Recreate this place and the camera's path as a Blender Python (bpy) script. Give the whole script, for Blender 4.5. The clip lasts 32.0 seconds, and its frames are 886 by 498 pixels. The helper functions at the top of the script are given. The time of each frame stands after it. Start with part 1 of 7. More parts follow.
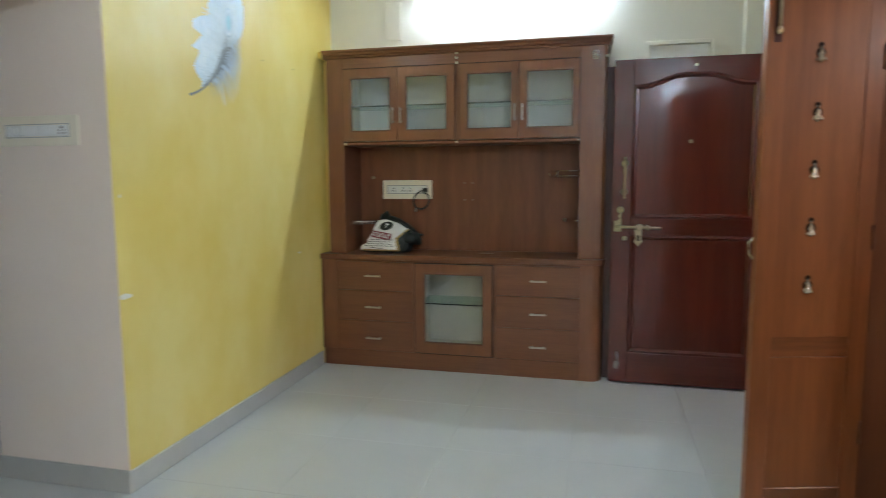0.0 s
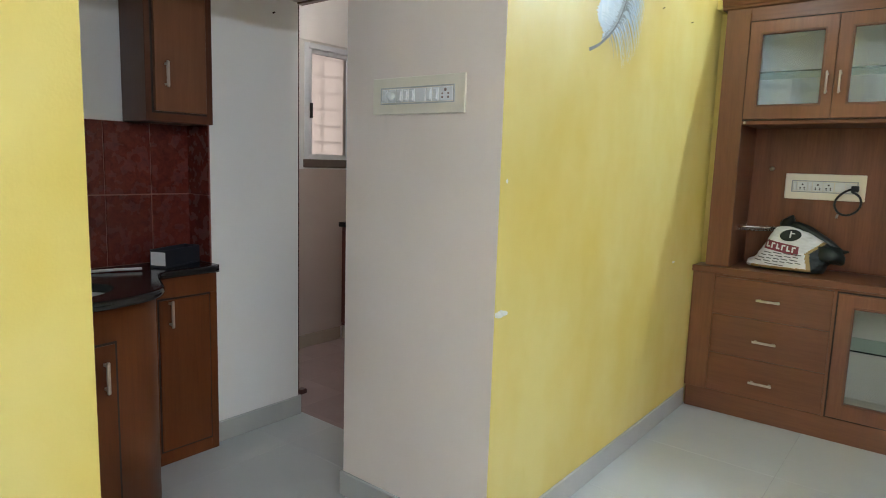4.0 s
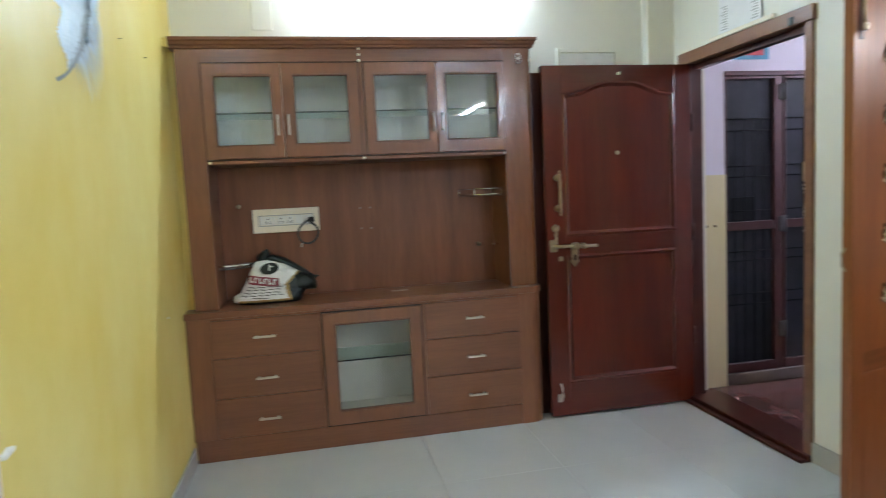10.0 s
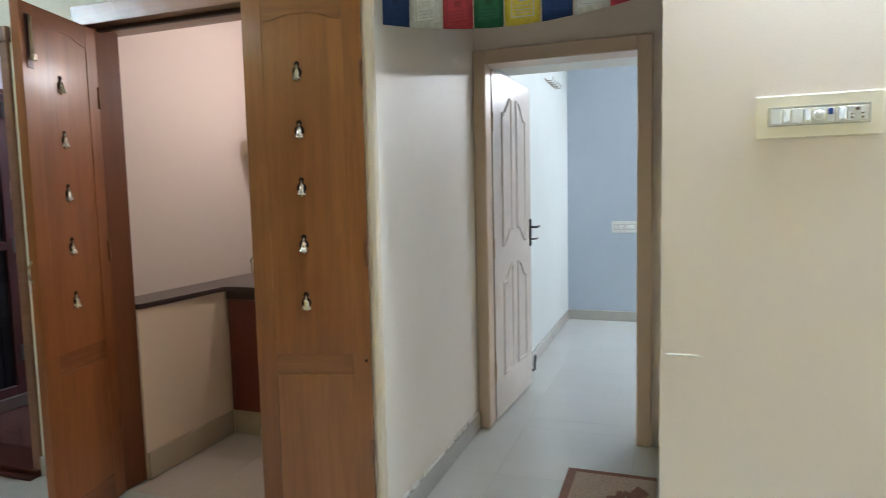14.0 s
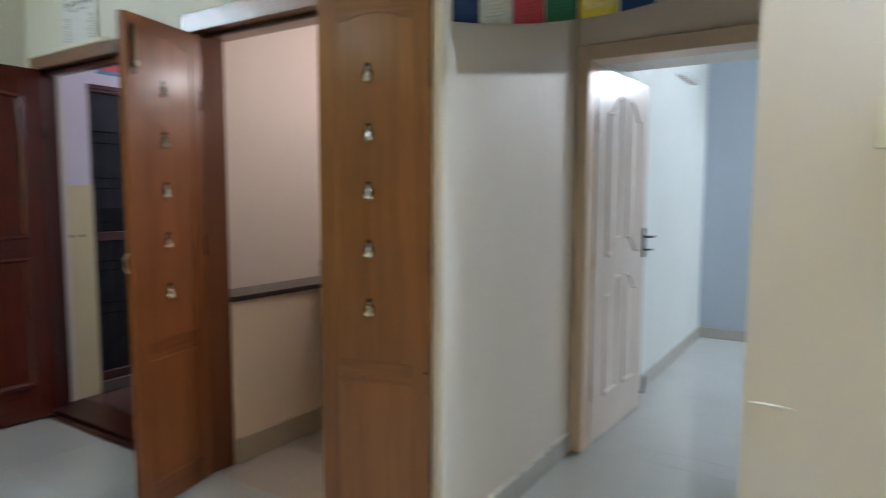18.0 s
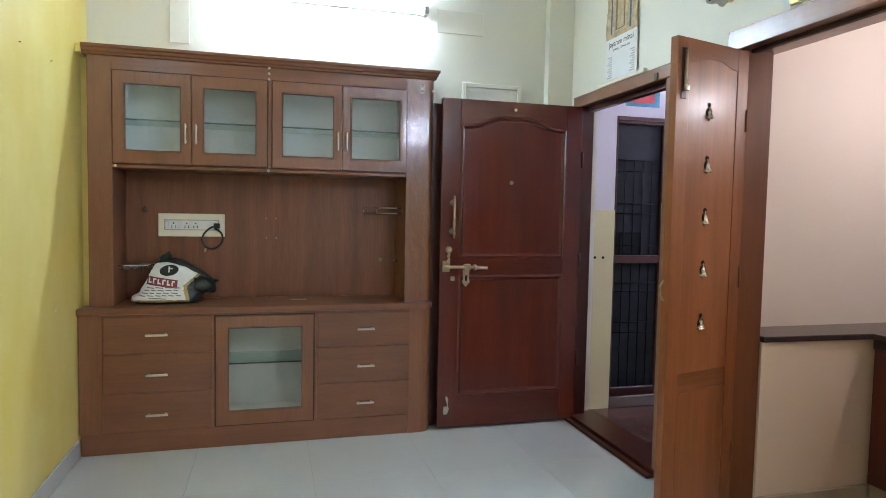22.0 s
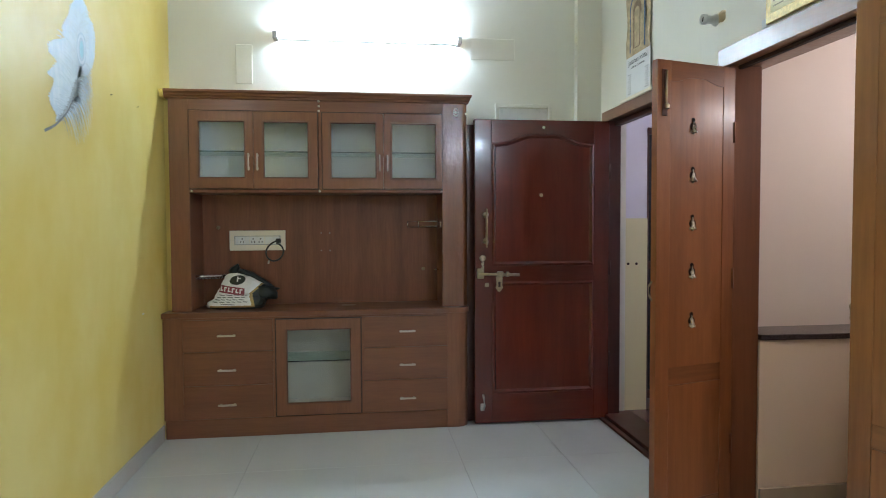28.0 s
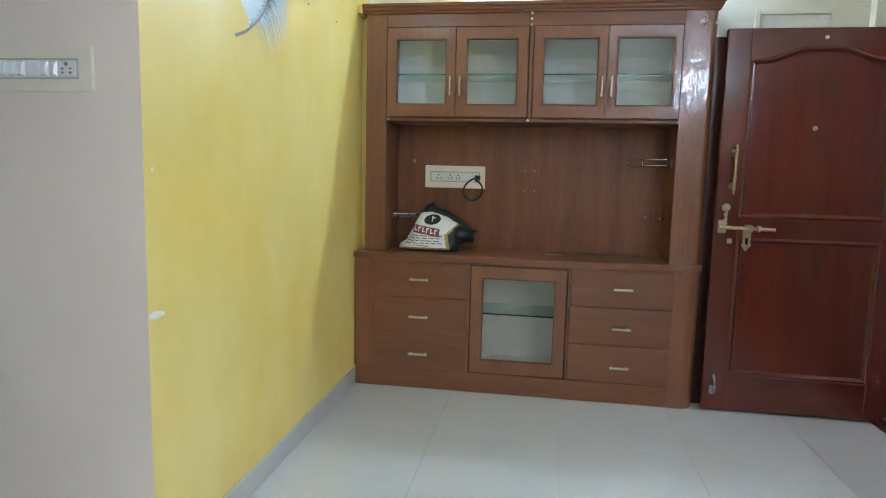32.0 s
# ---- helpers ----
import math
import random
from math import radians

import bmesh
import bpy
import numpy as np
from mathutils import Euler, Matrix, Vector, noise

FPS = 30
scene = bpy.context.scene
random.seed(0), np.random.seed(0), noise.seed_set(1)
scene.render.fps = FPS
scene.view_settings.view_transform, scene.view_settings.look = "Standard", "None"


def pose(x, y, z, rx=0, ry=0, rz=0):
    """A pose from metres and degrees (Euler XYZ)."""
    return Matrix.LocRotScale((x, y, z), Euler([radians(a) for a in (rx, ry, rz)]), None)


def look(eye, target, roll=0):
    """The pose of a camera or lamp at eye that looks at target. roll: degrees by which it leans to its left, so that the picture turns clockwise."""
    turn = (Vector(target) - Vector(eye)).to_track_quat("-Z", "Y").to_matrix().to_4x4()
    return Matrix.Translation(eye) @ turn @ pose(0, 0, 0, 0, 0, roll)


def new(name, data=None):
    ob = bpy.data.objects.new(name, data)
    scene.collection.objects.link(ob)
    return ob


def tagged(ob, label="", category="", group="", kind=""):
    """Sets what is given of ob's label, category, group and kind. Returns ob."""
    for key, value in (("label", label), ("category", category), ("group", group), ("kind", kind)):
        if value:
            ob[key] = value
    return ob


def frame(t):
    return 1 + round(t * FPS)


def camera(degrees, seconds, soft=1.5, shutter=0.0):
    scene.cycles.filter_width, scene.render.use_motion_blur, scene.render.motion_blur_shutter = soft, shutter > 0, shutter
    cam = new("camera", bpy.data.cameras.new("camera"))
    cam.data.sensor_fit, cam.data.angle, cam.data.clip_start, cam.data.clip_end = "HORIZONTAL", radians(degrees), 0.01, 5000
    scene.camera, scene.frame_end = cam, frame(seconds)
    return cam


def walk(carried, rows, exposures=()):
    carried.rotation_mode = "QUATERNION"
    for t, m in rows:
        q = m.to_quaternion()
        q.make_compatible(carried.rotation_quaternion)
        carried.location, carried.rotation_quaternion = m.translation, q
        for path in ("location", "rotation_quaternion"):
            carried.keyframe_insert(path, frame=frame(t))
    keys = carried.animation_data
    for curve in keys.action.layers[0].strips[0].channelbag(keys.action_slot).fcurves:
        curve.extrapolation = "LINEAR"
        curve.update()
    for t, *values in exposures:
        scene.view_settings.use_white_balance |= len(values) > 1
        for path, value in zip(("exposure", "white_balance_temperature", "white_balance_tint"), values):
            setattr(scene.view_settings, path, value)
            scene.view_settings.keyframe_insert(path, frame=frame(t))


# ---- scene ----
cam = camera(70.2, 32.0, soft=0.9, shutter=0.4)
PATH = [
    (0, (1.907, -4.52, 1.325), (1.43, -2.59, 1.102), -0.3),
    (0.5, (1.838, -4.63, 1.329), (1.065, -2.799, 1.108), -0.2),
    (1, (1.664, -4.679, 1.314), (0.735, -2.923, 1.087), -0.2),
    (1.5, (1.509, -4.66, 1.303), (0.542, -2.936, 0.998), 0.7),
    (2, (1.445, -4.51, 1.31), (0.31, -2.891, 1.006), -1.7),
    (2.5, (1.409, -4.367, 1.32), (0.227, -2.781, 1.025), 0.1),
    (3, (1.14, -4.097, 1.292), (0.053, -2.432, 1.078), 1.15),
    (3.5, (1.087, -4.015, 1.305), (-0.102, -2.43, 1.036), 1.0),
    (5.5, (0.917, -3.743, 1.313), (-0.365, -2.227, 1.073), 2.8),
    (6, (0.875, -3.691, 1.301), (-0.426, -2.206, 0.983), 2.1),
    (6.5, (0.863, -3.553, 1.332), (-0.552, -2.158, 1.105), 1.7),
    (7, (0.848, -3.482, 1.336), (-0.608, -2.135, 1.082), 0.0),
    (7.5, (0.747, -3.468, 1.335), (-0.502, -1.919, 1.132), -0.2),
    (8, (0.636, -3.497, 1.338), (-0.277, -1.732, 1.112), -0.6),
    (8.5, (0.673, -3.533, 1.348), (0.101, -1.621, 1.206), 1.1),
    (9, (0.72, -3.683, 1.328), (0.454, -1.712, 1.117), -1.1),
    (9.5, (0.721, -3.756, 1.356), (0.775, -1.763, 1.198), -3.5),
    (10, (0.681, -3.817, 1.358), (1.079, -1.865, 1.18), -2.8),
    (10.5, (0.676, -3.861, 1.332), (1.433, -2.018, 1.164), -3.1),
    (11, (0.763, -3.941, 1.317), (1.81, -2.246, 1.15), -1.9),
    (11.5, (0.836, -4.06, 1.306), (2.082, -2.506, 1.125), -0.1),
    (12, (0.916, -4.156, 1.312), (2.325, -2.746, 1.141), -0.9),
    (12.5, (0.953, -4.204, 1.307), (2.413, -2.851, 1.119), -2.3),
    (13, (0.931, -4.218, 1.309), (2.542, -3.049, 1.108), -2.7),
    (13.5, (0.894, -4.196, 1.322), (2.686, -3.328, 1.141), -4.3),
    (14, (0.817, -4.172, 1.313), (2.692, -3.498, 1.139), -1.3),
    (14.5, (0.773, -4.193, 1.304), (2.708, -3.729, 1.103), -1.4),
    (15, (0.764, -4.263, 1.311), (2.723, -3.903, 1.14), -1.5),
    (15.5, (0.749, -4.384, 1.317), (2.714, -4.058, 1.134), -0.5),
    (17.5, (1.043, -4.374, 1.317), (2.959, -3.844, 1.101), -1.3),
    (18, (1.07, -4.365, 1.344), (2.741, -3.281, 1.166), 0.2),
    (18.5, (1.057, -4.369, 1.354), (2.42, -2.92, 1.152), -0.8),
    (19, (1.001, -4.345, 1.349), (2.131, -2.701, 1.206), -1.8),
    (19.5, (0.934, -4.292, 1.349), (1.949, -2.571, 1.257), -1.8),
    (20, (0.825, -4.234, 1.345), (1.79, -2.484, 1.28), -0.5),
    (20.5, (0.78, -4.186, 1.337), (1.701, -2.414, 1.228), 1.1),
    (21, (0.838, -4.149, 1.341), (1.586, -2.298, 1.212), 0.9),
    (21.5, (0.927, -4.126, 1.348), (1.541, -2.225, 1.256), 1.4),
    (22, (0.994, -4.111, 1.345), (1.519, -2.184, 1.231), 1.1),
    (22.5, (1.03, -4.043, 1.331), (1.658, -2.147, 1.228), 1.4),
    (23, (1.061, -3.894, 1.35), (1.747, -2.017, 1.263), 2.2),
    (23.5, (1.048, -3.806, 1.347), (1.72, -1.925, 1.244), 2.7),
    (24, (1.114, -3.789, 1.362), (1.609, -1.855, 1.253), 1.4),
    (24.5, (1.205, -3.835, 1.377), (1.399, -1.846, 1.298), 1.8),
    (25, (1.203, -3.902, 1.351), (1.199, -1.904, 1.256), 0.5),
    (25.5, (1.168, -4.03, 1.337), (1.353, -2.04, 1.272), 0.4),
    (26, (1.165, -4.152, 1.329), (1.488, -2.183, 1.19), 1.8),
    (26.5, (1.206, -4.261, 1.344), (1.615, -2.305, 1.26), 1.6),
    (28.5, (1.246, -4.585, 1.347), (1.416, -2.594, 1.269), 0.5),
    (29, (1.136, -4.64, 1.343), (1.195, -2.645, 1.222), 2.6),
    (29.5, (1.078, -4.682, 1.323), (0.949, -2.689, 1.22), 3.7),
    (30, (1.066, -4.664, 1.321), (0.86, -2.68, 1.182), 3.0),
    (30.5, (1.097, -4.526, 1.318), (0.708, -2.571, 1.154), 0.8),
    (31, (1.146, -4.373, 1.333), (0.521, -2.475, 1.247), 1.9),
    (31.5, (1.139, -4.158, 1.29), (0.714, -2.224, 1.01), 0.7),
    (32, (1.094, -3.95, 1.271), (0.779, -1.99, 1.029), 1.4),
]
walk(cam, [(t, look(eye, target, roll)) for t, eye, target, roll in PATH], [(0, 0.05, 6200, 10), (1, 0.12, 6200, 10), (2, 0.27, 6450, 12), (3, 0.36, 6400, 10), (5.5, 0.4, 6180, 10), (7, 0.45, 6120, 10), (8, 0.30, 6060, 10), (9, 0.06, 6150, 10), (9.5, 0.38, 6050, 10), (10, 0.36, 6000, 10), (11, 0.28, 6080, 10), (12, 0.4, 6250, 10), (13, 0.34, 6350, 10), (14, 0.05, 6250, 10), (15.5, -0.05, 6200, 10), (18, -0.24, 6100, 10), (19, 0.1, 6080, 10), (20, -0.05, 6080, 10), (21, 0.4, 5950, 10), (22, 0.42, 5950, 10), (24, 0.38, 5950, 10), (26, 0.28, 6000, 10), (26.5, 0.42, 6000, 10), (28.5, -0.05, 6080, 10), (30, 0.15, 6150, 10), (31, 0.0, 6200, 10), (32, 0.45, 5900, 10)])

# ---------------- world and light ----------------
world = bpy.data.worlds.new("sky")
scene.world = world
world.use_nodes = True
wn = world.node_tree.nodes
sky = wn.new("ShaderNodeTexSky")
sky.sky_type, sky.sun_disc = "NISHITA", False
sky.sun_elevation, sky.sun_rotation = radians(48), radians(124)
world.node_tree.links.new(sky.outputs[0], wn["Background"].inputs[0])
wn["Background"].inputs[1].default_value = 0.15
scene.view_settings.exposure = 0.0
sun = new("sun", bpy.data.lights.new("sun", "SUN"))
sun.data.energy, sun.data.angle, sun.data.color = 5.0, radians(0.5), (1.0, 0.95, 0.88)
sun.matrix_basis = look((3, -2, 4), (0, 0, 0))
TUBE_HALL, TUBE_REAR, TUBE_BED, BULB_PUJA, FILL_LANDING, FILL_KITCHEN, BULB_SIDE = 172.0, 365.0, 440.0, 255.0, 900.0, 62.0, 115.0

# ---------------- helpers ----------------
WM = {}


def bm_new():
    return bmesh.new()


def box(bm, x0, x1, y0, y1, z0, z1, bev=0.0, seg=1):
    m = Matrix.Translation(((x0 + x1) / 2, (y0 + y1) / 2, (z0 + z1) / 2)) @ Matrix.Diagonal((abs(x1 - x0), abs(y1 - y0), abs(z1 - z0), 1))
    got = bmesh.ops.create_cube(bm, size=1.0, matrix=m)
    if bev > 0:
        edges = list({e for v in got["verts"] for e in v.link_edges})
        bmesh.ops.bevel(bm, geom=edges, offset=bev, segments=seg, affect="EDGES", profile=0.5)
    return bm


def prism(bm, pts, axis, a0, a1, bev=0.0):
    """A polygon swept along an axis. pts: the two other coordinates, in the order x, y, z."""
    def put(p, a):
        return {"x": (a, p[0], p[1]), "y": (p[0], a, p[1]), "z": (p[0], p[1], a)}[axis]
    lo = [bm.verts.new(put(p, a0)) for p in pts]
    hi = [bm.verts.new(put(p, a1)) for p in pts]
    n = len(pts)
    faces = [bm.faces.new(lo[::-1]), bm.faces.new(hi)]
    for i in range(n):
        faces.append(bm.faces.new((lo[i], lo[(i + 1) % n], hi[(i + 1) % n], hi[i])))
    bmesh.ops.recalc_face_normals(bm, faces=faces)
    if bev > 0:
        edges = [e for e in {e for f in faces[:2] for e in f.edges}]
        bmesh.ops.bevel(bm, geom=edges, offset=bev, segments=2, affect="EDGES", profile=0.5)
    return bm


def lathe(bm, profile, m=None, steps=16):
    """profile: (radius, height) pairs turned round z."""
    m = m or Matrix()
    rings = []
    for r, h in profile:
        rings.append([bm.verts.new(m @ Vector((r * math.cos(2 * math.pi * k / steps), r * math.sin(2 * math.pi * k / steps), h))) for k in range(steps)])
    faces = []
    for a, b in zip(rings, rings[1:]):
        for k in range(steps):
            faces.append(bm.faces.new((a[k], a[(k + 1) % steps], b[(k + 1) % steps], b[k])))
    faces.append(bm.faces.new(rings[0][::-1]))
    faces.append(bm.faces.new(rings[-1]))
    for f in faces:
        f.smooth = True
    bmesh.ops.recalc_face_normals(bm, faces=faces)
    return bm


def rod(bm, pts, r, steps=8):
    """A round bar through points."""
    pts = [Vector(p) for p in pts]
    rings = []
    for i, p in enumerate(pts):
        d = (pts[min(i + 1, len(pts) - 1)] - pts[max(i - 1, 0)]).normalized()
        q = d.to_track_quat("Z", "Y").to_matrix()
        rings.append([bm.verts.new(p + q @ Vector((r * math.cos(2 * math.pi * k / steps), r * math.sin(2 * math.pi * k / steps), 0))) for k in range(steps)])
    faces = []
    for a, b in zip(rings, rings[1:]):
        for k in range(steps):
            faces.append(bm.faces.new((a[k], a[(k + 1) % steps], b[(k + 1) % steps], b[k])))
    faces += [bm.faces.new(rings[0][::-1]), bm.faces.new(rings[-1])]
    for f in faces[:-2]:
        f.smooth = True
    bmesh.ops.recalc_face_normals(bm, faces=faces)
    return bm


def mesh_of(name, bm, mats):
    me = bpy.data.meshes.new(name)
    bm.to_mesh(me)
    bm.free()
    for m in (mats if isinstance(mats, (list, tuple)) else [mats]):
        me.materials.append(m)
    return me


def thing(name, x, y, z, label, category, group="", rz=0):
    ob = new(name)
    ob.empty_display_size = 0.1
    ob.matrix_basis = pose(x, y, z, 0, 0, rz)
    WM[ob] = ob.matrix_basis.copy()
    return tagged(ob, label, category, group)


def part(name, bm, material, parent, label="", local=False):
    """One mesh under a thing or a part; its bmesh is in world coordinates unless local."""
    if not local:
        bm.transform(WM[parent].inverted())
    ob = new(name, mesh_of(name, bm, material))
    ob.parent = parent
    WM[ob] = WM[parent]
    if label:
        ob["label"] = label
    return ob


def single(name, bm, material, x, y, z, label, category, group=""):
    """A thing of one mesh, given in world coordinates."""
    bm.transform(Matrix.Translation((-x, -y, -z)))
    ob = new(name, mesh_of(name, bm, material))
    ob.matrix_basis = pose(x, y, z)
    WM[ob] = ob.matrix_basis.copy()
    return tagged(ob, label, category, group)


def structure(name, bm, mats, label="", category=""):
    ob = new(name, mesh_of(name, bm, mats))
    WM[ob] = Matrix()
    return tagged(ob, label, category or name.split("_")[0], "", "structure")


SIDES = {"+x": (1, 0, 0), "-x": (-1, 0, 0), "+y": (0, 1, 0), "-y": (0, -1, 0), "+z": (0, 0, 1), "-z": (0, 0, -1)}


def wall(name, boxes, base, sides=None, label=""):
    """Boxes of a wall in one mesh; sides names the material of each way that it faces."""
    bm = bm_new()
    for b in boxes:
        box(bm, *b)
    mats = [base]
    for key, m in (sides or {}).items():
        mats.append(m)
        for f in bm.faces:
            if f.normal.dot(Vector(SIDES[key])) > 0.9:
                f.material_index = len(mats) - 1
    return structure(name, bm, mats, label, "wall")


# ---------------- materials ----------------
def material(name):
    m = bpy.data.materials.new(name)
    m.use_nodes = True
    nt = m.node_tree
    return m, nt, nt.nodes["Principled BSDF"]


def node(nt, kind, **props):
    n = nt.nodes.new(kind)
    for k, v in props.items():
        n.inputs[k.replace("_", " ")].default_value = v
    return n


def coords(nt, scale):
    tc = nt.nodes.new("ShaderNodeTexCoord")
    mp = nt.nodes.new("ShaderNodeMapping")
    mp.inputs["Scale"].default_value = scale
    nt.links.new(tc.outputs["Object"], mp.inputs["Vector"])
    return mp.outputs["Vector"]


def ramp(nt, source, stops):
    r = nt.nodes.new("ShaderNodeValToRGB")
    while len(r.color_ramp.elements) < len(stops):
        r.color_ramp.elements.new(0.5)
    for e, (p, c) in zip(r.color_ramp.elements, stops):
        e.position, e.color = p, (*c, 1)
    nt.links.new(source, r.inputs[0])
    return r.outputs[0]


def bump(nt, source, bsdf, strength, dist):
    b = nt.nodes.new("ShaderNodeBump")
    b.inputs["Strength"].default_value, b.inputs["Distance"].default_value = strength, dist
    nt.links.new(source, b.inputs["Height"])
    nt.links.new(b.outputs[0], bsdf.inputs["Normal"])


def mixed(nt, fac, a, b):
    x = nt.nodes.new("ShaderNodeMix")
    x.data_type = "RGBA"
    for s, v in ((0, fac), (6, a), (7, b)):
        if hasattr(v, "is_linked"):
            nt.links.new(v, x.inputs[s])
        else:
            x.inputs[s].default_value = v if s == 0 else (*v, 1)
    return x.outputs[2]


def paint(name, c, c2=None, rough=0.55, patch=1.3, amount=0.5, grime=None):
    """Rolled emulsion paint: soft patches, fine stipple, rubbed marks."""
    m, nt, b = material(name)
    c2 = c2 or tuple(v * 0.9 for v in c)
    n1 = node(nt, "ShaderNodeTexNoise", Scale=patch, Detail=4.0, Roughness=0.6)
    nt.links.new(coords(nt, (1, 1, 0.7)), n1.inputs["Vector"])
    col = ramp(nt, n1.outputs[0], [(0.5 - amount / 2, c2), (0.5 + amount / 2, c)])
    n2 = node(nt, "ShaderNodeTexNoise", Scale=9.0, Detail=6.0, Roughness=0.7)
    nt.links.new(coords(nt, (1, 1, 0.35)), n2.inputs["Vector"])
    spots = ramp(nt, n2.outputs[0], [(0.62, (0, 0, 0)), (0.82, (1, 1, 1))])
    g = grime or tuple(v * 0.82 for v in c)
    sm = nt.nodes.new("ShaderNodeMath")
    sm.operation = "MULTIPLY"
    sm.inputs[1].default_value = 0.35
    nt.links.new(spots, sm.inputs[0])
    nt.links.new(mixed(nt, sm.outputs[0], col, g), b.inputs["Base Color"])
    n3 = node(nt, "ShaderNodeTexNoise", Scale=170.0, Detail=3.0)
    nt.links.new(coords(nt, (1, 1, 1)), n3.inputs["Vector"])
    add = nt.nodes.new("ShaderNodeMath")
    nt.links.new(n3.outputs[0], add.inputs[0])
    nt.links.new(n1.outputs[0], add.inputs[1])
    bump(nt, add.outputs[0], b, 0.12, 0.004)
    rr = nt.nodes.new("ShaderNodeMapRange")
    rr.inputs["To Min"].default_value, rr.inputs["To Max"].default_value = rough - 0.08, rough + 0.1
    nt.links.new(n2.outputs[0], rr.inputs[0])
    nt.links.new(rr.outputs[0], b.inputs["Roughness"])
    return m


def wood(name, dark, light, rough=0.35, axis="z", scale=1.0, coat=0.0, streak=0.5, fine=0.18, spec=0.38, ripple=9.0, relief=0.10, coat_rough=0.10, blotch=0.0):
    """Veneer or varnished timber with the grain along one axis."""
    m, nt, b = material(name)
    s = {"z": (6, 6, 0.40), "x": (0.40, 6, 6), "y": (6, 0.40, 6)}[axis]
    v = coords(nt, tuple(k * scale for k in s))
    oi = nt.nodes.new("ShaderNodeObjectInfo")
    sh = nt.nodes.new("ShaderNodeVectorMath")
    sh.operation = "MULTIPLY_ADD"
    sh.inputs[1].default_value = (7.0, 5.0, 3.0)
    nt.links.new(oi.outputs["Random"], sh.inputs[0])
    nt.links.new(v, sh.inputs[2])
    n1 = node(nt, "ShaderNodeTexNoise", Scale=1.6, Detail=5.0, Roughness=0.62, Distortion=0.35)
    nt.links.new(sh.outputs[0], n1.inputs["Vector"])
    n2 = node(nt, "ShaderNodeTexNoise", Scale=11.0, Detail=4.0, Roughness=0.7)
    nt.links.new(sh.outputs[0], n2.inputs["Vector"])
    a = ramp(nt, n1.outputs[0], [(0.5 - streak / 2, dark), (0.5 + streak / 2, light)])
    pores = ramp(nt, n2.outputs[0], [(0.32, tuple(k * 0.72 for k in dark)), (0.60, light)])
    body = mixed(nt, fine, a, pores)
    if blotch:
        k = {"z": (5, 5, 1.6), "x": (1.6, 5, 5), "y": (5, 1.6, 5)}[axis]
        sv = nt.nodes.new("ShaderNodeVectorMath")
        sv.operation = "MULTIPLY_ADD"
        sv.inputs[1].default_value = (3.0, 9.0, 5.0)
        nt.links.new(oi.outputs["Random"], sv.inputs[0])
        nt.links.new(coords(nt, k), sv.inputs[2])
        n4 = node(nt, "ShaderNodeTexNoise", Scale=1.0, Detail=5.0, Roughness=0.62, Distortion=0.9)
        nt.links.new(sv.outputs[0], n4.inputs["Vector"])
        spots = ramp(nt, n4.outputs[0], [(0.50, (0, 0, 0)), (0.80, (1, 1, 1))])
        amt = nt.nodes.new("ShaderNodeMath")
        amt.operation = "MULTIPLY"
        amt.inputs[1].default_value = blotch
        nt.links.new(spots, amt.inputs[0])
        body = mixed(nt, amt.outputs[0], body, tuple(v * 0.55 for v in dark))
    nt.links.new(body, b.inputs["Base Color"])
    rr = nt.nodes.new("ShaderNodeMapRange")
    rr.inputs["To Min"].default_value, rr.inputs["To Max"].default_value = rough - 0.06, rough + 0.1
    nt.links.new(n1.outputs[0], rr.inputs[0])
    nt.links.new(rr.outputs[0], b.inputs["Roughness"])
    b.inputs["Coat Weight"].default_value = coat
    b.inputs["Specular IOR Level"].default_value = spec
    b.inputs["Coat Roughness"].default_value = coat_rough
    n3 = node(nt, "ShaderNodeTexNoise", Scale=ripple, Detail=2.0)
    nt.links.new(coords(nt, (1, 1, 0.6)), n3.inputs["Vector"])
    mul = nt.nodes.new("ShaderNodeMath")
    mul.operation = "MULTIPLY_ADD"
    mul.inputs[1].default_value = 0.12
    nt.links.new(n2.outputs[0], mul.inputs[0])
    nt.links.new(n3.outputs[0], mul.inputs[2])
    bump(nt, mul.outputs[0], b, relief, 0.006)
    nt.links.new(nt.nodes["Bump"].outputs[0], b.inputs["Coat Normal"])
    return m


def plain(name, c, rough=0.5, metal=0.0, vary=0.12, scale=14.0, spec=0.5):
    m, nt, b = material(name)
    n = node(nt, "ShaderNodeTexNoise", Scale=scale, Detail=4.0, Roughness=0.6)
    nt.links.new(coords(nt, (1, 1, 1)), n.inputs["Vector"])
    col = ramp(nt, n.outputs[0], [(0.3, tuple(k * (1 - vary) for k in c)), (0.7, tuple(min(1, k * (1 + vary * 0.5)) for k in c))])
    nt.links.new(col, b.inputs["Base Color"])
    rr = nt.nodes.new("ShaderNodeMapRange")
    rr.inputs["To Min"].default_value, rr.inputs["To Max"].default_value = max(0.03, rough - 0.06), rough + 0.08
    nt.links.new(n.outputs[0], rr.inputs[0])
    nt.links.new(rr.outputs[0], b.inputs["Roughness"])
    b.inputs["Metallic"].default_value = metal
    b.inputs["Specular IOR Level"].default_value = spec
    return m


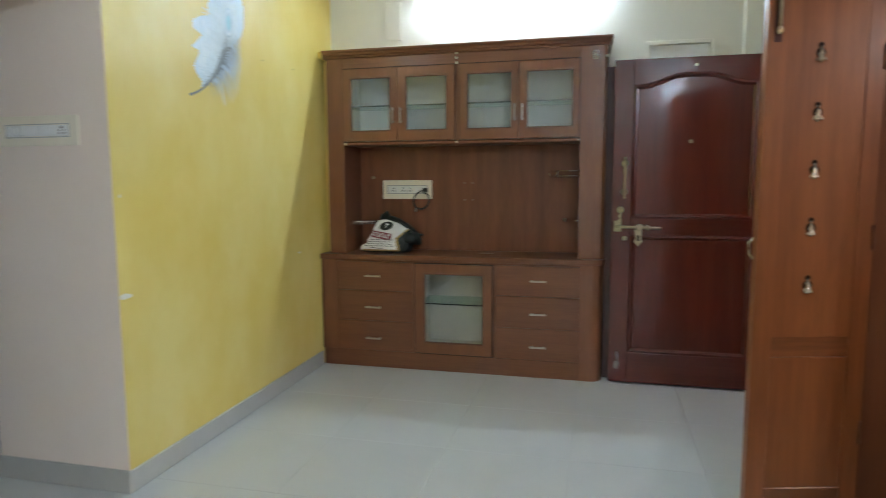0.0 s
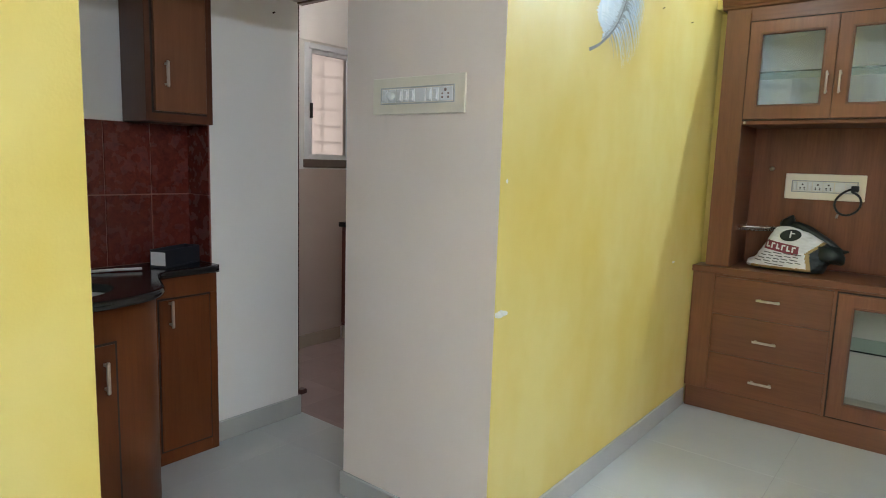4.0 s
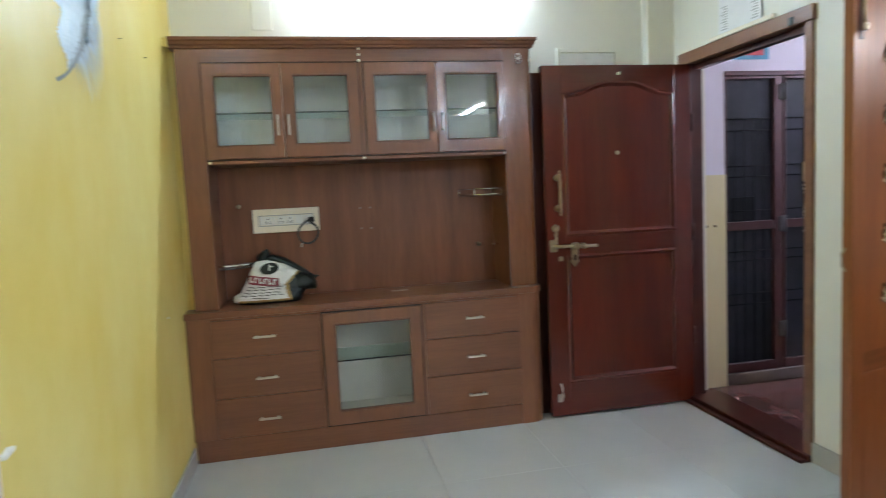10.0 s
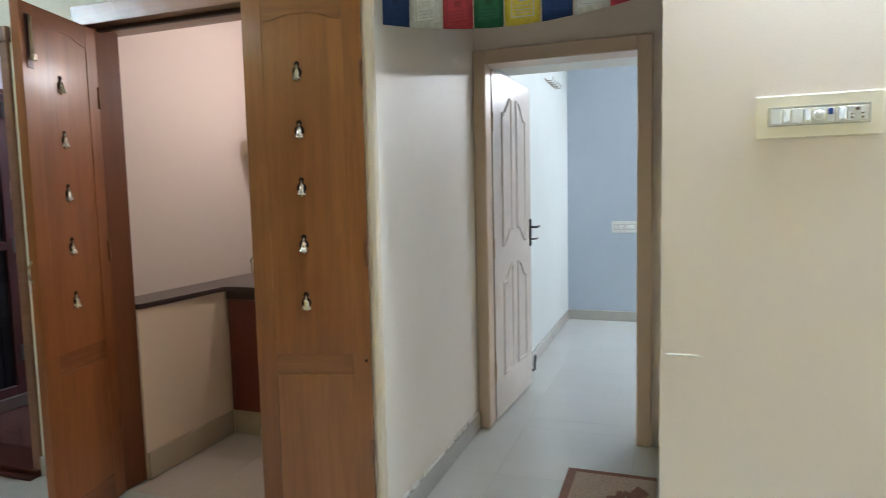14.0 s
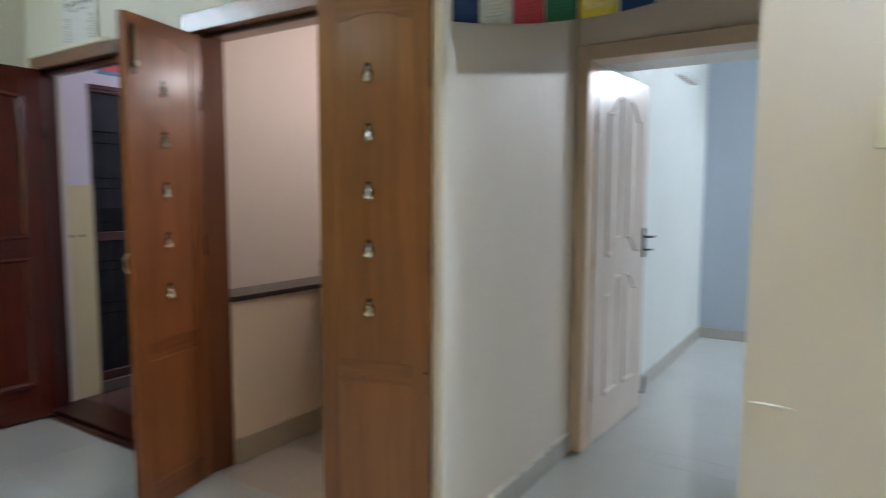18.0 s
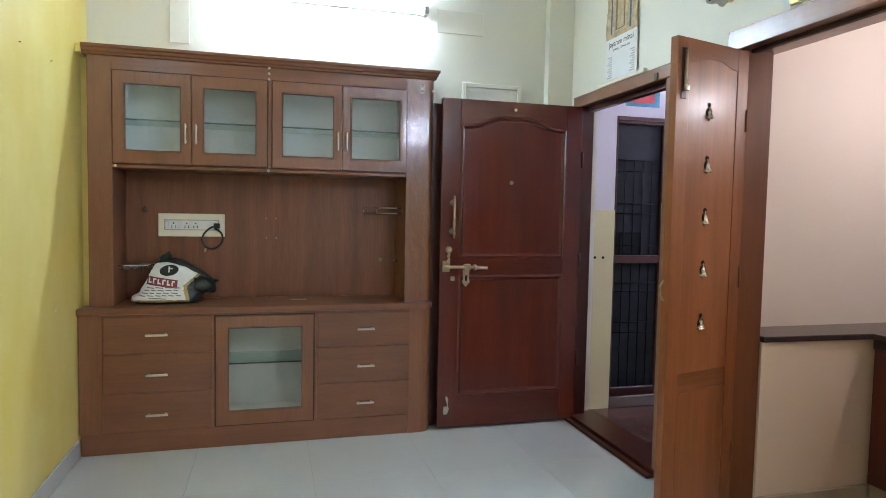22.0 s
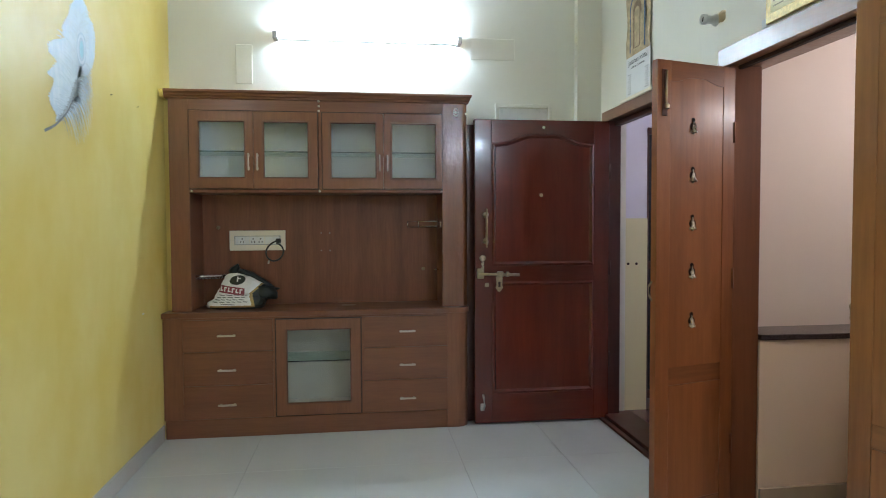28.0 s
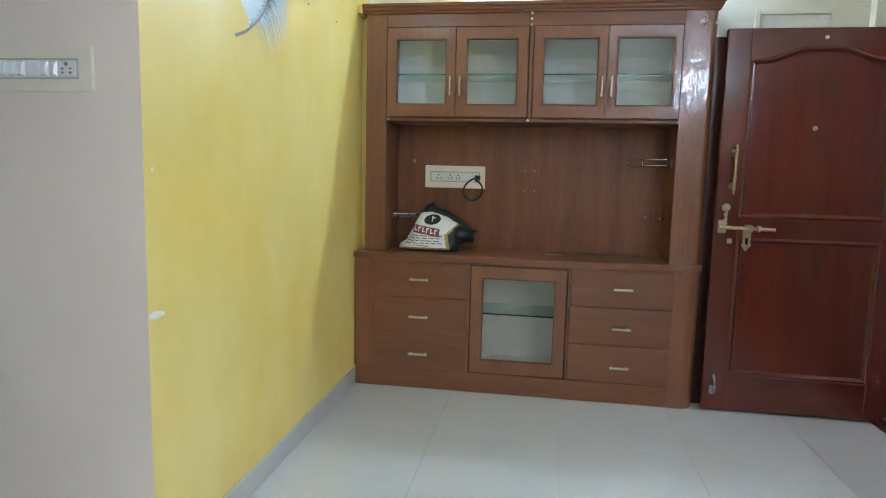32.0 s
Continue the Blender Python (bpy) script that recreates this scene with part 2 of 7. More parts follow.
def tile_material(name, c, c2, rough=0.12, scale=3.0, vein=0.5, spread=0.04, spec=0.5):
    """Fired tile: cloudy body, each tile slightly different."""
    m, nt, b = material(name)
    oi = nt.nodes.new("ShaderNodeObjectInfo")
    sh = nt.nodes.new("ShaderNodeVectorMath")
    sh.operation = "MULTIPLY_ADD"
    sh.inputs[1].default_value = (13.0, 17.0, 11.0)
    nt.links.new(oi.outputs["Random"], sh.inputs[0])
    nt.links.new(coords(nt, (1, 1, 1)), sh.inputs[2])
    n = node(nt, "ShaderNodeTexNoise", Scale=scale, Detail=6.0, Roughness=0.65, Distortion=0.6)
    nt.links.new(sh.outputs[0], n.inputs["Vector"])
    col = ramp(nt, n.outputs[0], [(0.5 - vein / 2, c2), (0.5 + vein / 2, c)])
    hv = nt.nodes.new("ShaderNodeHueSaturation")
    mr = nt.nodes.new("ShaderNodeMapRange")
    mr.inputs["To Min"].default_value, mr.inputs["To Max"].default_value = 1 - spread, 1 + spread
    nt.links.new(oi.outputs["Random"], mr.inputs[0])
    nt.links.new(mr.outputs[0], hv.inputs["Value"])
    nt.links.new(col, hv.inputs["Color"])
    nt.links.new(hv.outputs[0], b.inputs["Base Color"])
    n2 = node(nt, "ShaderNodeTexNoise", Scale=24.0, Detail=4.0)
    nt.links.new(sh.outputs[0], n2.inputs["Vector"])
    rr = nt.nodes.new("ShaderNodeMapRange")
    rr.inputs["To Min"].default_value, rr.inputs["To Max"].default_value = max(0.015, rough - 0.04), rough + 0.06
    nt.links.new(n2.outputs[0], rr.inputs[0])
    nt.links.new(rr.outputs[0], b.inputs["Roughness"])
    b.inputs["Specular IOR Level"].default_value = spec
    bump(nt, n.outputs[0], b, 0.02, 0.002)
    return m


def glass_material(name, c=(0.93, 0.97, 0.95), rough=0.0):
    m, nt, b = material(name)
    b.inputs["Base Color"].default_value = (*c, 1)
    b.inputs["Transmission Weight"].default_value = 1.0
    b.inputs["Roughness"].default_value = rough
    b.inputs["IOR"].default_value = 1.45
    return m


def glow(name, c, strength):
    m, nt, b = material(name)
    b.inputs["Base Color"].default_value = (0.9, 0.9, 0.9, 1)
    b.inputs["Emission Color"].default_value = (*c, 1)
    b.inputs["Emission Strength"].default_value = strength
    return m


M_YELLOW = paint("yellow_paint", (0.78, 0.645, 0.225), (0.71, 0.525, 0.10), 0.46, 1.6, 0.34, (0.64, 0.46, 0.10))
M_YELLOW.node_tree.nodes["Principled BSDF"].inputs["Coat Weight"].default_value = 0.1
M_YELLOW.node_tree.nodes["Principled BSDF"].inputs["Coat Roughness"].default_value = 0.4
M_CREAM = paint("cream_paint", (0.83, 0.735, 0.67), (0.80, 0.695, 0.62), 0.45)
M_BACK = paint("pale_cream_paint", (0.795, 0.785, 0.695), (0.755, 0.74, 0.645), 0.5)
M_PIER = paint("greyish_cream_paint", (0.90, 0.79, 0.70), (0.86, 0.735, 0.64), 0.5, 2.2)
M_WHITE = paint("off_white_paint", (0.87, 0.85, 0.81), (0.83, 0.805, 0.76), 0.45)
M_GLOSSWHITE = paint("glossy_white_paint", (0.84, 0.785, 0.72), (0.81, 0.75, 0.68), 0.5, 2.5)
M_PINK = paint("pink_paint", (0.77, 0.68, 0.62), (0.74, 0.645, 0.585), 0.5)
M_BUFF = paint("buff_paint", (0.80, 0.635, 0.505), (0.76, 0.59, 0.46), 0.5)
# cream edge paint pulled towards tan for the shade beside the door leaf
M_TRIM = paint("shade_tan_edge_paint", (0.74, 0.64, 0.53), (0.70, 0.60, 0.49), 0.5)
M_CEIL = paint("ceiling_white", (0.80, 0.79, 0.75), None, 0.7)
M_TAN = paint("soffit_paint", (0.82, 0.69, 0.50), None, 0.6)
M_BLUE = paint("blue_grey_paint", (0.50, 0.57, 0.67), (0.47, 0.54, 0.64), 0.5)
M_ICE = paint("ice_white_paint", (0.74, 0.80, 0.80), None, 0.5)
M_LAV = paint("lavender_white_paint", (0.74, 0.72, 0.82), None, 0.55)
M_DADO = paint("pale_yellow_dado_paint", (0.74, 0.68, 0.42), None, 0.5)
M_KITCH = paint("kitchen_wall_paint", (0.77, 0.74, 0.70), None, 0.5)
M_KTILE = tile_material("brown_kitchen_wall_tile", (0.53, 0.43, 0.37), (0.50, 0.40, 0.34), 0.35, 2.0)
M_CAB = wood("brown_teak_veneer", (0.152, 0.053, 0.022), (0.222, 0.086, 0.036), 0.32, "z", 1.3, 0.3, fine=0.30, spec=0.5, blotch=0.22)
M_CABGLOSS = wood("glossy_teak_veneer", (0.138, 0.043, 0.016), (0.200, 0.070, 0.027), 0.20, "z", 1.3, 0.9, fine=0.30, spec=0.45, ripple=26.0, relief=0.42, coat_rough=0.06)
M_CABX = wood("brown_teak_veneer_across", (0.134, 0.045, 0.018), (0.198, 0.074, 0.030), 0.32, "x", 1.3, 0.2, fine=0.30, spec=0.5, blotch=0.22, coat_rough=0.24)
M_CABIN = wood("brown_back_panel", (0.120, 0.039, 0.016), (0.226, 0.084, 0.036), 0.42, "z", 1.3, streak=0.36, fine=0.30, spec=0.45)
# flat dark for wood strips, and for the shade in gaps round doors
M_GROOVE = plain("dark_wood_groove", (0.026, 0.010, 0.006), 0.6)
M_DOOR = wood("polished_rosewood", (0.068, 0.0098, 0.0058), (0.108, 0.0180, 0.0098), 0.2, "z", 0.9, 0.5)
M_DOORP = wood("polished_rosewood_panel", (0.074, 0.0112, 0.0066), (0.124, 0.0212, 0.0112), 0.22, "z", 0.8, 0.3, 0.5)
M_DOORX = wood("polished_rosewood_across", (0.068, 0.0098, 0.0058), (0.108, 0.0180, 0.0098), 0.2, "x", 0.9, 0.5)
M_FRAME = wood("entry_frame_brown", (0.16, 0.075, 0.045), (0.24, 0.125, 0.075), 0.35, "y", 1.0, 0.2)
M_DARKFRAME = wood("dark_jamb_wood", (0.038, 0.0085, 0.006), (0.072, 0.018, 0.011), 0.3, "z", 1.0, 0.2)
M_TEAK = wood("varnished_teak", (0.158, 0.054, 0.016), (0.270, 0.106, 0.033), 0.32, "z", 0.8, 0.46, streak=0.36, fine=0.20, ripple=12.0, relief=0.30, coat_rough=0.19, blotch=0.34)
M_TEAKX = wood("varnished_teak_across", (0.135, 0.046, 0.014), (0.226, 0.089, 0.028), 0.32, "x", 1.0, 0.34, streak=0.26, fine=0.32, ripple=14.0, relief=0.18, coat_rough=0.22, blotch=0.32)
M_TEAKR = wood("reddish_varnished_teak", (0.170, 0.049, 0.014), (0.268, 0.089, 0.027), 0.32, "z", 0.8, 0.34, streak=0.36, fine=0.22, ripple=14.0, relief=0.18, coat_rough=0.22, blotch=0.32)
M_TEAKRX = wood("reddish_varnished_teak_across", (0.138, 0.039, 0.012), (0.222, 0.073, 0.023), 0.32, "x", 1.0, 0.34, streak=0.26, fine=0.32, ripple=14.0, relief=0.18, coat_rough=0.22, blotch=0.32)
M_TEAKY = wood("varnished_teak_header", (0.19, 0.075, 0.027), (0.29, 0.125, 0.047), 0.30, "y", 1.1, 0.5, ripple=20.0, relief=0.34, coat_rough=0.26)
M_TEAKD = wood("reddish_teak_jamb", (0.125, 0.038, 0.014), (0.185, 0.064, 0.024), 0.42, "z", 1.1, 0.0)
M_WASH = wood("orange_brown_laminate", (0.102, 0.0265, 0.0062), (0.162, 0.047, 0.0115), 0.40, "z", 1.0, 0.08, spec=0.22)
M_UPPER = wood("dark_brown_laminate", (0.068, 0.019, 0.008), (0.118, 0.037, 0.015), 0.34, "z", 1.0, 0.2)
M_HATCH = wood("dark_hatch_laminate", (0.030, 0.010, 0.005), (0.055, 0.018, 0.009), 0.55, "y", 1.0, 0.0, spec=0.2)
M_PUJACAB = wood("dark_red_laminate", (0.090, 0.017, 0.010), (0.140, 0.029, 0.017), 0.3, "z", 1.0, 0.2)
M_FLOOR = tile_material("vitrified_floor_tile", (0.56, 0.58, 0.57), (0.525, 0.545, 0.535), 0.035, 2.2, spread=0.012, spec=0.8)
M_FLOORB = tile_material("beige_floor_tile", (0.57, 0.505, 0.445), (0.525, 0.46, 0.405), 0.12, 2.4)
M_SCREED = plain("grey_grout_bed", (0.47, 0.48, 0.47), 0.6)
M_SKIRT = tile_material("grey_skirting_tile", (0.50, 0.49, 0.455), (0.44, 0.43, 0.40), 0.16, 3.0)
M_SKIRTB = tile_material("beige_skirting_tile", (0.47, 0.385, 0.295), (0.42, 0.335, 0.255), 0.2, 3.0)
M_WALLTILE = tile_material("rust_red_ceramic_tile", (0.165, 0.034, 0.022), (0.082, 0.014, 0.011), 0.26, 30.0, 0.34, spec=0.25)
M_GROUT = plain("pinkish_grout", (0.27, 0.115, 0.085), 0.8)
M_REDTILE = tile_material("dark_red_landing_tile", (0.15, 0.07, 0.06), (0.10, 0.045, 0.04), 0.2, 5.0)
# kerb colour taken darker to carry the shade it lies in
M_KERB = tile_material("shade_darkened_kerb_stone", (0.15, 0.12, 0.105), (0.11, 0.09, 0.08), 0.5, 8.0)
M_PINKTILE = tile_material("pinkish_kitchen_tile", (0.37, 0.285, 0.27), (0.32, 0.24, 0.225), 0.15, 2.5)
M_GRANITE = plain("black_granite", (0.014, 0.013, 0.014), 0.14, 0.0, 0.3, 160.0)
M_SLAB = plain("brown_black_granite", (0.060, 0.040, 0.038), 0.14, 0.0, 0.5, 120.0)
M_STEEL = plain("brushed_steel", (0.56, 0.51, 0.46), 0.38, 1.0, 0.1, 60.0)
M_CHROME = plain("chrome", (0.78, 0.78, 0.78), 0.08, 1.0, 0.05)
M_BRASS = plain("tarnished_brass", (0.37, 0.30, 0.20), 0.34, 1.0, 0.25, 40.0)
M_BELL = plain("polished_brass_bell", (0.50, 0.44, 0.35), 0.26, 1.0, 0.15, 60.0)
M_BLACK = plain("black_plastic", (0.012, 0.012, 0.013), 0.4)
M_DARK = plain("dark_hole", (0.024, 0.013, 0.009), 0.8, spec=0.1)
M_IVORY = plain("ivory_plastic", (0.86, 0.79, 0.65), 0.3, 0.0, 0.04)
M_WHITEP = plain("white_plastic", (0.82, 0.82, 0.80), 0.28, 0.0, 0.04)
M_GREYP = plain("grey_plastic", (0.45, 0.45, 0.44), 0.35)
M_LIGHTGREY = plain("light_grey_plastic", (0.54, 0.53, 0.50), 0.35)
M_PUTTY = plain("chipped_white_plaster", (0.82, 0.80, 0.76), 0.8, 0.0, 0.15, 50.0)
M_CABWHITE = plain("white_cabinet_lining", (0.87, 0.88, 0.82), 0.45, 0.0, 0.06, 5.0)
# darker copy of the white lining: the lower cupboard's dimness is in its colour
M_CABGREY = plain("dimmed_cabinet_lining", (0.64, 0.59, 0.48), 0.5, 0.0, 0.1, 5.0)
M_BEAD = plain("brown_glazing_bead", (0.140, 0.054, 0.026), 0.45)
M_BEADG = plain("grey_brown_plug", (0.26, 0.19, 0.16), 0.5)
M_GLASS = glass_material("clear_glass", (0.97, 0.99, 0.98))
M_SHELFGLASS = glass_material("green_edged_glass", (0.62, 0.84, 0.76))
M_ACRYL = glass_material("clear_acrylic", (0.86, 0.88, 0.88), 0.22)
M_FROST = glass_material("frosted_glass", (0.82, 0.80, 0.78), 0.34)
M_CERAM = plain("white_ceramic", (0.78, 0.78, 0.75), 0.1, 0.0, 0.04)
M_BEDDOOR = plain("cream_door_enamel", (0.74, 0.665, 0.61), 0.21, 0.0, 0.05, 4.0)
M_BEDFRAME = paint("beige_door_frame_paint", (0.68, 0.53, 0.41), (0.63, 0.48, 0.37), 0.3)
M_ALU = plain("white_aluminium", (0.72, 0.74, 0.76), 0.35, 0.0, 0.05)
M_BRONZE = plain("bronze_aluminium", (0.13, 0.10, 0.08), 0.4, 0.3)
M_MESH = plain("dark_insect_mesh", (0.018, 0.021, 0.030), 0.6, 0.0, 0.45, 5.0, 0.25)
M_BARS = plain("pale_window_bar", (0.22, 0.19, 0.175), 0.5)
M_IRON = plain("grey_iron_bar", (0.10, 0.10, 0.11), 0.5, 0.3)
M_DARKBAR = plain("dark_iron_bar", (0.011, 0.012, 0.016), 0.7, spec=0.15)
M_MAROON = plain("maroon_enamel", (0.058, 0.014, 0.015), 0.35, 0.0, 0.2)
M_PAPER = plain("white_paper", (0.80, 0.80, 0.80), 0.6, 0.0, 0.04)
M_INK = plain("black_ink", (0.03, 0.03, 0.035), 0.7)
M_CARD = plain("tan_print", (0.52, 0.40, 0.23), 0.5, 0.0, 0.45, 26.0)
M_CARDD = plain("brown_print", (0.20, 0.12, 0.055), 0.5, 0.0, 0.5, 40.0)
M_CARDB = plain("blue_print", (0.05, 0.10, 0.22), 0.5, 0.0, 0.3, 40.0)
M_ENDCAP = plain("grey_lamp_cap", (0.38, 0.38, 0.36), 0.4)
G_HALL = glow("tube_light_hall", (0.71, 0.865, 1.0), TUBE_HALL)
G_REAR = glow("tube_light_rear", (0.73, 0.86, 1.0), TUBE_REAR)
G_BED = glow("tube_light_bedroom", (0.92, 0.96, 1.0), TUBE_BED)
G_KITCH = glow("kitchen_fill_light", (1.0, 0.93, 0.90), FILL_KITCHEN)
G_PUJA = glow("bulb_puja", (1.0, 0.91, 0.88), BULB_PUJA)
G_SIDE = glow("bulb_side", (0.80, 0.90, 1.0), BULB_SIDE)
G_LAND = glow("landing_fill_light", (0.90, 0.90, 1.0), FILL_LANDING)

# ---------------- the shell ----------------
H = 3.0
wall("wall_back", [(-0.12, 3.08, 0.0, 0.2, 0, H), (0.0, 2.93, -0.15, 0.0, 2.203, H), (1.962, 2.93, -0.15, 0.0, 0, 2.203)], M_BACK, None, "pale cream painted wall behind the cabinet")
wall("wall_column", [(2.755, 2.93, -0.215, -0.15, 0, H)], M_BACK, None, "pale cream painted column in the corner")
wall("wall_yellow", [(-0.12, 0.0, -2.24, 0.0, 0, H)], M_WHITE, {"+x": M_YELLOW}, "wall painted mustard yellow")
wall("wall_pier", [(-0.68, 0.0, -2.36, -2.24, 0, 2.07), (-0.12, 0.0, -2.36, -2.24, 2.07, H)], M_PIER, {"+x": M_YELLOW}, "greyish cream pier with a yellow side")
wall("wall_yellow_rear", [(-0.12, 0.03, -6.6, -3.545, 0, H)], M_YELLOW, {"-x": M_WHITE}, "wall painted mustard yellow with a corner")
wall("wall_beam", [(-0.12, 0.0, -3.545, -2.36, 2.07, H)], M_TAN, {"+x": M_YELLOW}, "beam over the opening to the wash area")
wall("wall_kitchen_side", [(-0.68, -0.60, -2.24, -0.25, 0, 2.75)], M_KITCH)
wall("wall_wash_end", [(-1.75, -1.445, -2.45, -1.977, 0, 2.75)], M_WHITE, {"+y": M_KITCH}, "off-white painted wall beside the washbasin")
wall("wall_wash_back", [(-1.75, -1.62, -3.9, -2.45, 0, 2.07)], M_WHITE, None, "off-white wall above the washbasin tiles")
wall("wall_wash_south", [(-1.75, -0.12, -4.0, -3.9, 0, 2.07)], M_WHITE)
wall("wall_kitchen_front", [(-2.47, -1.75, -2.05, -1.985, 0, 2.75)], M_KITCH)
wall("wall_kitchen_lintel", [(-1.445, -0.68, -2.05, -1.95, 2.04, 2.75)], M_PINK)
structure("trim_kitchen_lintel", box(bm_new(), -1.443, -0.682, -1.985, -1.952, 2.030, 2.0395, 0.002), M_FRAME, "thin brown wooden strip under the kitchen lintel", "trim")
WY0, WY1, WZ0, WZ1 = -1.21, -0.42, 1.25, 2.07
wall("wall_kitchen_west", [(-2.47, -2.35, -1.95, WY0, 0, 2.75), (-2.47, -2.35, WY1, -0.25, 0, 2.75), (-2.47, -2.35, WY0, WY1, 0, WZ0), (-2.47, -2.35, WY0, WY1, WZ1, 2.75)], M_KITCH, None, "pinkish cream kitchen wall with a window")
wall("wall_kitchen_back", [(-2.47, -0.12, -0.25, -0.13, 0, 2.75)], M_KITCH)
wall("wall_entry", [(2.93, 3.08, -0.30, 0.0, 0, H), (2.93, 3.08, -1.33, -0.30, 2.105, H), (2.93, 3.08, -1.80, -1.33, 0, H), (2.93, 3.08, -3.08, -1.80, 2.15, H), (2.93, 3.08, -3.18, -3.08, 2.15, H)], M_BACK, {"+x": M_PINK}, "pale cream wall with the entrance and the prayer room doorway")
wall("wall_corridor", [(2.905, 4.13, -3.18, -3.08, 0, 2.15), (3.08, 4.13, -3.18, -3.08, 2.15, H)], M_GLOSSWHITE, {"+y": M_PINK, "-x": M_CREAM}, "glossy white wall of the short corridor")
wall("wall_corridor_beam", [(2.88, 3.06, -4.15, -3.18, 2.10, H)], M_CREAM)
wall("wall_cream", [(2.84, 4.13, -6.6, -4.15, 0, H)], M_CREAM, None, "plain cream painted wall with a switchboard")
wall("wall_bedroom_door", [(4.13, 4.25, -3.18, -3.08, 0, H), (4.13, 4.25, -4.08, -3.18, 2.06, H), (4.13, 4.25, -6.6, -4.08, 0, H)], M_CREAM, {"+x": M_ICE})
wall("wall_bedroom_north", [(4.25, 7.42, -3.2, -3.08, 0, H)], M_ICE, None, "white bedroom wall")
wall("wall_bedroom_far", [(7.3, 7.42, -6.6, -3.2, 0, H)], M_BLUE, None, "blue-grey bedroom wall")
wall("wall_bedroom_loft", [(4.25, 4.86, -6.6, -3.2, 2.06, 2.16)], M_CEIL)
wall("wall_rear", [(-0.12, 7.42, -6.75, -6.6, 0, H)], M_CREAM)
# prayer room
wall("wall_prayer_ledge", [(3.043, 3.08, -1.870, -1.80, 0, 0.812), (3.08, 4.20, -1.870, -1.655, 0, 0.812)], M_BUFF, None, "buff plastered ledge wall under the slab")
wall("wall_prayer_north", [(3.08, 4.5, -1.655, -1.30, 0, 2.75)], M_PINK, None, "pale pink prayer room wall")
wall("wall_prayer_back", [(4.20, 4.5, -3.08, -1.655, 0, 2.75)], M_PINK, None, "pale pink prayer room back wall")
# landing outside the entrance
wall("wall_landing_pilaster", [(3.08, 3.275, -0.215, 0.2, 0, 2.75)], M_LAV, None, "lavender-white landing pilaster")
wall("wall_landing_dado", [(3.08, 3.279, -0.219, -0.215, 0, 1.385)], M_DADO, None, "pale yellow painted dado")
wall("wall_landing_front", [(3.275, 5.2, -0.21, 0.2, 2.032, 2.75), (4.6, 5.2, -0.21, 0.2, 0, 2.032)], M_LAV)
wall("wall_landing_far", [(5.2, 5.35, -1.42, 0.2, 0, 2.75), (4.5, 5.35, -1.5, -1.42, 0, 2.75)], M_LAV)
wall("wall_landing_dark", [(3.275, 4.6, 0.9, 1.0, -0.1, 2.75), (3.175, 3.275, 0.2, 1.0, -0.1, 2.75), (4.6, 4.7, 0.2, 1.0, -0.1, 2.75), (3.175, 4.7, 0.2, 1.0, 2.75, 2.85)], M_KITCH)
# ceilings
for nm, b, mt in (("ceiling", (-0.12, 7.42, -6.75, 0.2, H, H + 0.12), M_CEIL),
                  ("ceiling_prayer", (3.08, 5.35, -3.08, 0.2, 2.75, 2.85), M_CEIL),
                  ("ceiling_corridor", (3.06, 4.13, -4.15, -3.18, 2.6, 2.7), M_CEIL),
                  ("ceiling_wash", (-1.75, -0.12, -4.0, -2.05, 2.07, 2.19), M_TAN),
                  ("ceiling_kitchen", (-2.47, -0.60, -2.05, -0.13, 2.75, 2.87), M_CEIL)):
    structure(nm, box(bm_new(), *b), mt, "plain painted ceiling" if nm != "ceiling_wash" else "low tan painted soffit over the wash area", "ceiling")
# floors
GROUND = [("floor", (-1.75, 3.08, -6.75, 0.2), M_SCREED), ("floor_east", (3.08, 7.42, -6.75, -1.42), M_SCREED), ("floor_kitchen", (-2.47, -0.60, -2.0, -0.13), M_SCREED), ("floor_landing", (3.08, 5.35, -1.42, 1.0), M_SCREED)]
floors = {}
for nm, (x0, x1, y0, y1), mt in GROUND:
    if nm == "floor":
        b = box(bm_new(), 0 - 0.12, x1, y0, y1, -0.16, -0.008)
        box(b, x0, -0.12, -4.0, -2.0, -0.16, -0.008)
    else:
        b = box(bm_new(), x0, x1, y0, y1, -0.16, -0.008)
    floors[nm] = structure(nm, b, mt, "floor of large glossy pale grey vitrified tiles" if "kitchen" not in nm and "landing" not in nm else ("pinkish kitchen floor tiles" if "kitchen" in nm else "dark red landing floor tiles"), "floor")
# skirting
def skirt(name, b, mt=None):
    structure(name, box(bm_new(), *b, 0.004), mt or M_SKIRT, "grey tile skirting" if mt is None else "beige tile skirting", "skirting")
skirt("baseboard_yellow", (0.0, 0.012, -2.36, -0.43, 0, 0.10))
skirt("baseboard_pier", (-0.68, 0.012, -2.374, -2.36, 0, 0.10))
skirt("baseboard_pier_side", (-0.692, -0.68, -2.374, -2.0, 0, 0.10))
skirt("baseboard_wash", (-1.445, -1.434, -2.44, -1.962, 0, 0.10))
skirt("baseboard_rear", (0.03, 0.042, -6.6, -3.545, 0, 0.10))
skirt("baseboard_rear_end", (-0.12, 0.042, -3.545, -3.533, 0, 0.10))
skirt("baseboard_entry", (2.918, 2.93, -1.80, -1.33, 0, 0.10))
skirt("baseboard_corridor", (2.905, 4.13, -3.194, -3.18, 0, 0.10))
skirt("baseboard_cream", (2.828, 2.84, -6.6, -4.15, 0, 0.10))
skirt("baseboard_cream_side", (2.828, 4.13, -4.15, -4.136, 0, 0.10))
skirt("baseboard_bedroom", (4.25, 7.3, -3.214, -3.2, 0, 0.10))
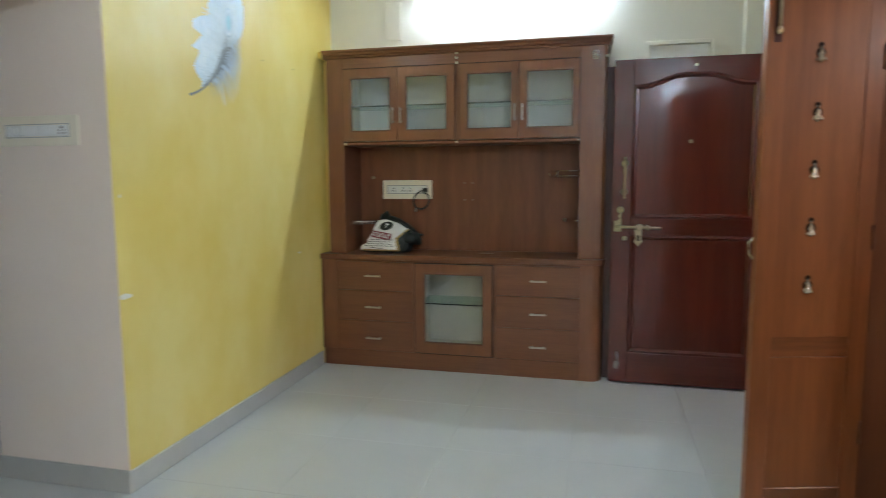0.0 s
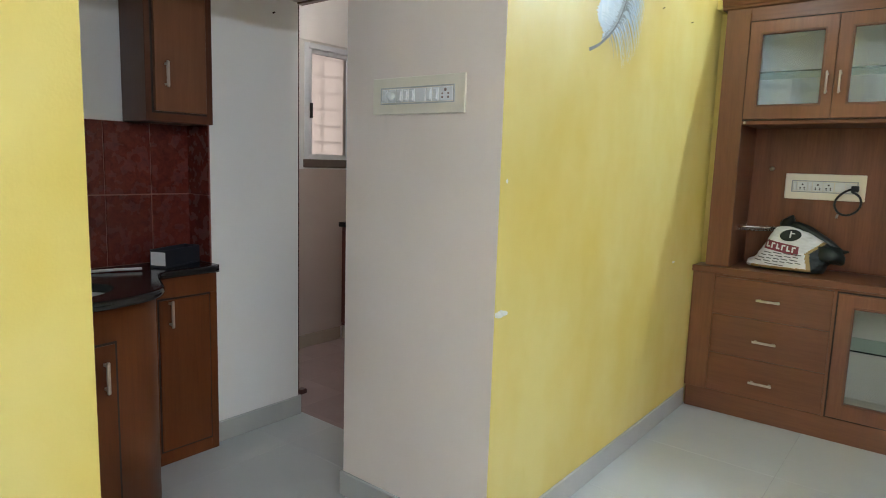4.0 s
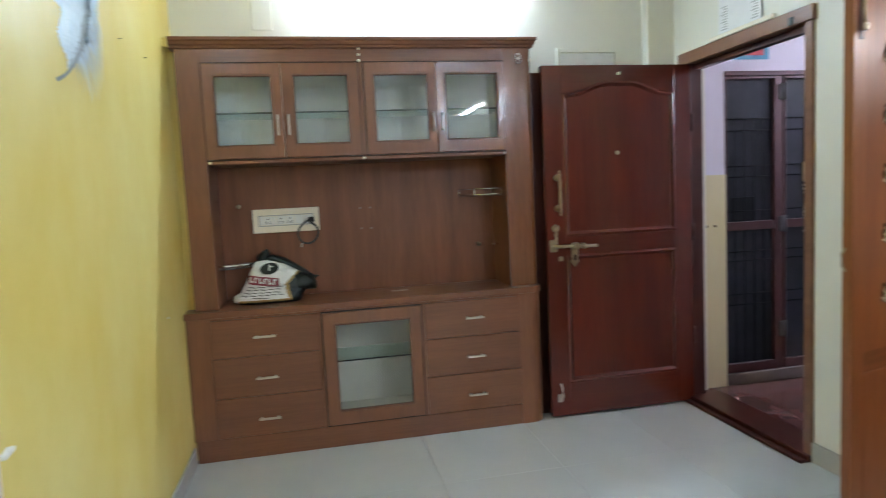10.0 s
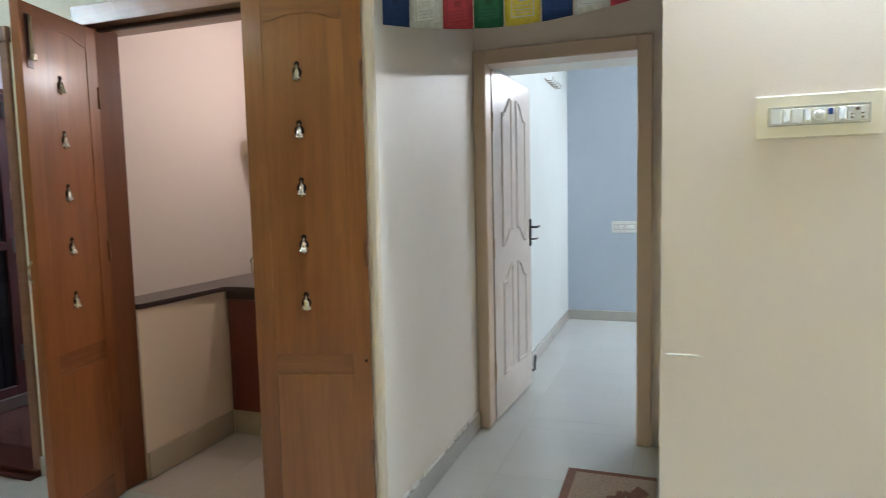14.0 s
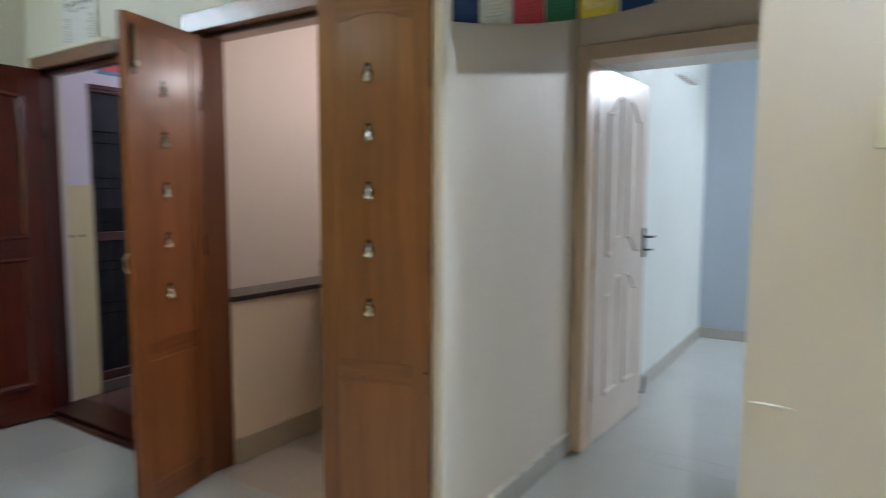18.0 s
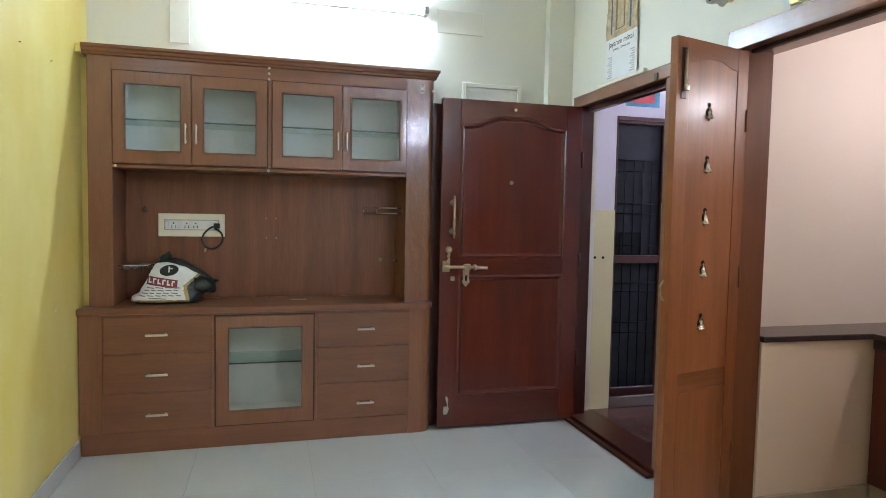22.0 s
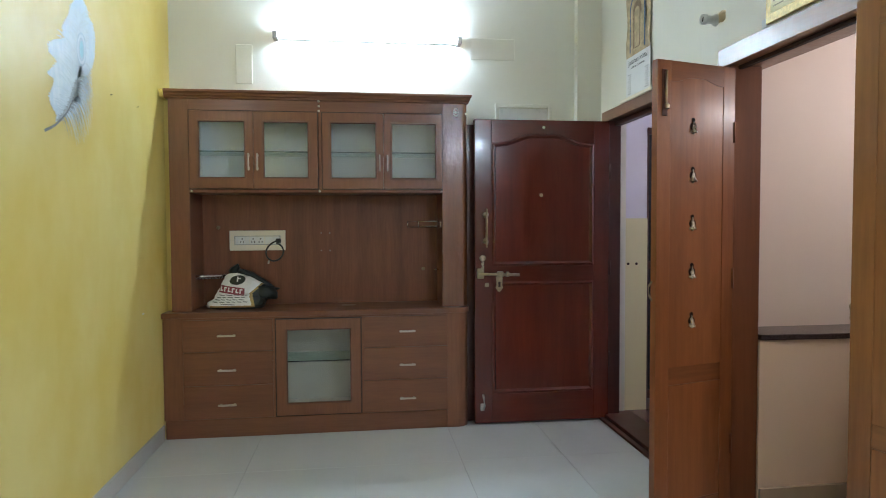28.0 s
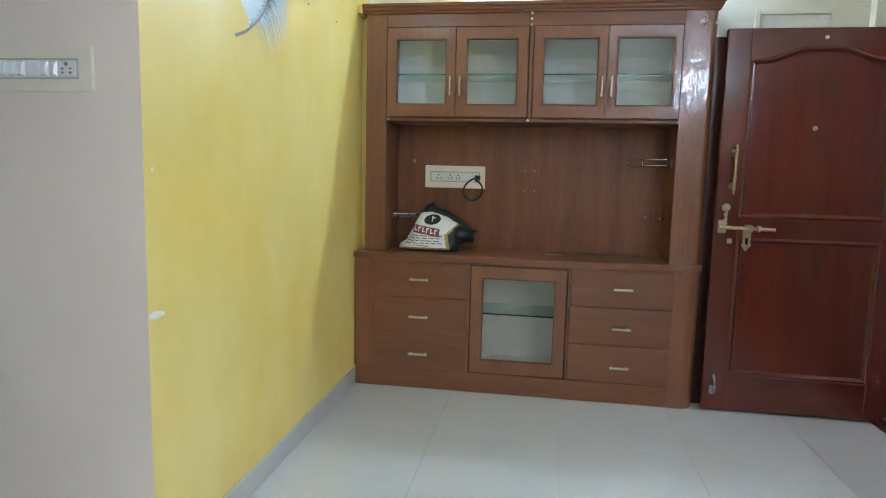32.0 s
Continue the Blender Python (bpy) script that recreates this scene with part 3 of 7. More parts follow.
skirt("baseboard_bedroom_far", (7.286, 7.3, -6.6, -3.214, 0, 0.10))
skirt("baseboard_prayer", (3.044, 3.66, -1.884, -1.870, 0, 0.13), M_SKIRTB)
skirt("baseboard_kitchen", (-2.35, -2.338, -1.95, -0.88, 0, 0.09), M_SKIRTB)

# ---------------- lamps ----------------
def tube_lamp(name, x0, x1, wall_y, z, mat, label, along="x", sign=-1, off=0.055):
    """A batten with one fluorescent tube between two holders, along x or y."""
    cx = (x0 + x1) / 2
    if along == "x":
        t = thing(name, cx, wall_y, z, label, "tube light")
        def at(a, o, h):
            return (a, wall_y + sign * o, h)
    else:
        t = thing(name, wall_y, cx, z, label, "tube light")
        def at(a, o, h):
            return (wall_y + sign * o, a, h)
    def bx(a0, a1, o0, o1, h0, h1, bev=0.003):
        p, q = at(a0, o0, h0), at(a1, o1, h1)
        return box(bm_new(), min(p[0], q[0]), max(p[0], q[0]), min(p[1], q[1]), max(p[1], q[1]), h0, h1, bev)
    part("batten", bx(x0 + 0.02, x1 - 0.02, 0.0, 0.03, z - 0.018, z + 0.018), M_WHITEP, t)
    for a in (x0, x1):
        part("holder", bx(a - 0.016, a + 0.016, 0.0, off + 0.016, z - 0.03, z + 0.02, 0.005), M_ENDCAP, t, "grey plastic lamp holder")
    part("tube", rod(bm_new(), [at(x0 + 0.018, off, z), at(x1 - 0.018, off, z)], 0.0145, 12), mat, t, "glowing fluorescent tube")
    return t


tube_lamp("tube_light", 0.69, 1.917, -0.15, 2.605, G_HALL, "lit fluorescent tube light on the wall above the cabinet", off=0.070)
tube_lamp("tube_light", -5.45, -4.25, 2.84, 2.41, G_REAR, "lit fluorescent tube light high on the cream wall", "y")
tube_lamp("tube_light", -5.6, -4.4, 7.3, 2.45, G_BED, "lit fluorescent tube light on the bedroom wall", "y")

# fill light, unseen from the hall, added to brighten the kitchen
tube_lamp("tube_light", -2.25, -1.53, -1.985, 2.35, G_KITCH, "unseen tube added on the inner kitchen wall to brighten the kitchen", "x", 1)


def bulb_lamp(x, y, z, mat, label, turn):
    t = thing("wall_bulb", x, y, z, label, "lamp")
    part("holder", lathe(bm_new(), [(0.03, 0.0), (0.03, 0.02), (0.02, 0.03), (0.018, 0.07)], pose(x, y, z, *turn)), M_WHITEP, t)
    part("bulb", lathe(bm_new(), [(0.012, 0.07), (0.02, 0.085), (0.032, 0.11), (0.03, 0.135), (0.018, 0.15), (0.004, 0.156)], pose(x, y, z, *turn)), mat, t, "glowing bulb")
    return t


bulb_lamp(4.10, -2.50, 2.03, G_PUJA, "lit bulb on a wooden block on the prayer room back wall", (0, -90, 0))
single("lamp_block", box(bm_new(), 4.10, 4.20, -2.55, -2.45, 1.98, 2.08, 0.004), M_TEAKD, 4.15, -2.50, 1.98, "brown wooden block that carries the prayer room bulb", "lamp block")
bulb_lamp(0.0, -2.32, 2.56, G_SIDE, "lit bulb high on the yellow wall over the pier", (0, 90, 0))
# presumed source out of view, added to light the landing walls
bulb_lamp(5.2, -0.75, 2.3, G_LAND, "unseen bulb added on the landing wall to light the landing", (0, -90, 0))

# ---------------- the showcase cabinet ----------------
FU, FB = -0.355, -0.415      # fronts of the upper and the base unit


def bar_handle(parent, x, z, y, length, upright):
    b = bm_new()
    h = length / 2
    if upright:
        box(b, x - 0.005, x + 0.005, y - 0.032, y - 0.022, z - h, z + h, 0.003)
        for s in (-1, 1):
            box(b, x - 0.005, x + 0.005, y - 0.024, y + 0.002, z + s * (h - 0.014) - 0.005, z + s * (h - 0.014) + 0.005)
    else:
        box(b, x - h, x + h, y - 0.030, y - 0.022, z - 0.0062, z + 0.0062, 0.002)
        for s in (-1, 1):
            box(b, x + s * (h - 0.014) - 0.005, x + s * (h - 0.014) + 0.005, y - 0.024, y + 0.002, z - 0.005, z + 0.005)
    return part("handle", b, M_STEEL, parent, "brushed steel bar handle")


cab = thing("showcase_cabinet", 0.98, -0.22, 0, "brown teak-veneer showcase cabinet with glass doors, drawers and an open niche", "cabinet")
# base carcass, hollow behind the glass door
for q in ((0.012, 0.685, FB + 0.02, -0.03, 0.10, 0.765), (1.240, 1.80, FB + 0.02, -0.03, 0.10, 0.765)):
    part("base_carcass", box(bm_new(), *q), M_CAB, cab)
part("plinth", box(bm_new(), 0.012, 1.80, FB + 0.002, -0.03, 0.0, 0.118, 0.002), M_CABX, cab)
# rounded end of the base
pts = [(1.80, -0.03), (1.80, FB)] + [(1.87 + 0.075 * math.sin(radians(a)), FB + 0.075 - 0.075 * math.cos(radians(a))) for a in range(0, 91, 10)] + [(1.945, -0.03)]
b = prism(bm_new(), pts, "z", 0.0, 0.765)
part("rounded_end", b, M_CAB, cab)
part("side_filler", box(bm_new(), 0.004, 0.122, FB, FB + 0.02, 0.118, 0.765, 0.002), M_CAB, cab)
part("stile", box(bm_new(), 0.674, 0.688, FB, FB + 0.02, 0.118, 0.765, 0.0015), M_CAB, cab)
part("stile", box(bm_new(), 1.238, 1.252, FB, FB + 0.02, 0.118, 0.765, 0.0015), M_CAB, cab)
part("top_rail", box(bm_new(), 0.122, 1.80, FB, FB + 0.02, 0.752, 0.765, 0.001), M_CABX, cab)
# worktop with a rounded corner
pts = [(0.0, -0.03), (0.0, FB - 0.012)] + [(1.87 + 0.085 * math.sin(radians(a)), FB + 0.073 - 0.085 * math.cos(radians(a))) for a in range(0, 91, 10)] + [(1.955, -0.03)]
part("worktop", prism(bm_new(), pts, "z", 0.765, 0.800, 0.004), M_CABX, cab)
# drawers
for x0, x1, hx, hw in ((0.125, 0.672, 0.393, 0.113), (1.255, 1.798, 1.534, 0.105)):
    for z0, z1, hz in ((0.122, 0.330, 0.212), (0.335, 0.545, 0.433), (0.550, 0.749, 0.653)):
        d = part("drawer_front", box(bm_new(), x0 - 0.0018, x1 + 0.0018, FB - 0.0015, FB + 0.016, z0 - 0.0014, z1 + 0.0014, 0.0012, 1), M_CABX, cab)
        bar_handle(d, hx, hz, FB - 0.0015, hw, False)


def glass_door(parent, x0, x1, z0, z1, gx0, gx1, gz0, gz1, y, hx=None, hz=None, hl=0.11, mat=None):
    """A framed glass door: stiles and rails with a moulded inner edge, a pane and a bar handle."""
    d = part("door_frame", ring_frame(x0, x1, z0, z1, gx0, gx1, gz0, gz1, y - 0.004, y + 0.016, 0.002), mat or M_CAB, parent)
    part("glazing_bead", bm_frame(gx0 - 0.010, gx1 + 0.010, gz0 - 0.010, gz1 + 0.010, gx0, gx1, gz0, gz1, y - 0.007, y - 0.003, 0.0015), M_BEAD, d, "dark brown moulded glazing bead")
    p = part("pane", box(bm_new(), gx0 - 0.008, gx1 + 0.008, y + 0.004, y + 0.008, gz0 - 0.008, gz1 + 0.008), M_GLASS, d, "clear glass pane")
    p.visible_shadow = False
    if hx is not None:
        bar_handle(d, hx, hz, y - 0.004, hl, True)
    return d


def ring_frame(x0, x1, z0, z1, gx0, gx1, gz0, gz1, y0, y1, bev):
    """A frame in one piece with no joint lines, its front edges chamfered."""
    b = bm_new()
    rings = []
    for a, c, d, e, y in ((x0, x1, z0, z1, y1), (x0, x1, z0, z1, y0 + bev), (x0 + bev, x1 - bev, z0 + bev, z1 - bev, y0), (gx0 - bev, gx1 + bev, gz0 - bev, gz1 + bev, y0), (gx0, gx1, gz0, gz1, y0 + bev), (gx0, gx1, gz0, gz1, y1)):
        rings.append([b.verts.new(p) for p in ((a, y, d), (c, y, d), (c, y, e), (a, y, e))])
    for r, q in zip(rings, rings[1:] + rings[:1]):
        for i in range(4):
            b.faces.new((r[i], r[(i + 1) % 4], q[(i + 1) % 4], q[i]))
    bmesh.ops.recalc_face_normals(b, faces=b.faces)
    return b


def bm_frame(x0, x1, z0, z1, gx0, gx1, gz0, gz1, y0, y1, bev):
    b = bm_new()
    box(b, x0, gx0, y0, y1, z0, z1, bev)
    box(b, gx1, x1, y0, y1, z0, z1, bev)
    box(b, gx0, gx1, y0, y1, z0, gz0, bev)
    box(b, gx0, gx1, y0, y1, gz1, z1, bev)
    return b


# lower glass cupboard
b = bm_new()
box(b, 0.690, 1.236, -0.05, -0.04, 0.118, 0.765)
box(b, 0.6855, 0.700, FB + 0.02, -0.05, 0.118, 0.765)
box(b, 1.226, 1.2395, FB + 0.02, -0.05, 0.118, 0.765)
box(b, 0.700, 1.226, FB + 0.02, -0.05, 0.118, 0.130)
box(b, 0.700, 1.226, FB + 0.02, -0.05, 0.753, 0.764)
part("lining", b, M_CABGREY, cab, "greyish white laminate lining, coloured dimmer than the upper one")
s = part("glass_shelf", box(bm_new(), 0.702, 1.224, FB + 0.06, -0.052, 0.455, 0.463, 0.001), M_SHELFGLASS, cab, "green-edged glass shelf")
s.visible_shadow = False
glass_door(cab, 0.6955, 1.2305, 0.126, 0.7455, 0.766, 1.163, 0.206, 0.675, FB - 0.008)
# dark strip coloured as the shade in the gap round the lower door
part("door_surround", bm_frame(0.688, 1.238, 0.1185, 0.7535, 0.6965, 1.2295, 0.127, 0.7445, FB - 0.001, FB + 0.0115, 0), M_GROOVE, cab, "dark strip put in for the shade of the door gap")
# added board, not a known part: its dark wood gives the gap its shade
part("side_batten", box(bm_new(), 1.946, 2.035, -0.30, -0.152, 0.0, 2.02, 0.002), M_DARKFRAME, cab, "dark board added for the shade between cabinet and door")
# niche
part("back_panel", box(bm_new(), 0.05, 1.945, -0.030, -0.012, 0.800, 2.16, 0.0), M_CABIN, cab)
b = box(bm_new(), 0.046, 0.166, FU, FU + 0.02, 0.800, 2.16, 0.002)
box(b, 0.046, 0.060, FU + 0.02, -0.03, 0.800, 2.16)
part("upright", b, M_CAB, cab)
part("niche_side", box(bm_new(), 0.150, 0.166, FU + 0.02, -0.03, 0.800, 1.556), M_CABIN, cab)
pts = [(1.780, FU)] + [(1.915 + 0.033 * math.sin(radians(a)), FU + 0.033 - 0.033 * math.cos(radians(a))) for a in range(0, 91, 15)] + [(1.948, -0.03), (1.932, -0.03), (1.932, FU + 0.04), (1.780, FU + 0.02)]
part("upright", prism(bm_new(), pts, "z", 0.800, 2.16), M_CABGLOSS, cab, "glossy varnished upright")
part("niche_side", box(bm_new(), 1.780, 1.796, FU + 0.02, -0.03, 0.800, 1.556), M_CABIN, cab)
part("wall_filler", box(bm_new(), 0.001, 0.0455, FU + 0.070, -0.03, 0.800, 2.146), M_YELLOW, cab, "yellow filler added to close the gap along the wall")
# added piece that blocks the tube's light from leaking down behind the cornice
part("wall_filler", box(bm_new(), 0.001, 0.0255, FU - 0.028, -0.153, 2.150, 2.196, 0.002), M_YELLOW, cab, "yellow filler added to close the gap along the wall")
# upper unit
b = box(bm_new(), 0.166, 1.780, FU - 0.004, -0.03, 1.556, 1.576, 0.003)
part("bottom_board", b, M_CABX, cab)
part("top_rail", box(bm_new(), 0.166, 1.780, FU, FU + 0.02, 2.078, 2.16, 0.001), M_CABX, cab)
part("mullion", box(bm_new(), 0.972, 0.992, FU, FU + 0.02, 1.576, 2.078, 0.002), M_CAB, cab)
for x0, x1 in ((0.166, 0.972), (0.992, 1.780)):
    b = bm_new()
    box(b, x0, x1, -0.046, -0.034, 1.576, 2.12)
    box(b, x0 - 0.008, x0 + 0.004, FU + 0.021, -0.046, 1.577, 2.12)
    box(b, x1 - 0.004, x1 + 0.008, FU + 0.021, -0.046, 1.577, 2.12)
    box(b, x0 + 0.004, x1 - 0.004, FU + 0.021, -0.046, 1.577, 1.584)
    box(b, x0 + 0.004, x1 - 0.004, FU + 0.021, -0.046, 2.112, 2.12)
    part("lining", b, M_CABWHITE, cab, "white laminate lining")
    s = part("glass_shelf", box(bm_new(), x0 + 0.006, x1 - 0.006, FU + 0.05, -0.048, 1.820, 1.828, 0.001), M_SHELFGLASS, cab, "green-edged glass shelf")
    s.visible_shadow = False
    part("door_surround", bm_frame(x0, x1, 1.576, 2.078, x0 + 0.005, x1 - 0.005, 1.581, 2.073, FU - 0.001, FU + 0.012, 0), M_GROOVE, cab, "dark strip put in for the shade of the door gap")
glass_door(cab, 0.171, 0.564, 1.582, 2.072, 0.232, 0.508, 1.655, 2.004, FU - 0.008, 0.537, 1.750)
glass_door(cab, 0.566, 0.967, 1.582, 2.072, 0.632, 0.904, 1.655, 2.004, FU - 0.008, 0.592, 1.750)
glass_door(cab, 0.997, 1.389, 1.582, 2.072, 1.054, 1.338, 1.655, 2.004, FU - 0.008, 1.365, 1.748)
glass_door(cab, 1.391, 1.775, 1.582, 2.072, 1.447, 1.730, 1.655, 2.004, FU - 0.008, 1.415, 1.748, 0.11, M_CABGLOSS)
# cornice: a moulding that steps out, round the front and the free end
prof = [(0.0, 2.145), (0.010, 2.150), (0.012, 2.160), (0.020, 2.166), (0.024, 2.180), (0.032, 2.186), (0.034, 2.200), (0.0, 2.200)]
b = bm_new()
for (p, h), (q, k) in zip(prof[:-1], prof[1:]):
    ring = []
    for off, z in ((p, h), (q, k)):
        ring.append([Vector((0.026, FU - off, z)), Vector((1.948 + off * 0.75, FU - off, z)), Vector((1.948 + off * 0.75, -0.02, z))])
    for i in range(2):
        b.faces.new([b.verts.new(v) for v in (ring[0][i], ring[0][i + 1], ring[1][i + 1], ring[1][i])])
box(b, 0.026, 1.947, FU + 0.001, -0.02, 2.146, 2.199)
bmesh.ops.remove_doubles(b, verts=b.verts, dist=0.0001)
bmesh.ops.recalc_face_normals(b, faces=b.faces)
part("cornice", b, M_CABX, cab, "stepped wooden cornice")
# small screws, roundels and bosses on the front
for x, z, r in ((0.977, 2.145, 0.008), (0.977, 2.113, 0.008), (0.977, 2.082, 0.008), (0.182, 1.566, 0.008), (0.976, 1.566, 0.009), (1.772, 1.566, 0.007), (1.94, 2.08, 0.010)):
    part("screw_cap", lathe(bm_new(), [(r, 0), (r * 0.8, 0.004), (r * 0.2, 0.006)], pose(x, FU - 0.0035, z, 90), 10), M_IVORY, cab, "pale screw cap")
bb = bm_new()
for k in range(12):
    a = 2 * math.pi * k / 12
    lathe(bb, [(0.005, 0), (0.003, 0.004), (0.001, 0.005)], pose(1.871 + 0.015 * math.cos(a), FU, 2.09 + 0.026 * math.sin(a), 90), 6)
lathe(bb, [(0.010, 0), (0.007, 0.004), (0.002, 0.006)], pose(1.871, FU, 2.09, 90), 10)
part("roundel", bb, M_IVORY, cab, "small oval brass ornament")
# socket board in the niche
sb = thing("socket_board", 0.53, -0.03, 1.174, "ivory socket board screwed to the niche panel", "switchboard")
part("cover_plate", box(bm_new(), 0.342, 0.718, -0.042, -0.03, 1.174, 1.312, 0.004, 2), M_IVORY, sb)
part("inner_frame", bm_frame(0.375, 0.685, 1.212, 1.276, 0.381, 0.679, 1.217, 1.271, -0.045, -0.042, 0), M_GREYP, sb)
for x0, x1, pins in ((0.383, 0.402, ()), (0.404, 0.452, (0.428,)), (0.454, 0.473, ()), (0.477, 0.525, (0.501,)), (0.527, 0.575, (0.551,)), (0.580, 0.628, ()), (0.630, 0.677, ())):
    m = part("module", box(bm_new(), x0, x1, -0.046, -0.042, 1.219, 1.269, 0.0015), M_WHITEP, sb, "white plastic module")
    for x in pins:
        bb = bm_new()
        for dx, dz, r in ((0.0, 0.011, 0.0045), (-0.010, -0.006, 0.0035), (0.010, -0.006, 0.0035), (-0.010, -0.014, 0.003), (0.010, -0.014, 0.003)):
            lathe(bb, [(r, 0), (r, 0.001)], pose(x + dx, -0.0455, 1.243 + dz, 90), 8)
        part("pin_holes", bb, M_DARK, m)
    if x1 - x0 < 0.03:
        part("rocker", box(bm_new(), x0 + 0.003, x1 - 0.003, -0.050, -0.045, 1.224, 1.264, 0.002), M_WHITEP, m)
# the black lead that hangs from it
pts = [(0.672, -0.05, 1.240), (0.645, -0.085, 1.238), (0.60, -0.10, 1.20), (0.588, -0.10, 1.15), (0.615, -0.095, 1.105), (0.665, -0.09, 1.100), (0.705, -0.085, 1.135), (0.712, -0.08, 1.185), (0.69, -0.075, 1.215), (0.66, -0.07, 1.225)]
cur = bpy.data.curves.new("lead", "CURVE")
cur.dimensions, cur.bevel_depth, cur.bevel_resolution, cur.resolution_u = "3D", 0.0055, 3, 8
sp = cur.splines.new("NURBS")
sp.points.add(len(pts) - 1)
for p, q in zip(sp.points, pts):
    p.co = (*q, 1)
sp.use_endpoint_u, sp.order_u = True, 4
lead = new("power_lead", cur)
cur.materials.append(M_BLACK)
tagged(lead, "black power lead looped from the socket board", "cable")
part("plug", box(bm_new(), 0.655, 0.690, -0.066, -0.045, 1.226, 1.256, 0.005, 2), M_BLACK, sb, "black plug")
single("lead_tip", rod(bm_new(), [(0.612, -0.093, 1.106), (0.608, -0.092, 1.085)], 0.006), M_STEEL, 0.608, -0.092, 1.085, "bare metal tip of the power lead", "cable")
# knobs and screw holes on the niche panel
for x, z in ((0.271, 1.333), (1.678, 1.033)):
    single("niche_knob", lathe(bm_new(), [(0.009, 0), (0.009, 0.012), (0.013, 0.016), (0.012, 0.024), (0.004, 0.028)], pose(x, -0.03, z, 90), 12), M_BRASS, x, -0.03, z, "small dull brass knob on the niche panel", "knob", "niche knobs")
for x, z in ((0.962, 1.291), (1.021, 1.291), (0.963, 1.169), (1.022, 1.169)):
    single("wall_plug", lathe(bm_new(), [(0.006, 0), (0.006, 0.002)], pose(x, -0.03, z, 90), 8), M_BEADG, x, -0.03, z, "small grey-brown wall plug in the niche panel", "plug", "wall plugs")
single("cable_slot", box(bm_new(), 1.105, 1.20, -0.20, -0.16, 0.8, 0.802, 0.001), M_GREYP, 1.15, -0.18, 0.8, "thin grey cable slot strip on the worktop", "cover")


def corner_rack(x_wall, z, sign, label, wire):
    """A quarter-round corner shelf in the niche."""
    t = thing("corner_rack", x_wall, -0.03, z, label, "shelf", "corner racks")
    arc = [(x_wall + sign * 0.21 * math.sin(radians(a)), -0.03 - 0.21 * math.cos(radians(a))) for a in range(0, 91, 9)]
    s = part("shelf_plate", prism(bm_new(), [(x_wall, -0.03)] + (arc if sign > 0 else arc), "z", z, z + 0.006), M_ACRYL, t, "clear plate")
    s.visible_shadow = False
    for h in ((0.012, 0.045) if wire else (0.02,)):
        part("rail", rod(bm_new(), [(x, y, z + h) for x, y in arc], 0.0035 if wire else 0.006), M_CHROME, t, "chrome rail")
    if not wire:
        b = bm_new()
        lo = [b.verts.new((x, y, z + 0.001)) for x, y in arc]
        hi = [b.verts.new((x, y, z + 0.030)) for x, y in arc]
        for k in range(len(arc) - 1):
            b.faces.new((lo[k], lo[k + 1], hi[k + 1], hi[k]))
        bmesh.ops.recalc_face_normals(b, faces=b.faces)
        bmesh.ops.solidify(b, geom=b.faces[:], thickness=0.003)
        lp = part("lip", b, M_ACRYL, t, "clear acrylic lip")
        lp.visible_shadow = False
    if wire:
        for k in (0, 5, 10):
            part("post", rod(bm_new(), [(arc[k][0], arc[k][1], z), (arc[k][0], arc[k][1], z + 0.05)], 0.004), M_CHROME, t)


corner_rack(0.166, 0.995, 1, "clear acrylic corner shelf with a chrome rail in the niche", False)
corner_rack(1.780, 1.325, -1, "chrome wire corner shelf in the niche", True)
single("rail_stub", rod(bm_new(), [(1.780, -0.10, 1.03), (1.750, -0.10, 1.03)], 0.006), M_CHROME, 1.77, -0.10, 1.03, "short chrome peg on the niche side", "peg")

# the filled carrier bag on the worktop
def table(rows, z):
    """Straight interpolation in rows of (z, value)."""
    for (z0, a), (z1, c) in zip(rows, rows[1:]):
        if z <= z1:
            return a + (c - a) * max(0.0, (z - z0) / (z1 - z0))
    return rows[-1][1]


def taper(bm, pts, radii, steps=12, crumple=0.0, flat=1.0):
    """A crumpled tapering body through points."""
    pts = [Vector(p) for p in pts]
    rings = []
    for i, p in enumerate(pts):
        d = (pts[min(i + 1, len(pts) - 1)] - pts[max(i - 1, 0)]).normalized()
        q = d.to_track_quat("Z", "Y").to_matrix()
        ring = []
        for k in range(steps):
            a = 2 * math.pi * k / steps
            r = radii[i] * (1 + crumple * noise.noise(Vector((3 * math.cos(a), 3 * math.sin(a), i * 0.9))))
            ring.append(bm.verts.new(p + q @ Vector((r * math.cos(a), flat * r * math.sin(a), 0))))
        rings.append(ring)
    fs = []
    for a, c in zip(rings, rings[1:]):
        for k in range(steps):
            fs.append(bm.faces.new((a[k], a[(k + 1) % steps], c[(k + 1) % steps], c[k])))
    fs += [bm.faces.new(rings[0][::-1]), bm.faces.new(rings[-1])]
    for f in fs:
        f.smooth = True
    bmesh.ops.recalc_face_normals(bm, faces=fs)
    return bm


BAG_L = [(0.801, 0.250), (0.812, 0.226), (0.838, 0.226), (0.860, 0.268), (0.934, 0.302), (0.995, 0.334), (1.020, 0.350), (1.036, 0.392)]
BAG_R = [(0.801, 0.590), (0.86, 0.612), (0.93, 0.612), (0.955, 0.603), (0.975, 0.572), (1.0, 0.522), (1.020, 0.470), (1.036, 0.412)]
BAG_D = [(0.801, 0.095), (0.82, 0.112), (0.90, 0.096), (0.97, 0.062), (1.02, 0.030), (1.036, 0.012)]


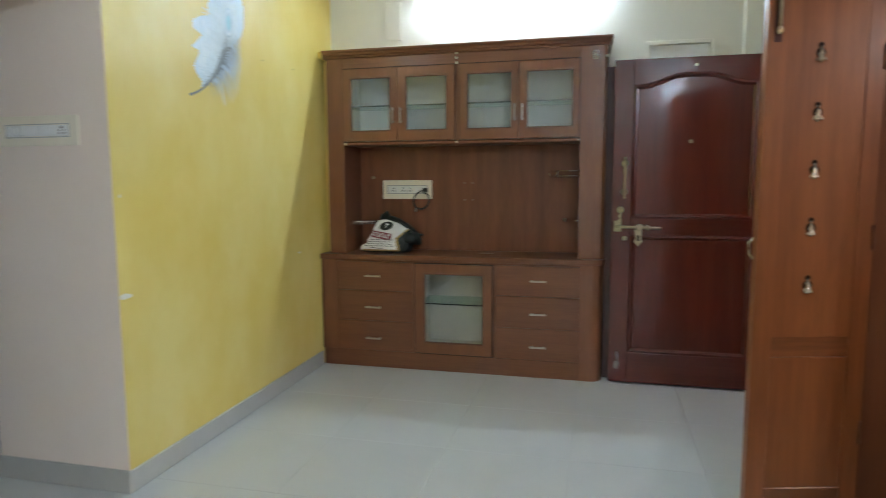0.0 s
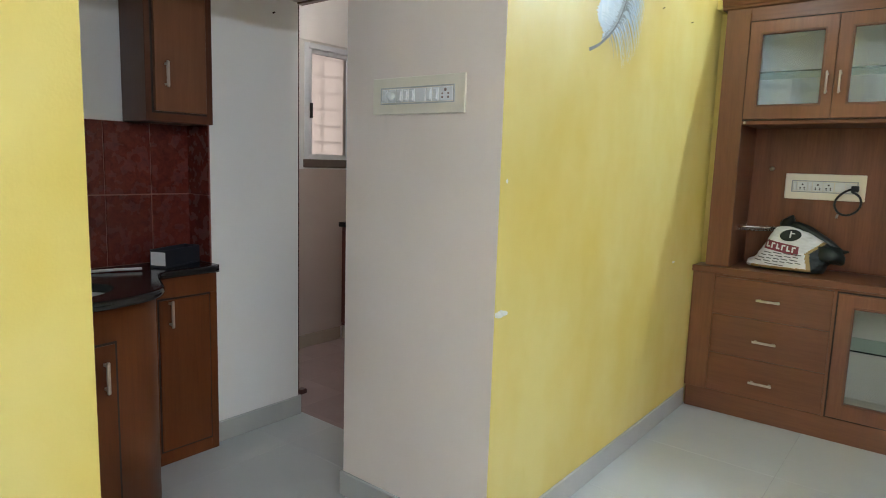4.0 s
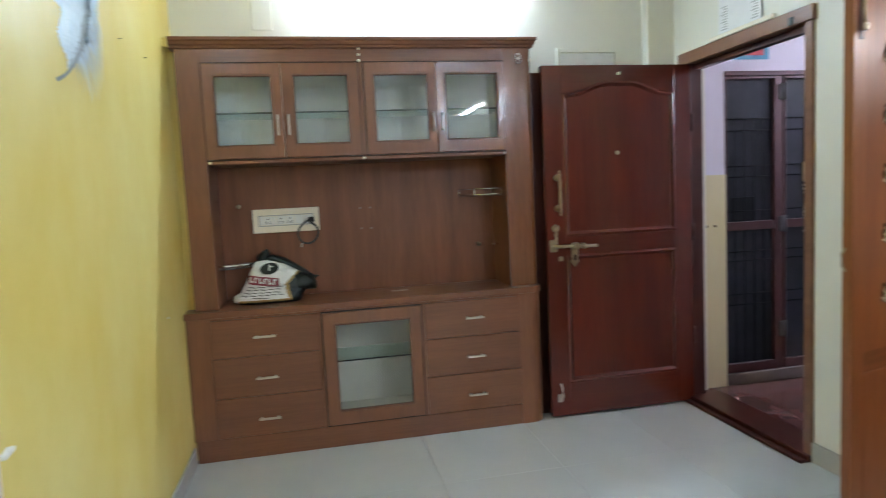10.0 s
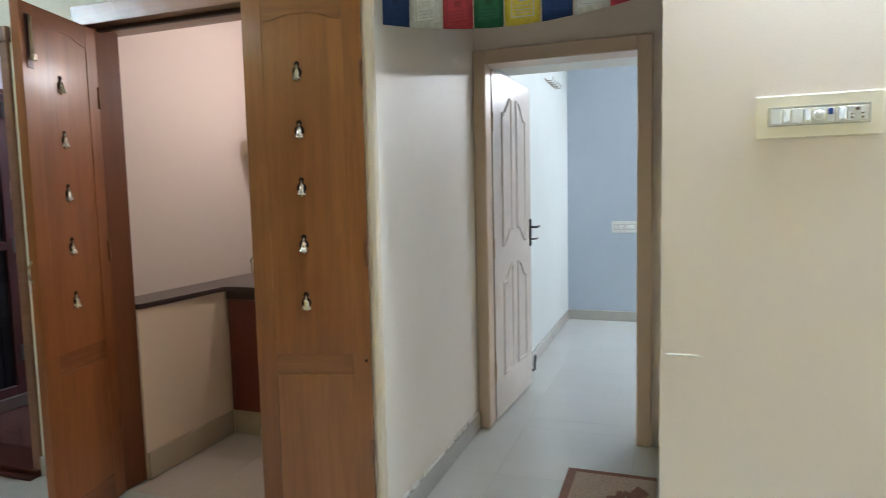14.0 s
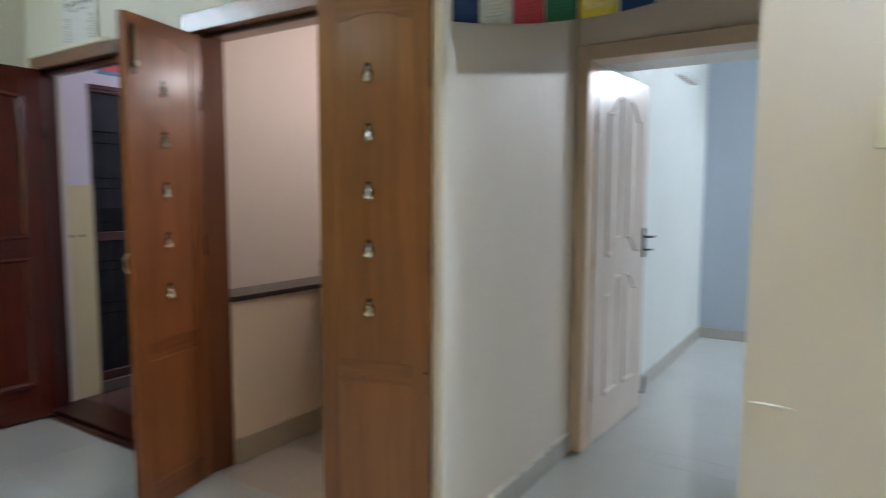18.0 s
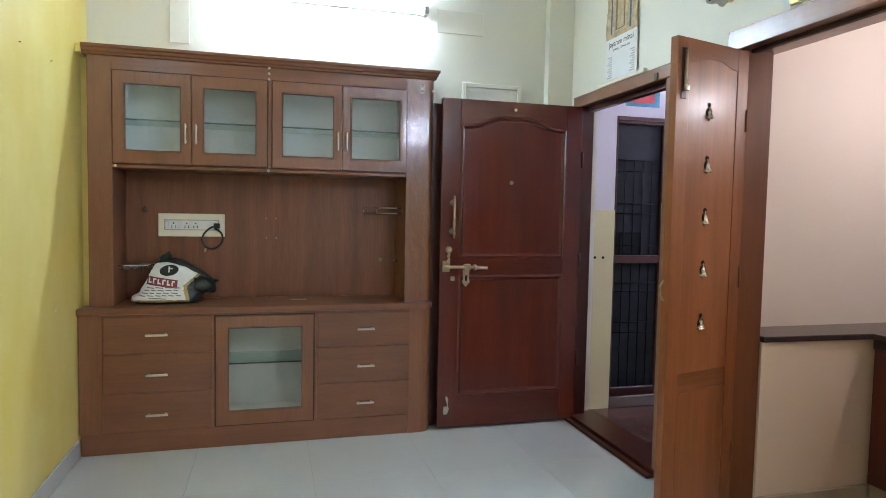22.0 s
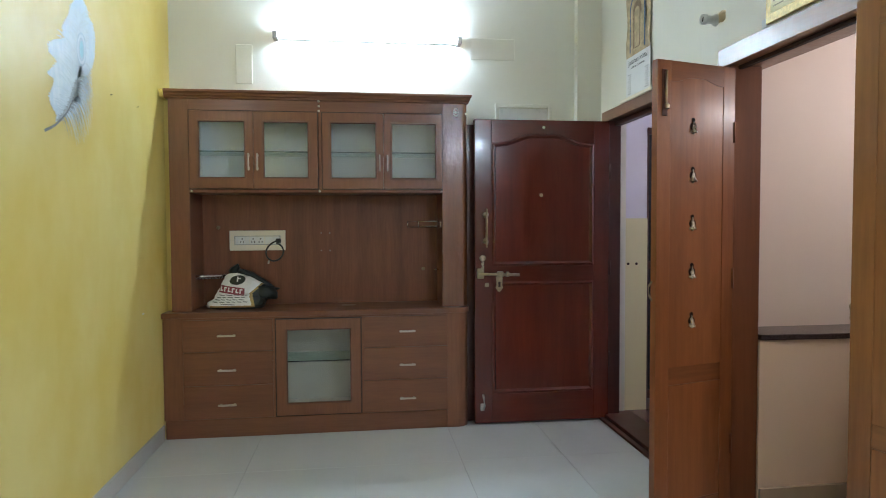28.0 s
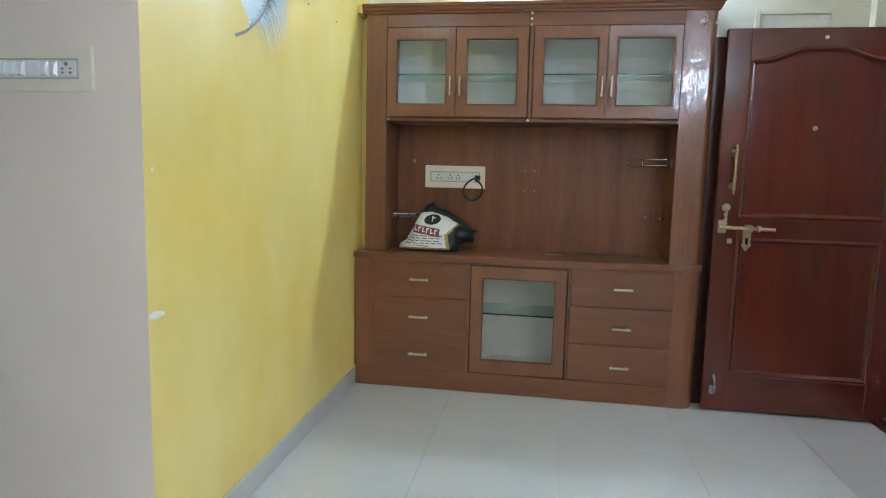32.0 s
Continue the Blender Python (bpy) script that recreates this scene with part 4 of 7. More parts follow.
def bag_front(x, z):
    """How far forward the front of the bag is at x, z."""
    x0, x1 = table(BAG_L, z), table(BAG_R, z)
    n = min(0.999, abs((x - (x0 + x1) / 2) / ((x1 - x0) / 2)))
    return -0.19 + 0.10 * (z - 0.80) - table(BAG_D, z) * math.sqrt(1 - n ** (2 / 0.55)) ** 0.75


bag = thing("carrier_bag", 0.42, -0.2, 0.8, "half-full white and dark green printed carrier bag lying on the worktop", "bag")
b = bm_new()
rings = []
NR, NC = 90, 168
for i in range(NR + 1):
    z = 0.801 + 0.235 * i / NR
    x0, x1, dp = table(BAG_L, z), table(BAG_R, z), table(BAG_D, z)
    ring = []
    for k in range(NC):
        a = 2 * math.pi * k / NC
        c, s2 = math.cos(a), math.sin(a)
        p = Vector(((x0 + x1) / 2 + (x1 - x0) / 2 * math.copysign(abs(c) ** 0.55, c), -0.19 + 0.10 * (z - 0.80) + dp * math.copysign(abs(s2) ** 0.75, s2), z))
        w = noise.fractal(Vector((p.x * 17, p.y * 9, p.z * 24)), 0.7, 2.1, 3) * 0.006 * min(1, i / 8)
        ring.append(b.verts.new(p + Vector((w * c, w * s2, 0.4 * w))))
    rings.append(ring)
for p, q in zip(rings, rings[1:]):
    for k in range(NC):
        b.faces.new((p[k], p[(k + 1) % NC], q[(k + 1) % NC], q[k]))
b.faces.new(rings[0][::-1])
b.faces.new(rings[-1])
for f in b.faces:
    f.smooth = True
    c = f.calc_center_median()
    edge = 0.548 - 0.2 * (c.z - 0.80) if c.z < 0.902 else 0.528 + 1.15 * (c.z - 0.902)
    if c.y > -0.185 or c.z < 0.812 or c.x > edge:
        f.material_index = 1
    elif c.x > edge - 0.02 or (c.z < 0.824 and c.x > 0.26):
        f.material_index = 2
M_BAGW = plain("white_bag_film", (0.84, 0.84, 0.83), 0.35, 0.0, 0.10, 18.0)
M_BAGG = plain("dark_green_bag_film", (0.006, 0.014, 0.012), 0.36, 0.0, 0.4, 30.0)
M_BAGY = plain("gold_print", (0.40, 0.27, 0.09), 0.4)
M_BAGR = plain("dark_red_print", (0.26, 0.045, 0.065), 0.5)
bmesh.ops.recalc_face_normals(b, faces=b.faces)
part("body", b, [M_BAGW, M_BAGG, M_BAGY], bag)
b = taper(bm_new(), [(0.545, -0.22, 0.885), (0.575, -0.225, 0.895), (0.605, -0.215, 0.900), (0.635, -0.205, 0.895), (0.660, -0.20, 0.875), (0.675, -0.20, 0.858)], [0.02, 0.045, 0.050, 0.042, 0.026, 0.008], 16, 0.7)
taper(b, [(0.60, -0.18, 0.93), (0.635, -0.185, 0.925), (0.665, -0.19, 0.918), (0.694, -0.195, 0.925)], [0.02, 0.022, 0.012, 0.003], 10, 0.8)
part("gathered_mouth", b, M_BAGG, bag, "gathered dark green mouth of the bag")
b = taper(bm_new(), [(0.372, -0.165, 1.030), (0.395, -0.17, 1.048), (0.414, -0.175, 1.070), (0.422, -0.178, 1.092)], [0.022, 0.027, 0.020, 0.004], 10, 0.7)
taper(b, [(0.410, -0.168, 1.044), (0.450, -0.165, 1.036), (0.500, -0.165, 1.012), (0.550, -0.17, 0.986), (0.60, -0.18, 0.948), (0.655, -0.19, 0.925)], [0.016, 0.021, 0.023, 0.024, 0.022, 0.012], 10, 0.8)
part("bag_handle", b, M_BAGG, bag, "twisted dark green bag handle")


def strip(b, x0, x1, z0, z1, slope=0.0, n=8, off=0.006):
    """A printed strip that follows the front of the bag."""
    for i in range(n):
        q = []
        for x, h in ((x0 + (x1 - x0) * i / n, z0), (x0 + (x1 - x0) * (i + 1) / n, z0), (x0 + (x1 - x0) * (i + 1) / n, z1), (x0 + (x1 - x0) * i / n, z1)):
            h += slope * (x - x0)
            q.append(b.verts.new((x, bag_front(x, h) - off, h)))
        b.faces.new(q)


b = bm_new()
for k, z in enumerate((0.848, 0.862, 0.877, 0.892)):
    x = 0.275 + 0.014 * k
    while x < 0.48:
        w = random.uniform(0.018, 0.04)
        strip(b, x, min(x + w, 0.50), z, z + 0.005, -0.10, 4)
        x += w + 0.009
strip(b, 0.33, 0.42, 0.836, 0.840, -0.08)
part("small_print", b, plain("grey_small_print", (0.20, 0.20, 0.20), 0.6), bag, "grey lines of small print")
b = bm_new()
strip(b, 0.312, 0.478, 0.912, 0.958, -0.15)
part("printed_band", b, M_BAGR, bag, "dark red printed band")
b = bm_new()
for k in range(6):
    x = 0.322 + 0.025 * k
    strip(b, x, x + 0.008, 0.922 - 0.15 * (x - 0.312), 0.950 - 0.15 * (x - 0.312), -0.15, 2, 0.0075)
    strip(b, x + 0.008, x + 0.018, (0.942 if k % 2 else 0.922) - 0.15 * (x - 0.312), (0.950 if k % 2 else 0.930) - 0.15 * (x - 0.312), -0.15, 2, 0.0075)
part("band_marks", b, M_BAGW, bag, "pale marks on the printed band")
b = bm_new()
for k in range(24):
    q = [(0.428, 0.987)] + [(0.428 + 0.050 * math.cos(a) + 0.006 * math.sin(a), 0.987 + 0.030 * math.sin(a)) for a in (2 * math.pi * k / 24, 2 * math.pi * (k + 1) / 24)]
    b.faces.new([b.verts.new((x, bag_front(x, z) - 0.008, z)) for x, z in q])
part("printed_badge", b, M_BAGG, bag, "dark green oval printed badge")
b = bm_new()
strip(b, 0.424, 0.432, 0.976, 1.008, 0.0, 2, 0.0095)
strip(b, 0.432, 0.447, 0.994, 1.000, 0.0, 2, 0.0095)
part("badge_mark", b, M_BAGW, bag, "pale mark on the badge")

# ---------------- entrance door ----------------
def arch_top(x0, x1, z_side, z_mid, n=18):
    """A cathedral arch: level shoulders, then a rise to the middle."""
    pts = []
    for i in range(n + 1):
        u = i / n
        s = min(1, max(0, (abs(u - 0.5) - 0.10) / 0.32))
        lift = 0.5 + 0.5 * math.cos(math.pi * s)
        bow = 0.25 * (1 - (2 * u - 1) ** 2)
        pts.append((x0 + (x1 - x0) * u, z_side + (z_mid - z_side) * min(1, 0.78 * lift + bow)))
    return pts


D0, D1, DF, DB = 1.987, 2.915, -0.405, -0.362
door = thing("door_entrance", 2.915, -0.385, 0, "polished reddish-brown panelled wooden entrance door standing open against the wall", "door")
door["kind"] = "structure"
part("core", box(bm_new(), D0 + 0.004, D1 - 0.004, DF + 0.016, DB, 0.016, 2.036), M_DOORP, door)
part("stile", box(bm_new(), D0, 2.102, DF, DB - 0.001, 0.012, 2.04, 0.003, 2), M_DOOR, door)
part("stile", box(bm_new(), 2.808, D1, DF, DB - 0.001, 0.012, 2.04, 0.003, 2), M_DOOR, door)
part("bottom_rail", box(bm_new(), 2.102, 2.808, DF, DB - 0.001, 0.012, 0.208, 0.003, 2), M_DOORX, door)
part("lock_rail", box(bm_new(), 2.102, 2.808, DF, DB - 0.001, 0.965, 1.068, 0.003, 2), M_DOORX, door)
top = arch_top(2.102, 2.808, 1.885, 1.950)
part("top_rail", prism(bm_new(), [(2.102, 2.04)] + top + [(2.808, 2.04)], "y", DF, DB - 0.001, 0.002), M_DOORX, door)
def panel_moulding(name, outer, inner, y0, y1, mat, parent):
    """A strip between two outlines, sloping from y0 at the outer to y1 at the inner."""
    b = bm_new()
    a = [b.verts.new((x, y0, z)) for x, z in outer]
    c = [b.verts.new((x, y1, z)) for x, z in inner]
    n = len(a)
    for i in range(n):
        b.faces.new((a[i], a[(i + 1) % n], c[(i + 1) % n], c[i]))
    bmesh.ops.recalc_face_normals(b, faces=b.faces)
    return part(name, b, mat, parent)
def inset(pts, d):
    cx = sum(p[0] for p in pts) / len(pts)
    cz = (min(p[1] for p in pts) + max(p[1] for p in pts)) / 2
    hx = max(abs(p[0] - cx) for p in pts)
    hz = max(abs(p[1] - cz) for p in pts)
    return [(cx + (x - cx) * (1 - d / hx), cz + (z - cz) * (1 - d / hz)) for x, z in pts]
for outline in ([(2.102, 1.068)] + [(2.102, 1.885)] + top[1:-1] + [(2.808, 1.885)] + [(2.808, 1.068)], [(2.102, 0.208), (2.102, 0.965), (2.808, 0.965), (2.808, 0.208)]):
    panel_moulding("panel_moulding", outline, inset(outline, 0.014), DF + 0.001, DF - 0.005, M_DOOR, door)
    panel_moulding("panel_moulding", inset(outline, 0.014), inset(outline, 0.032), DF - 0.005, DF + 0.0115, M_DOOR, door)
    r = inset(outline, 0.024)
    part("raised_panel", prism(bm_new(), r, "y", DF + 0.009, DF + 0.017), M_DOORP, door)
# fittings
t = bm_new()
lathe(t, [(0.003, -0.13), (0.007, -0.122), (0.004, -0.112), (0.010, -0.104), (0.0065, -0.092), (0.009, -0.05), (0.006, -0.012), (0.0085, 0.0), (0.006, 0.012), (0.009, 0.05), (0.0065, 0.092), (0.010, 0.104), (0.004, 0.112), (0.007, 0.122), (0.002, 0.13)], pose(2.060, DF - 0.04, 1.322))
hd = part("pull_handle", t, M_BRASS, door, "turned brass pull handle")
for z in (1.235, 1.41):
    part("mount", lathe(bm_new(), [(0.020, 0), (0.018, 0.006), (0.008, 0.012), (0.008, 0.038)], pose(2.060, DF, z, 90)), M_BRASS, hd)
part("lock_cylinder", lathe(bm_new(), [(0.022, 0), (0.021, 0.007), (0.015, 0.010), (0.013, 0.008)], pose(2.040, DF, 1.122, 90)), M_BRASS, door, "round steel lock cylinder")
ch = bm_new()
for k in range(5):
    bmesh.ops.create_cone(ch, segments=10, radius1=0.010, radius2=0.010, depth=0.006, cap_ends=True, matrix=pose(2.040 - 0.003 * (k % 2), DF - 0.012, 1.098 - 0.014 * k, 90 * (k % 2), 40, 0))
part("chain", ch, M_BRASS, door, "short steel chain")
al = part("aldrop", rod(bm_new(), [(2.012, DF - 0.022, 1.018), (2.285, DF - 0.022, 1.010)], 0.0095, 12), M_BRASS, door, "brass sliding bolt")
part("bolt_plate", box(bm_new(), 2.002, 2.048, DF - 0.006, DF, 0.985, 1.055, 0.004), M_BRASS, al)
part("bolt_keeper", box(bm_new(), 2.135, 2.175, DF - 0.036, DF, 0.996, 1.034, 0.005), M_BRASS, al)
part("hasp", prism(bm_new(), [(2.128, 1.0), (2.172, 1.0), (2.170, 0.94), (2.176, 0.925), (2.150, 0.893), (2.124, 0.925), (2.132, 0.94)], "y", DF - 0.014, DF - 0.006, 0.002), M_BRASS, al)
part("hasp_slot", prism(bm_new(), [(2.143, 0.965), (2.158, 0.965), (2.158, 0.93), (2.143, 0.93)], "y", DF - 0.0155, DF - 0.0135), M_DARK, al)
part("bolt_guide", box(bm_new(), 2.196, 2.214, DF - 0.034, DF, 0.997, 1.03, 0.004), M_BRASS, al)
part("strike_plate", box(bm_new(), 2.055, 2.082, DF - 0.004, DF, 0.93, 0.958, 0.003), M_BRASS, door, "small square brass plate")
part("peephole", lathe(bm_new(), [(0.012, 0), (0.012, 0.004), (0.006, 0.006), (0.005, 0.003)], pose(2.442, DF + 0.008, 1.541, 90)), M_BRASS, door)
part("screw_cap", lathe(bm_new(), [(0.010, 0), (0.009, 0.004), (0.003, 0.006)], pose(2.457, DF, 1.992, 90)), M_IVORY, door)
st = part("door_stopper", rod(bm_new(), [(2.036, DF - 0.02, 0.215), (2.040, DF - 0.03, 0.19), (2.046, DF - 0.028, 0.14), (2.040, DF - 0.02, 0.115)], 0.007), M_STEEL, door, "small steel hook")
part("hook_plate", box(bm_new(), 2.022, 2.048, DF - 0.012, DF, 0.098, 0.148, 0.004), M_STEEL, st)
for z in (0.42, 1.05, 1.70):
    part("hinge", rod(bm_new(), [(2.918, DF - 0.006, z - 0.05), (2.918, DF - 0.006, z + 0.05)], 0.007), M_DARKFRAME, door)
# entrance frame
fr = thing("door_frame_entrance", 2.98, -0.815, 0, "brown wooden entrance door frame with a worn threshold", "door frame")
fr["kind"] = "structure"
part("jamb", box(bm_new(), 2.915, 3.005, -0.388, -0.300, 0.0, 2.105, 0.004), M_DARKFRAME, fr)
part("jamb", box(bm_new(), 2.915, 3.005, -1.335, -1.285, 0.0, 2.105, 0.004), M_FRAME, fr)
part("head", box(bm_new(), 2.905, 3.005, -1.345, -0.290, 2.045, 2.115, 0.004), M_FRAME, fr)
part("head_catch", box(bm_new(), 2.897, 2.905, -1.235, -1.205, 2.050, 2.085, 0.002), M_BLACK, fr, "small black catch")
part("head_rebate", box(bm_new(), 2.96, 3.0, -1.285, -0.388, 2.012, 2.045, 0.002), M_DARKFRAME, fr)
th = part("threshold", box(bm_new(), 2.895, 3.11, -1.335, -0.330, 0.0, 0.035, 0.006, 2), M_DARKFRAME, fr, "worn dark red threshold")
part("threshold_step", box(bm_new(), 2.855, 2.894, -1.335, -0.345, 0.0, 0.016, 0.004), M_DARKFRAME, th)
part("latch_keep", box(bm_new(), 2.93, 2.97, -1.290, -1.278, 0.98, 1.05, 0.002), M_BRASS, fr)
part("latch_catch", box(bm_new(), 2.940, 2.985, -1.290, -1.245, 1.33, 1.42, 0.004), M_BRASS, fr)
cc = bm_new()
for k in range(14):
    bmesh.ops.create_cone(cc, segments=8, radius1=0.007, radius2=0.007, depth=0.004, cap_ends=True, matrix=pose(2.955, -1.250 + 0.004 * math.sin(k), 1.33 - 0.018 * k, 90, 0, 90 * (k % 2)))
part("door_chain", cc, M_STEEL, fr, "hanging steel door chain")

# ---------------- landing outside ----------------
gr = thing("mesh_door", 3.5, -0.20, 0.08, "maroon framed mesh and grille door standing closed on the landing", "door")
def mesh_leaf(x0, x1, y, parent):
    for q in ((x0, x0 + 0.016), (x1 - 0.06, x1)):
        part("stile", box(bm_new(), q[0], q[1], y - 0.02, y + 0.02, 0.08, 2.003, 0.003), M_MAROON, parent)
    for z0, z1 in ((0.08, 0.14), (1.02, 1.075), (1.985, 2.003)):
        part("rail", box(bm_new(), x0 + 0.016, x1 - 0.06, y - 0.019, y + 0.019, z0, z1, 0.002), M_MAROON, parent)
    part("mesh_panel", box(bm_new(), x0 + 0.016, x1 - 0.06, y + 0.006, y + 0.009, 0.14, 1.985), M_MESH, parent, "dark insect mesh")
    n = 5
    for k in range(1, n):
        x = x0 + 0.016 + (x1 - x0 - 0.076) * k / n
        part("bar", rod(bm_new(), [(x, y - 0.003, 0.14), (x, y - 0.003, 1.735)], 0.004, 6), M_DARKBAR, parent)
    for z in (0.53, 0.60, 0.82, 0.88, 1.144, 1.365, 1.433, 1.66, 1.735):
        part("cross_bar", rod(bm_new(), [(x0 + 0.016, y - 0.003, z), (x1 - 0.06, y - 0.003, z)], 0.004, 6), M_DARKBAR, parent)
mesh_leaf(3.275, 3.70, -0.195, gr)
part("lock_box", box(bm_new(), 3.335, 3.50, -0.197, -0.188, 1.08, 1.235, 0.003), M_DARKBAR, gr, "dark lock box behind the mesh")
mesh_leaf(3.71, 4.58, -0.195, gr)
part("head", box(bm_new(), 3.275, 4.6, -0.225, -0.165, 2.003, 2.032, 0.003), M_MAROON, gr)
hg = bm_new()
for z in (1.90, 1.05, 0.35):
    box(hg, 3.67, 3.70, -0.232, -0.214, z - 0.05, z + 0.05, 0.004)
    rod(hg, [(3.70, -0.235, z - 0.055), (3.70, -0.235, z + 0.055)], 0.009)
part("hinges", hg, M_IRON, gr)
structure("kerb_landing", box(bm_new(), 3.279, 4.6, -0.225, 0.2, 0.0, 0.078, 0.004), M_KERB, "grey-brown stone kerb under the mesh door, darkened for its shade", "kerb")
wp = thing("wall_poster", 3.46, -0.212, 2.10, "small red and blue poster above the mesh door", "poster")
part("sheet", box(bm_new(), 3.34, 3.60, -0.214, -0.211, 2.105, 2.30), plain("blue_poster", (0.10, 0.35, 0.55), 0.4, 0.0, 0.4, 12.0), wp)
part("print", box(bm_new(), 3.36, 3.56, -0.2155, -0.214, 2.13, 2.26), plain("red_poster", (0.60, 0.08, 0.10), 0.4, 0.0, 0.4, 18.0), wp, "red printed lines")
for k in range(2):
    single("wall_plug", lathe(bm_new(), [(0.009, 0), (0.009, 0.003)], pose(3.135 + 0.062 * k, -0.2195, 1.06, 90), 10), M_DARK, 3.135 + 0.062 * k, -0.2195, 1.06, "dark screw hole in the yellow dado", "plug", "dado plugs")

# ---------------- prayer room doorway ----------------
pf = thing("door_frame_prayer", 2.98, -2.45, 0, "varnished teak prayer room door frame", "door frame")
pf["kind"] = "structure"
part("jamb", box(bm_new(), 2.885, 3.042, -1.862, -1.795, 0, 2.052, 0.004), M_TEAKD, pf, "reddish teak jamb")
part("jamb", box(bm_new(), 2.935, 3.082, -3.15, -3.10, 0, 2.052, 0.004), M_TEAKD, pf)
hd = part("head", box(bm_new(), 2.872, 3.082, -3.172, -1.785, 2.052, 2.135, 0.003, 2), M_TEAKY, pf, "glossy teak head")
part("head_fillet", box(bm_new(), 2.925, 2.95, -3.10, -1.862, 2.036, 2.052, 0.002), M_GROOVE, pf)


def puja_leaf(name, x, y, rz, label, bolt, teak, rail):
    """A narrow teak leaf hung at x, y; its face with the bells is on local +y."""
    w, hgt, th2 = 0.436, 2.035, 0.017
    t = thing(name, x, y, 0, label, "door", "prayer room door leaves", rz)
    L = dict(local=True)
    part("core", box(bm_new(), 0.05, w - 0.05, -th2 + 0.004, th2 - 0.012, 0.04, 2.0), teak, t, **L)
    part("stile", box(bm_new(), 0.0, 0.068, -th2, th2, 0.012, hgt, 0.0014, 2), teak, t, **L)
    part("stile", box(bm_new(), w - 0.072, w, -th2, th2, 0.012, hgt, 0.0014, 2), teak, t, **L)
    part("bottom_rail", box(bm_new(), 0.068, w - 0.072, -th2, th2, 0.012, 0.13, 0.003), rail, t, **L)
    part("cross_rail", box(bm_new(), 0.068, w - 0.072, -th2, th2 - 0.003, 0.648, 0.725, 0.0015), rail, t, **L)
    top = arch_top(0.068, w - 0.072, 1.945, 1.970)
    part("top_rail", prism(bm_new(), [(0.068, hgt)] + top + [(w - 0.072, hgt)], "y", -th2, th2, 0.0008), rail, t, **L)
    part("upper_panel", prism(bm_new(), inset([(0.068, 0.725)] + top + [(w - 0.072, 0.725)], 0.0002), "y", -th2 + 0.006, th2 - 0.0024), teak, t, **L)
    part("lower_panel", box(bm_new(), 0.0685, w - 0.0725, -th2 + 0.006, th2 - 0.0005, 0.1305, 0.6475, 0.004, 2), teak, t, **L)
    bx = 0.238
    for z in (1.762, 1.552, 1.345, 1.135, 0.920):
        k = bm_new()
        bmesh.ops.create_cone(k, segments=14, radius1=0.0105, radius2=0.0105, depth=0.0012, cap_ends=True, matrix=pose(bx, th2 - 0.0014, z + 0.030, 90))
        bmesh.ops.create_cone(k, segments=16, radius1=0.0185, radius2=0.0185, depth=0.0012, cap_ends=True, matrix=pose(bx, th2 - 0.0012, z + 0.002, 90))
        bmesh.ops.create_cone(k, segments=12, radius1=0.006, radius2=0.006, depth=0.0012, cap_ends=True, matrix=pose(bx, th2 - 0.0010, z - 0.026, 90))
        part("keyhole_cutout", k, M_DARK, t, "dark keyhole-shaped cut-out", **L)
        q = part("bell", lathe(bm_new(), [(0.0175, -0.024), (0.017, -0.0195), (0.0120, -0.013), (0.0100, -0.004), (0.0088, 0.006), (0.0062, 0.0125), (0.0026, 0.015), (0.0026, 0.028)], pose(bx, th2 + 0.001, z), 14), M_BELL, t, "small brass bell", **L)
        part("clapper", lathe(bm_new(), [(0.002, -0.014), (0.004, -0.022), (0.005, -0.027), (0.002, -0.031)], pose(bx, th2 + 0.001, z), 8), M_BRASS, q, **L)
    for z in (0.35, 1.1, 1.75):
        part("hinge", rod(bm_new(), [(0.004, th2 + 0.002, z - 0.045), (0.004, th2 + 0.002, z + 0.045)], 0.005), M_TEAKD, t, **L)
    if bolt:
        q = part("tower_bolt_plate", box(bm_new(), w - 0.052, w - 0.022, th2, th2 + 0.004, 1.80, 1.995, 0.002), M_DARKFRAME, t, "dark bolt plate", **L)
        part("bolt_bar", rod(bm_new(), [(w - 0.037, th2 + 0.012, 1.83), (w - 0.037, th2 + 0.012, 1.985)], 0.006), M_BRASS, q, **L)
        part("bolt_knob", box(bm_new(), w - 0.047, w - 0.028, th2 + 0.006, th2 + 0.026, 1.825, 1.852, 0.005), M_BELL, q, **L)
    else:
        part("keyhole", lathe(bm_new(), [(0.006, 0), (0.006, 0.002)], pose(0.018, th2, 0.70, -90), 8), M_DARK, t, **L)
    ph = part("pull_ring", rod(bm_new(), [(w + 0.002, -0.006, 1.02), (w + 0.016, -0.008, 1.04), (w + 0.018, -0.008, 1.08), (w + 0.002, -0.006, 1.10)], 0.004), M_BRASS, t, "brass pull", **L)
    return t


puja_leaf("prayer_door_leaf", 2.893, -1.868, 195.3, "varnished teak prayer room door leaf with five brass bells, standing open", True, M_TEAKR, M_TEAKRX)
puja_leaf("prayer_door_leaf", 2.908, -3.128, 104.6, "varnished teak prayer room door leaf with five brass bells, nearly closed", False, M_TEAK, M_TEAKX)
# end of the corridor wall beside the doorway
structure("trim_corridor_end", prism(bm_new(), [(2.905 - 0.012 * math.sin(radians(a)), -3.165 - 0.012 * math.cos(radians(a))) for a in range(0, 91, 15)] + [(2.893, -3.150), (2.935, -3.150), (2.935, -3.177)], "z", 0, 2.10), M_TRIM, "cream painted rounded wall edge, tinted tan for the shade beside the leaf", "trim")
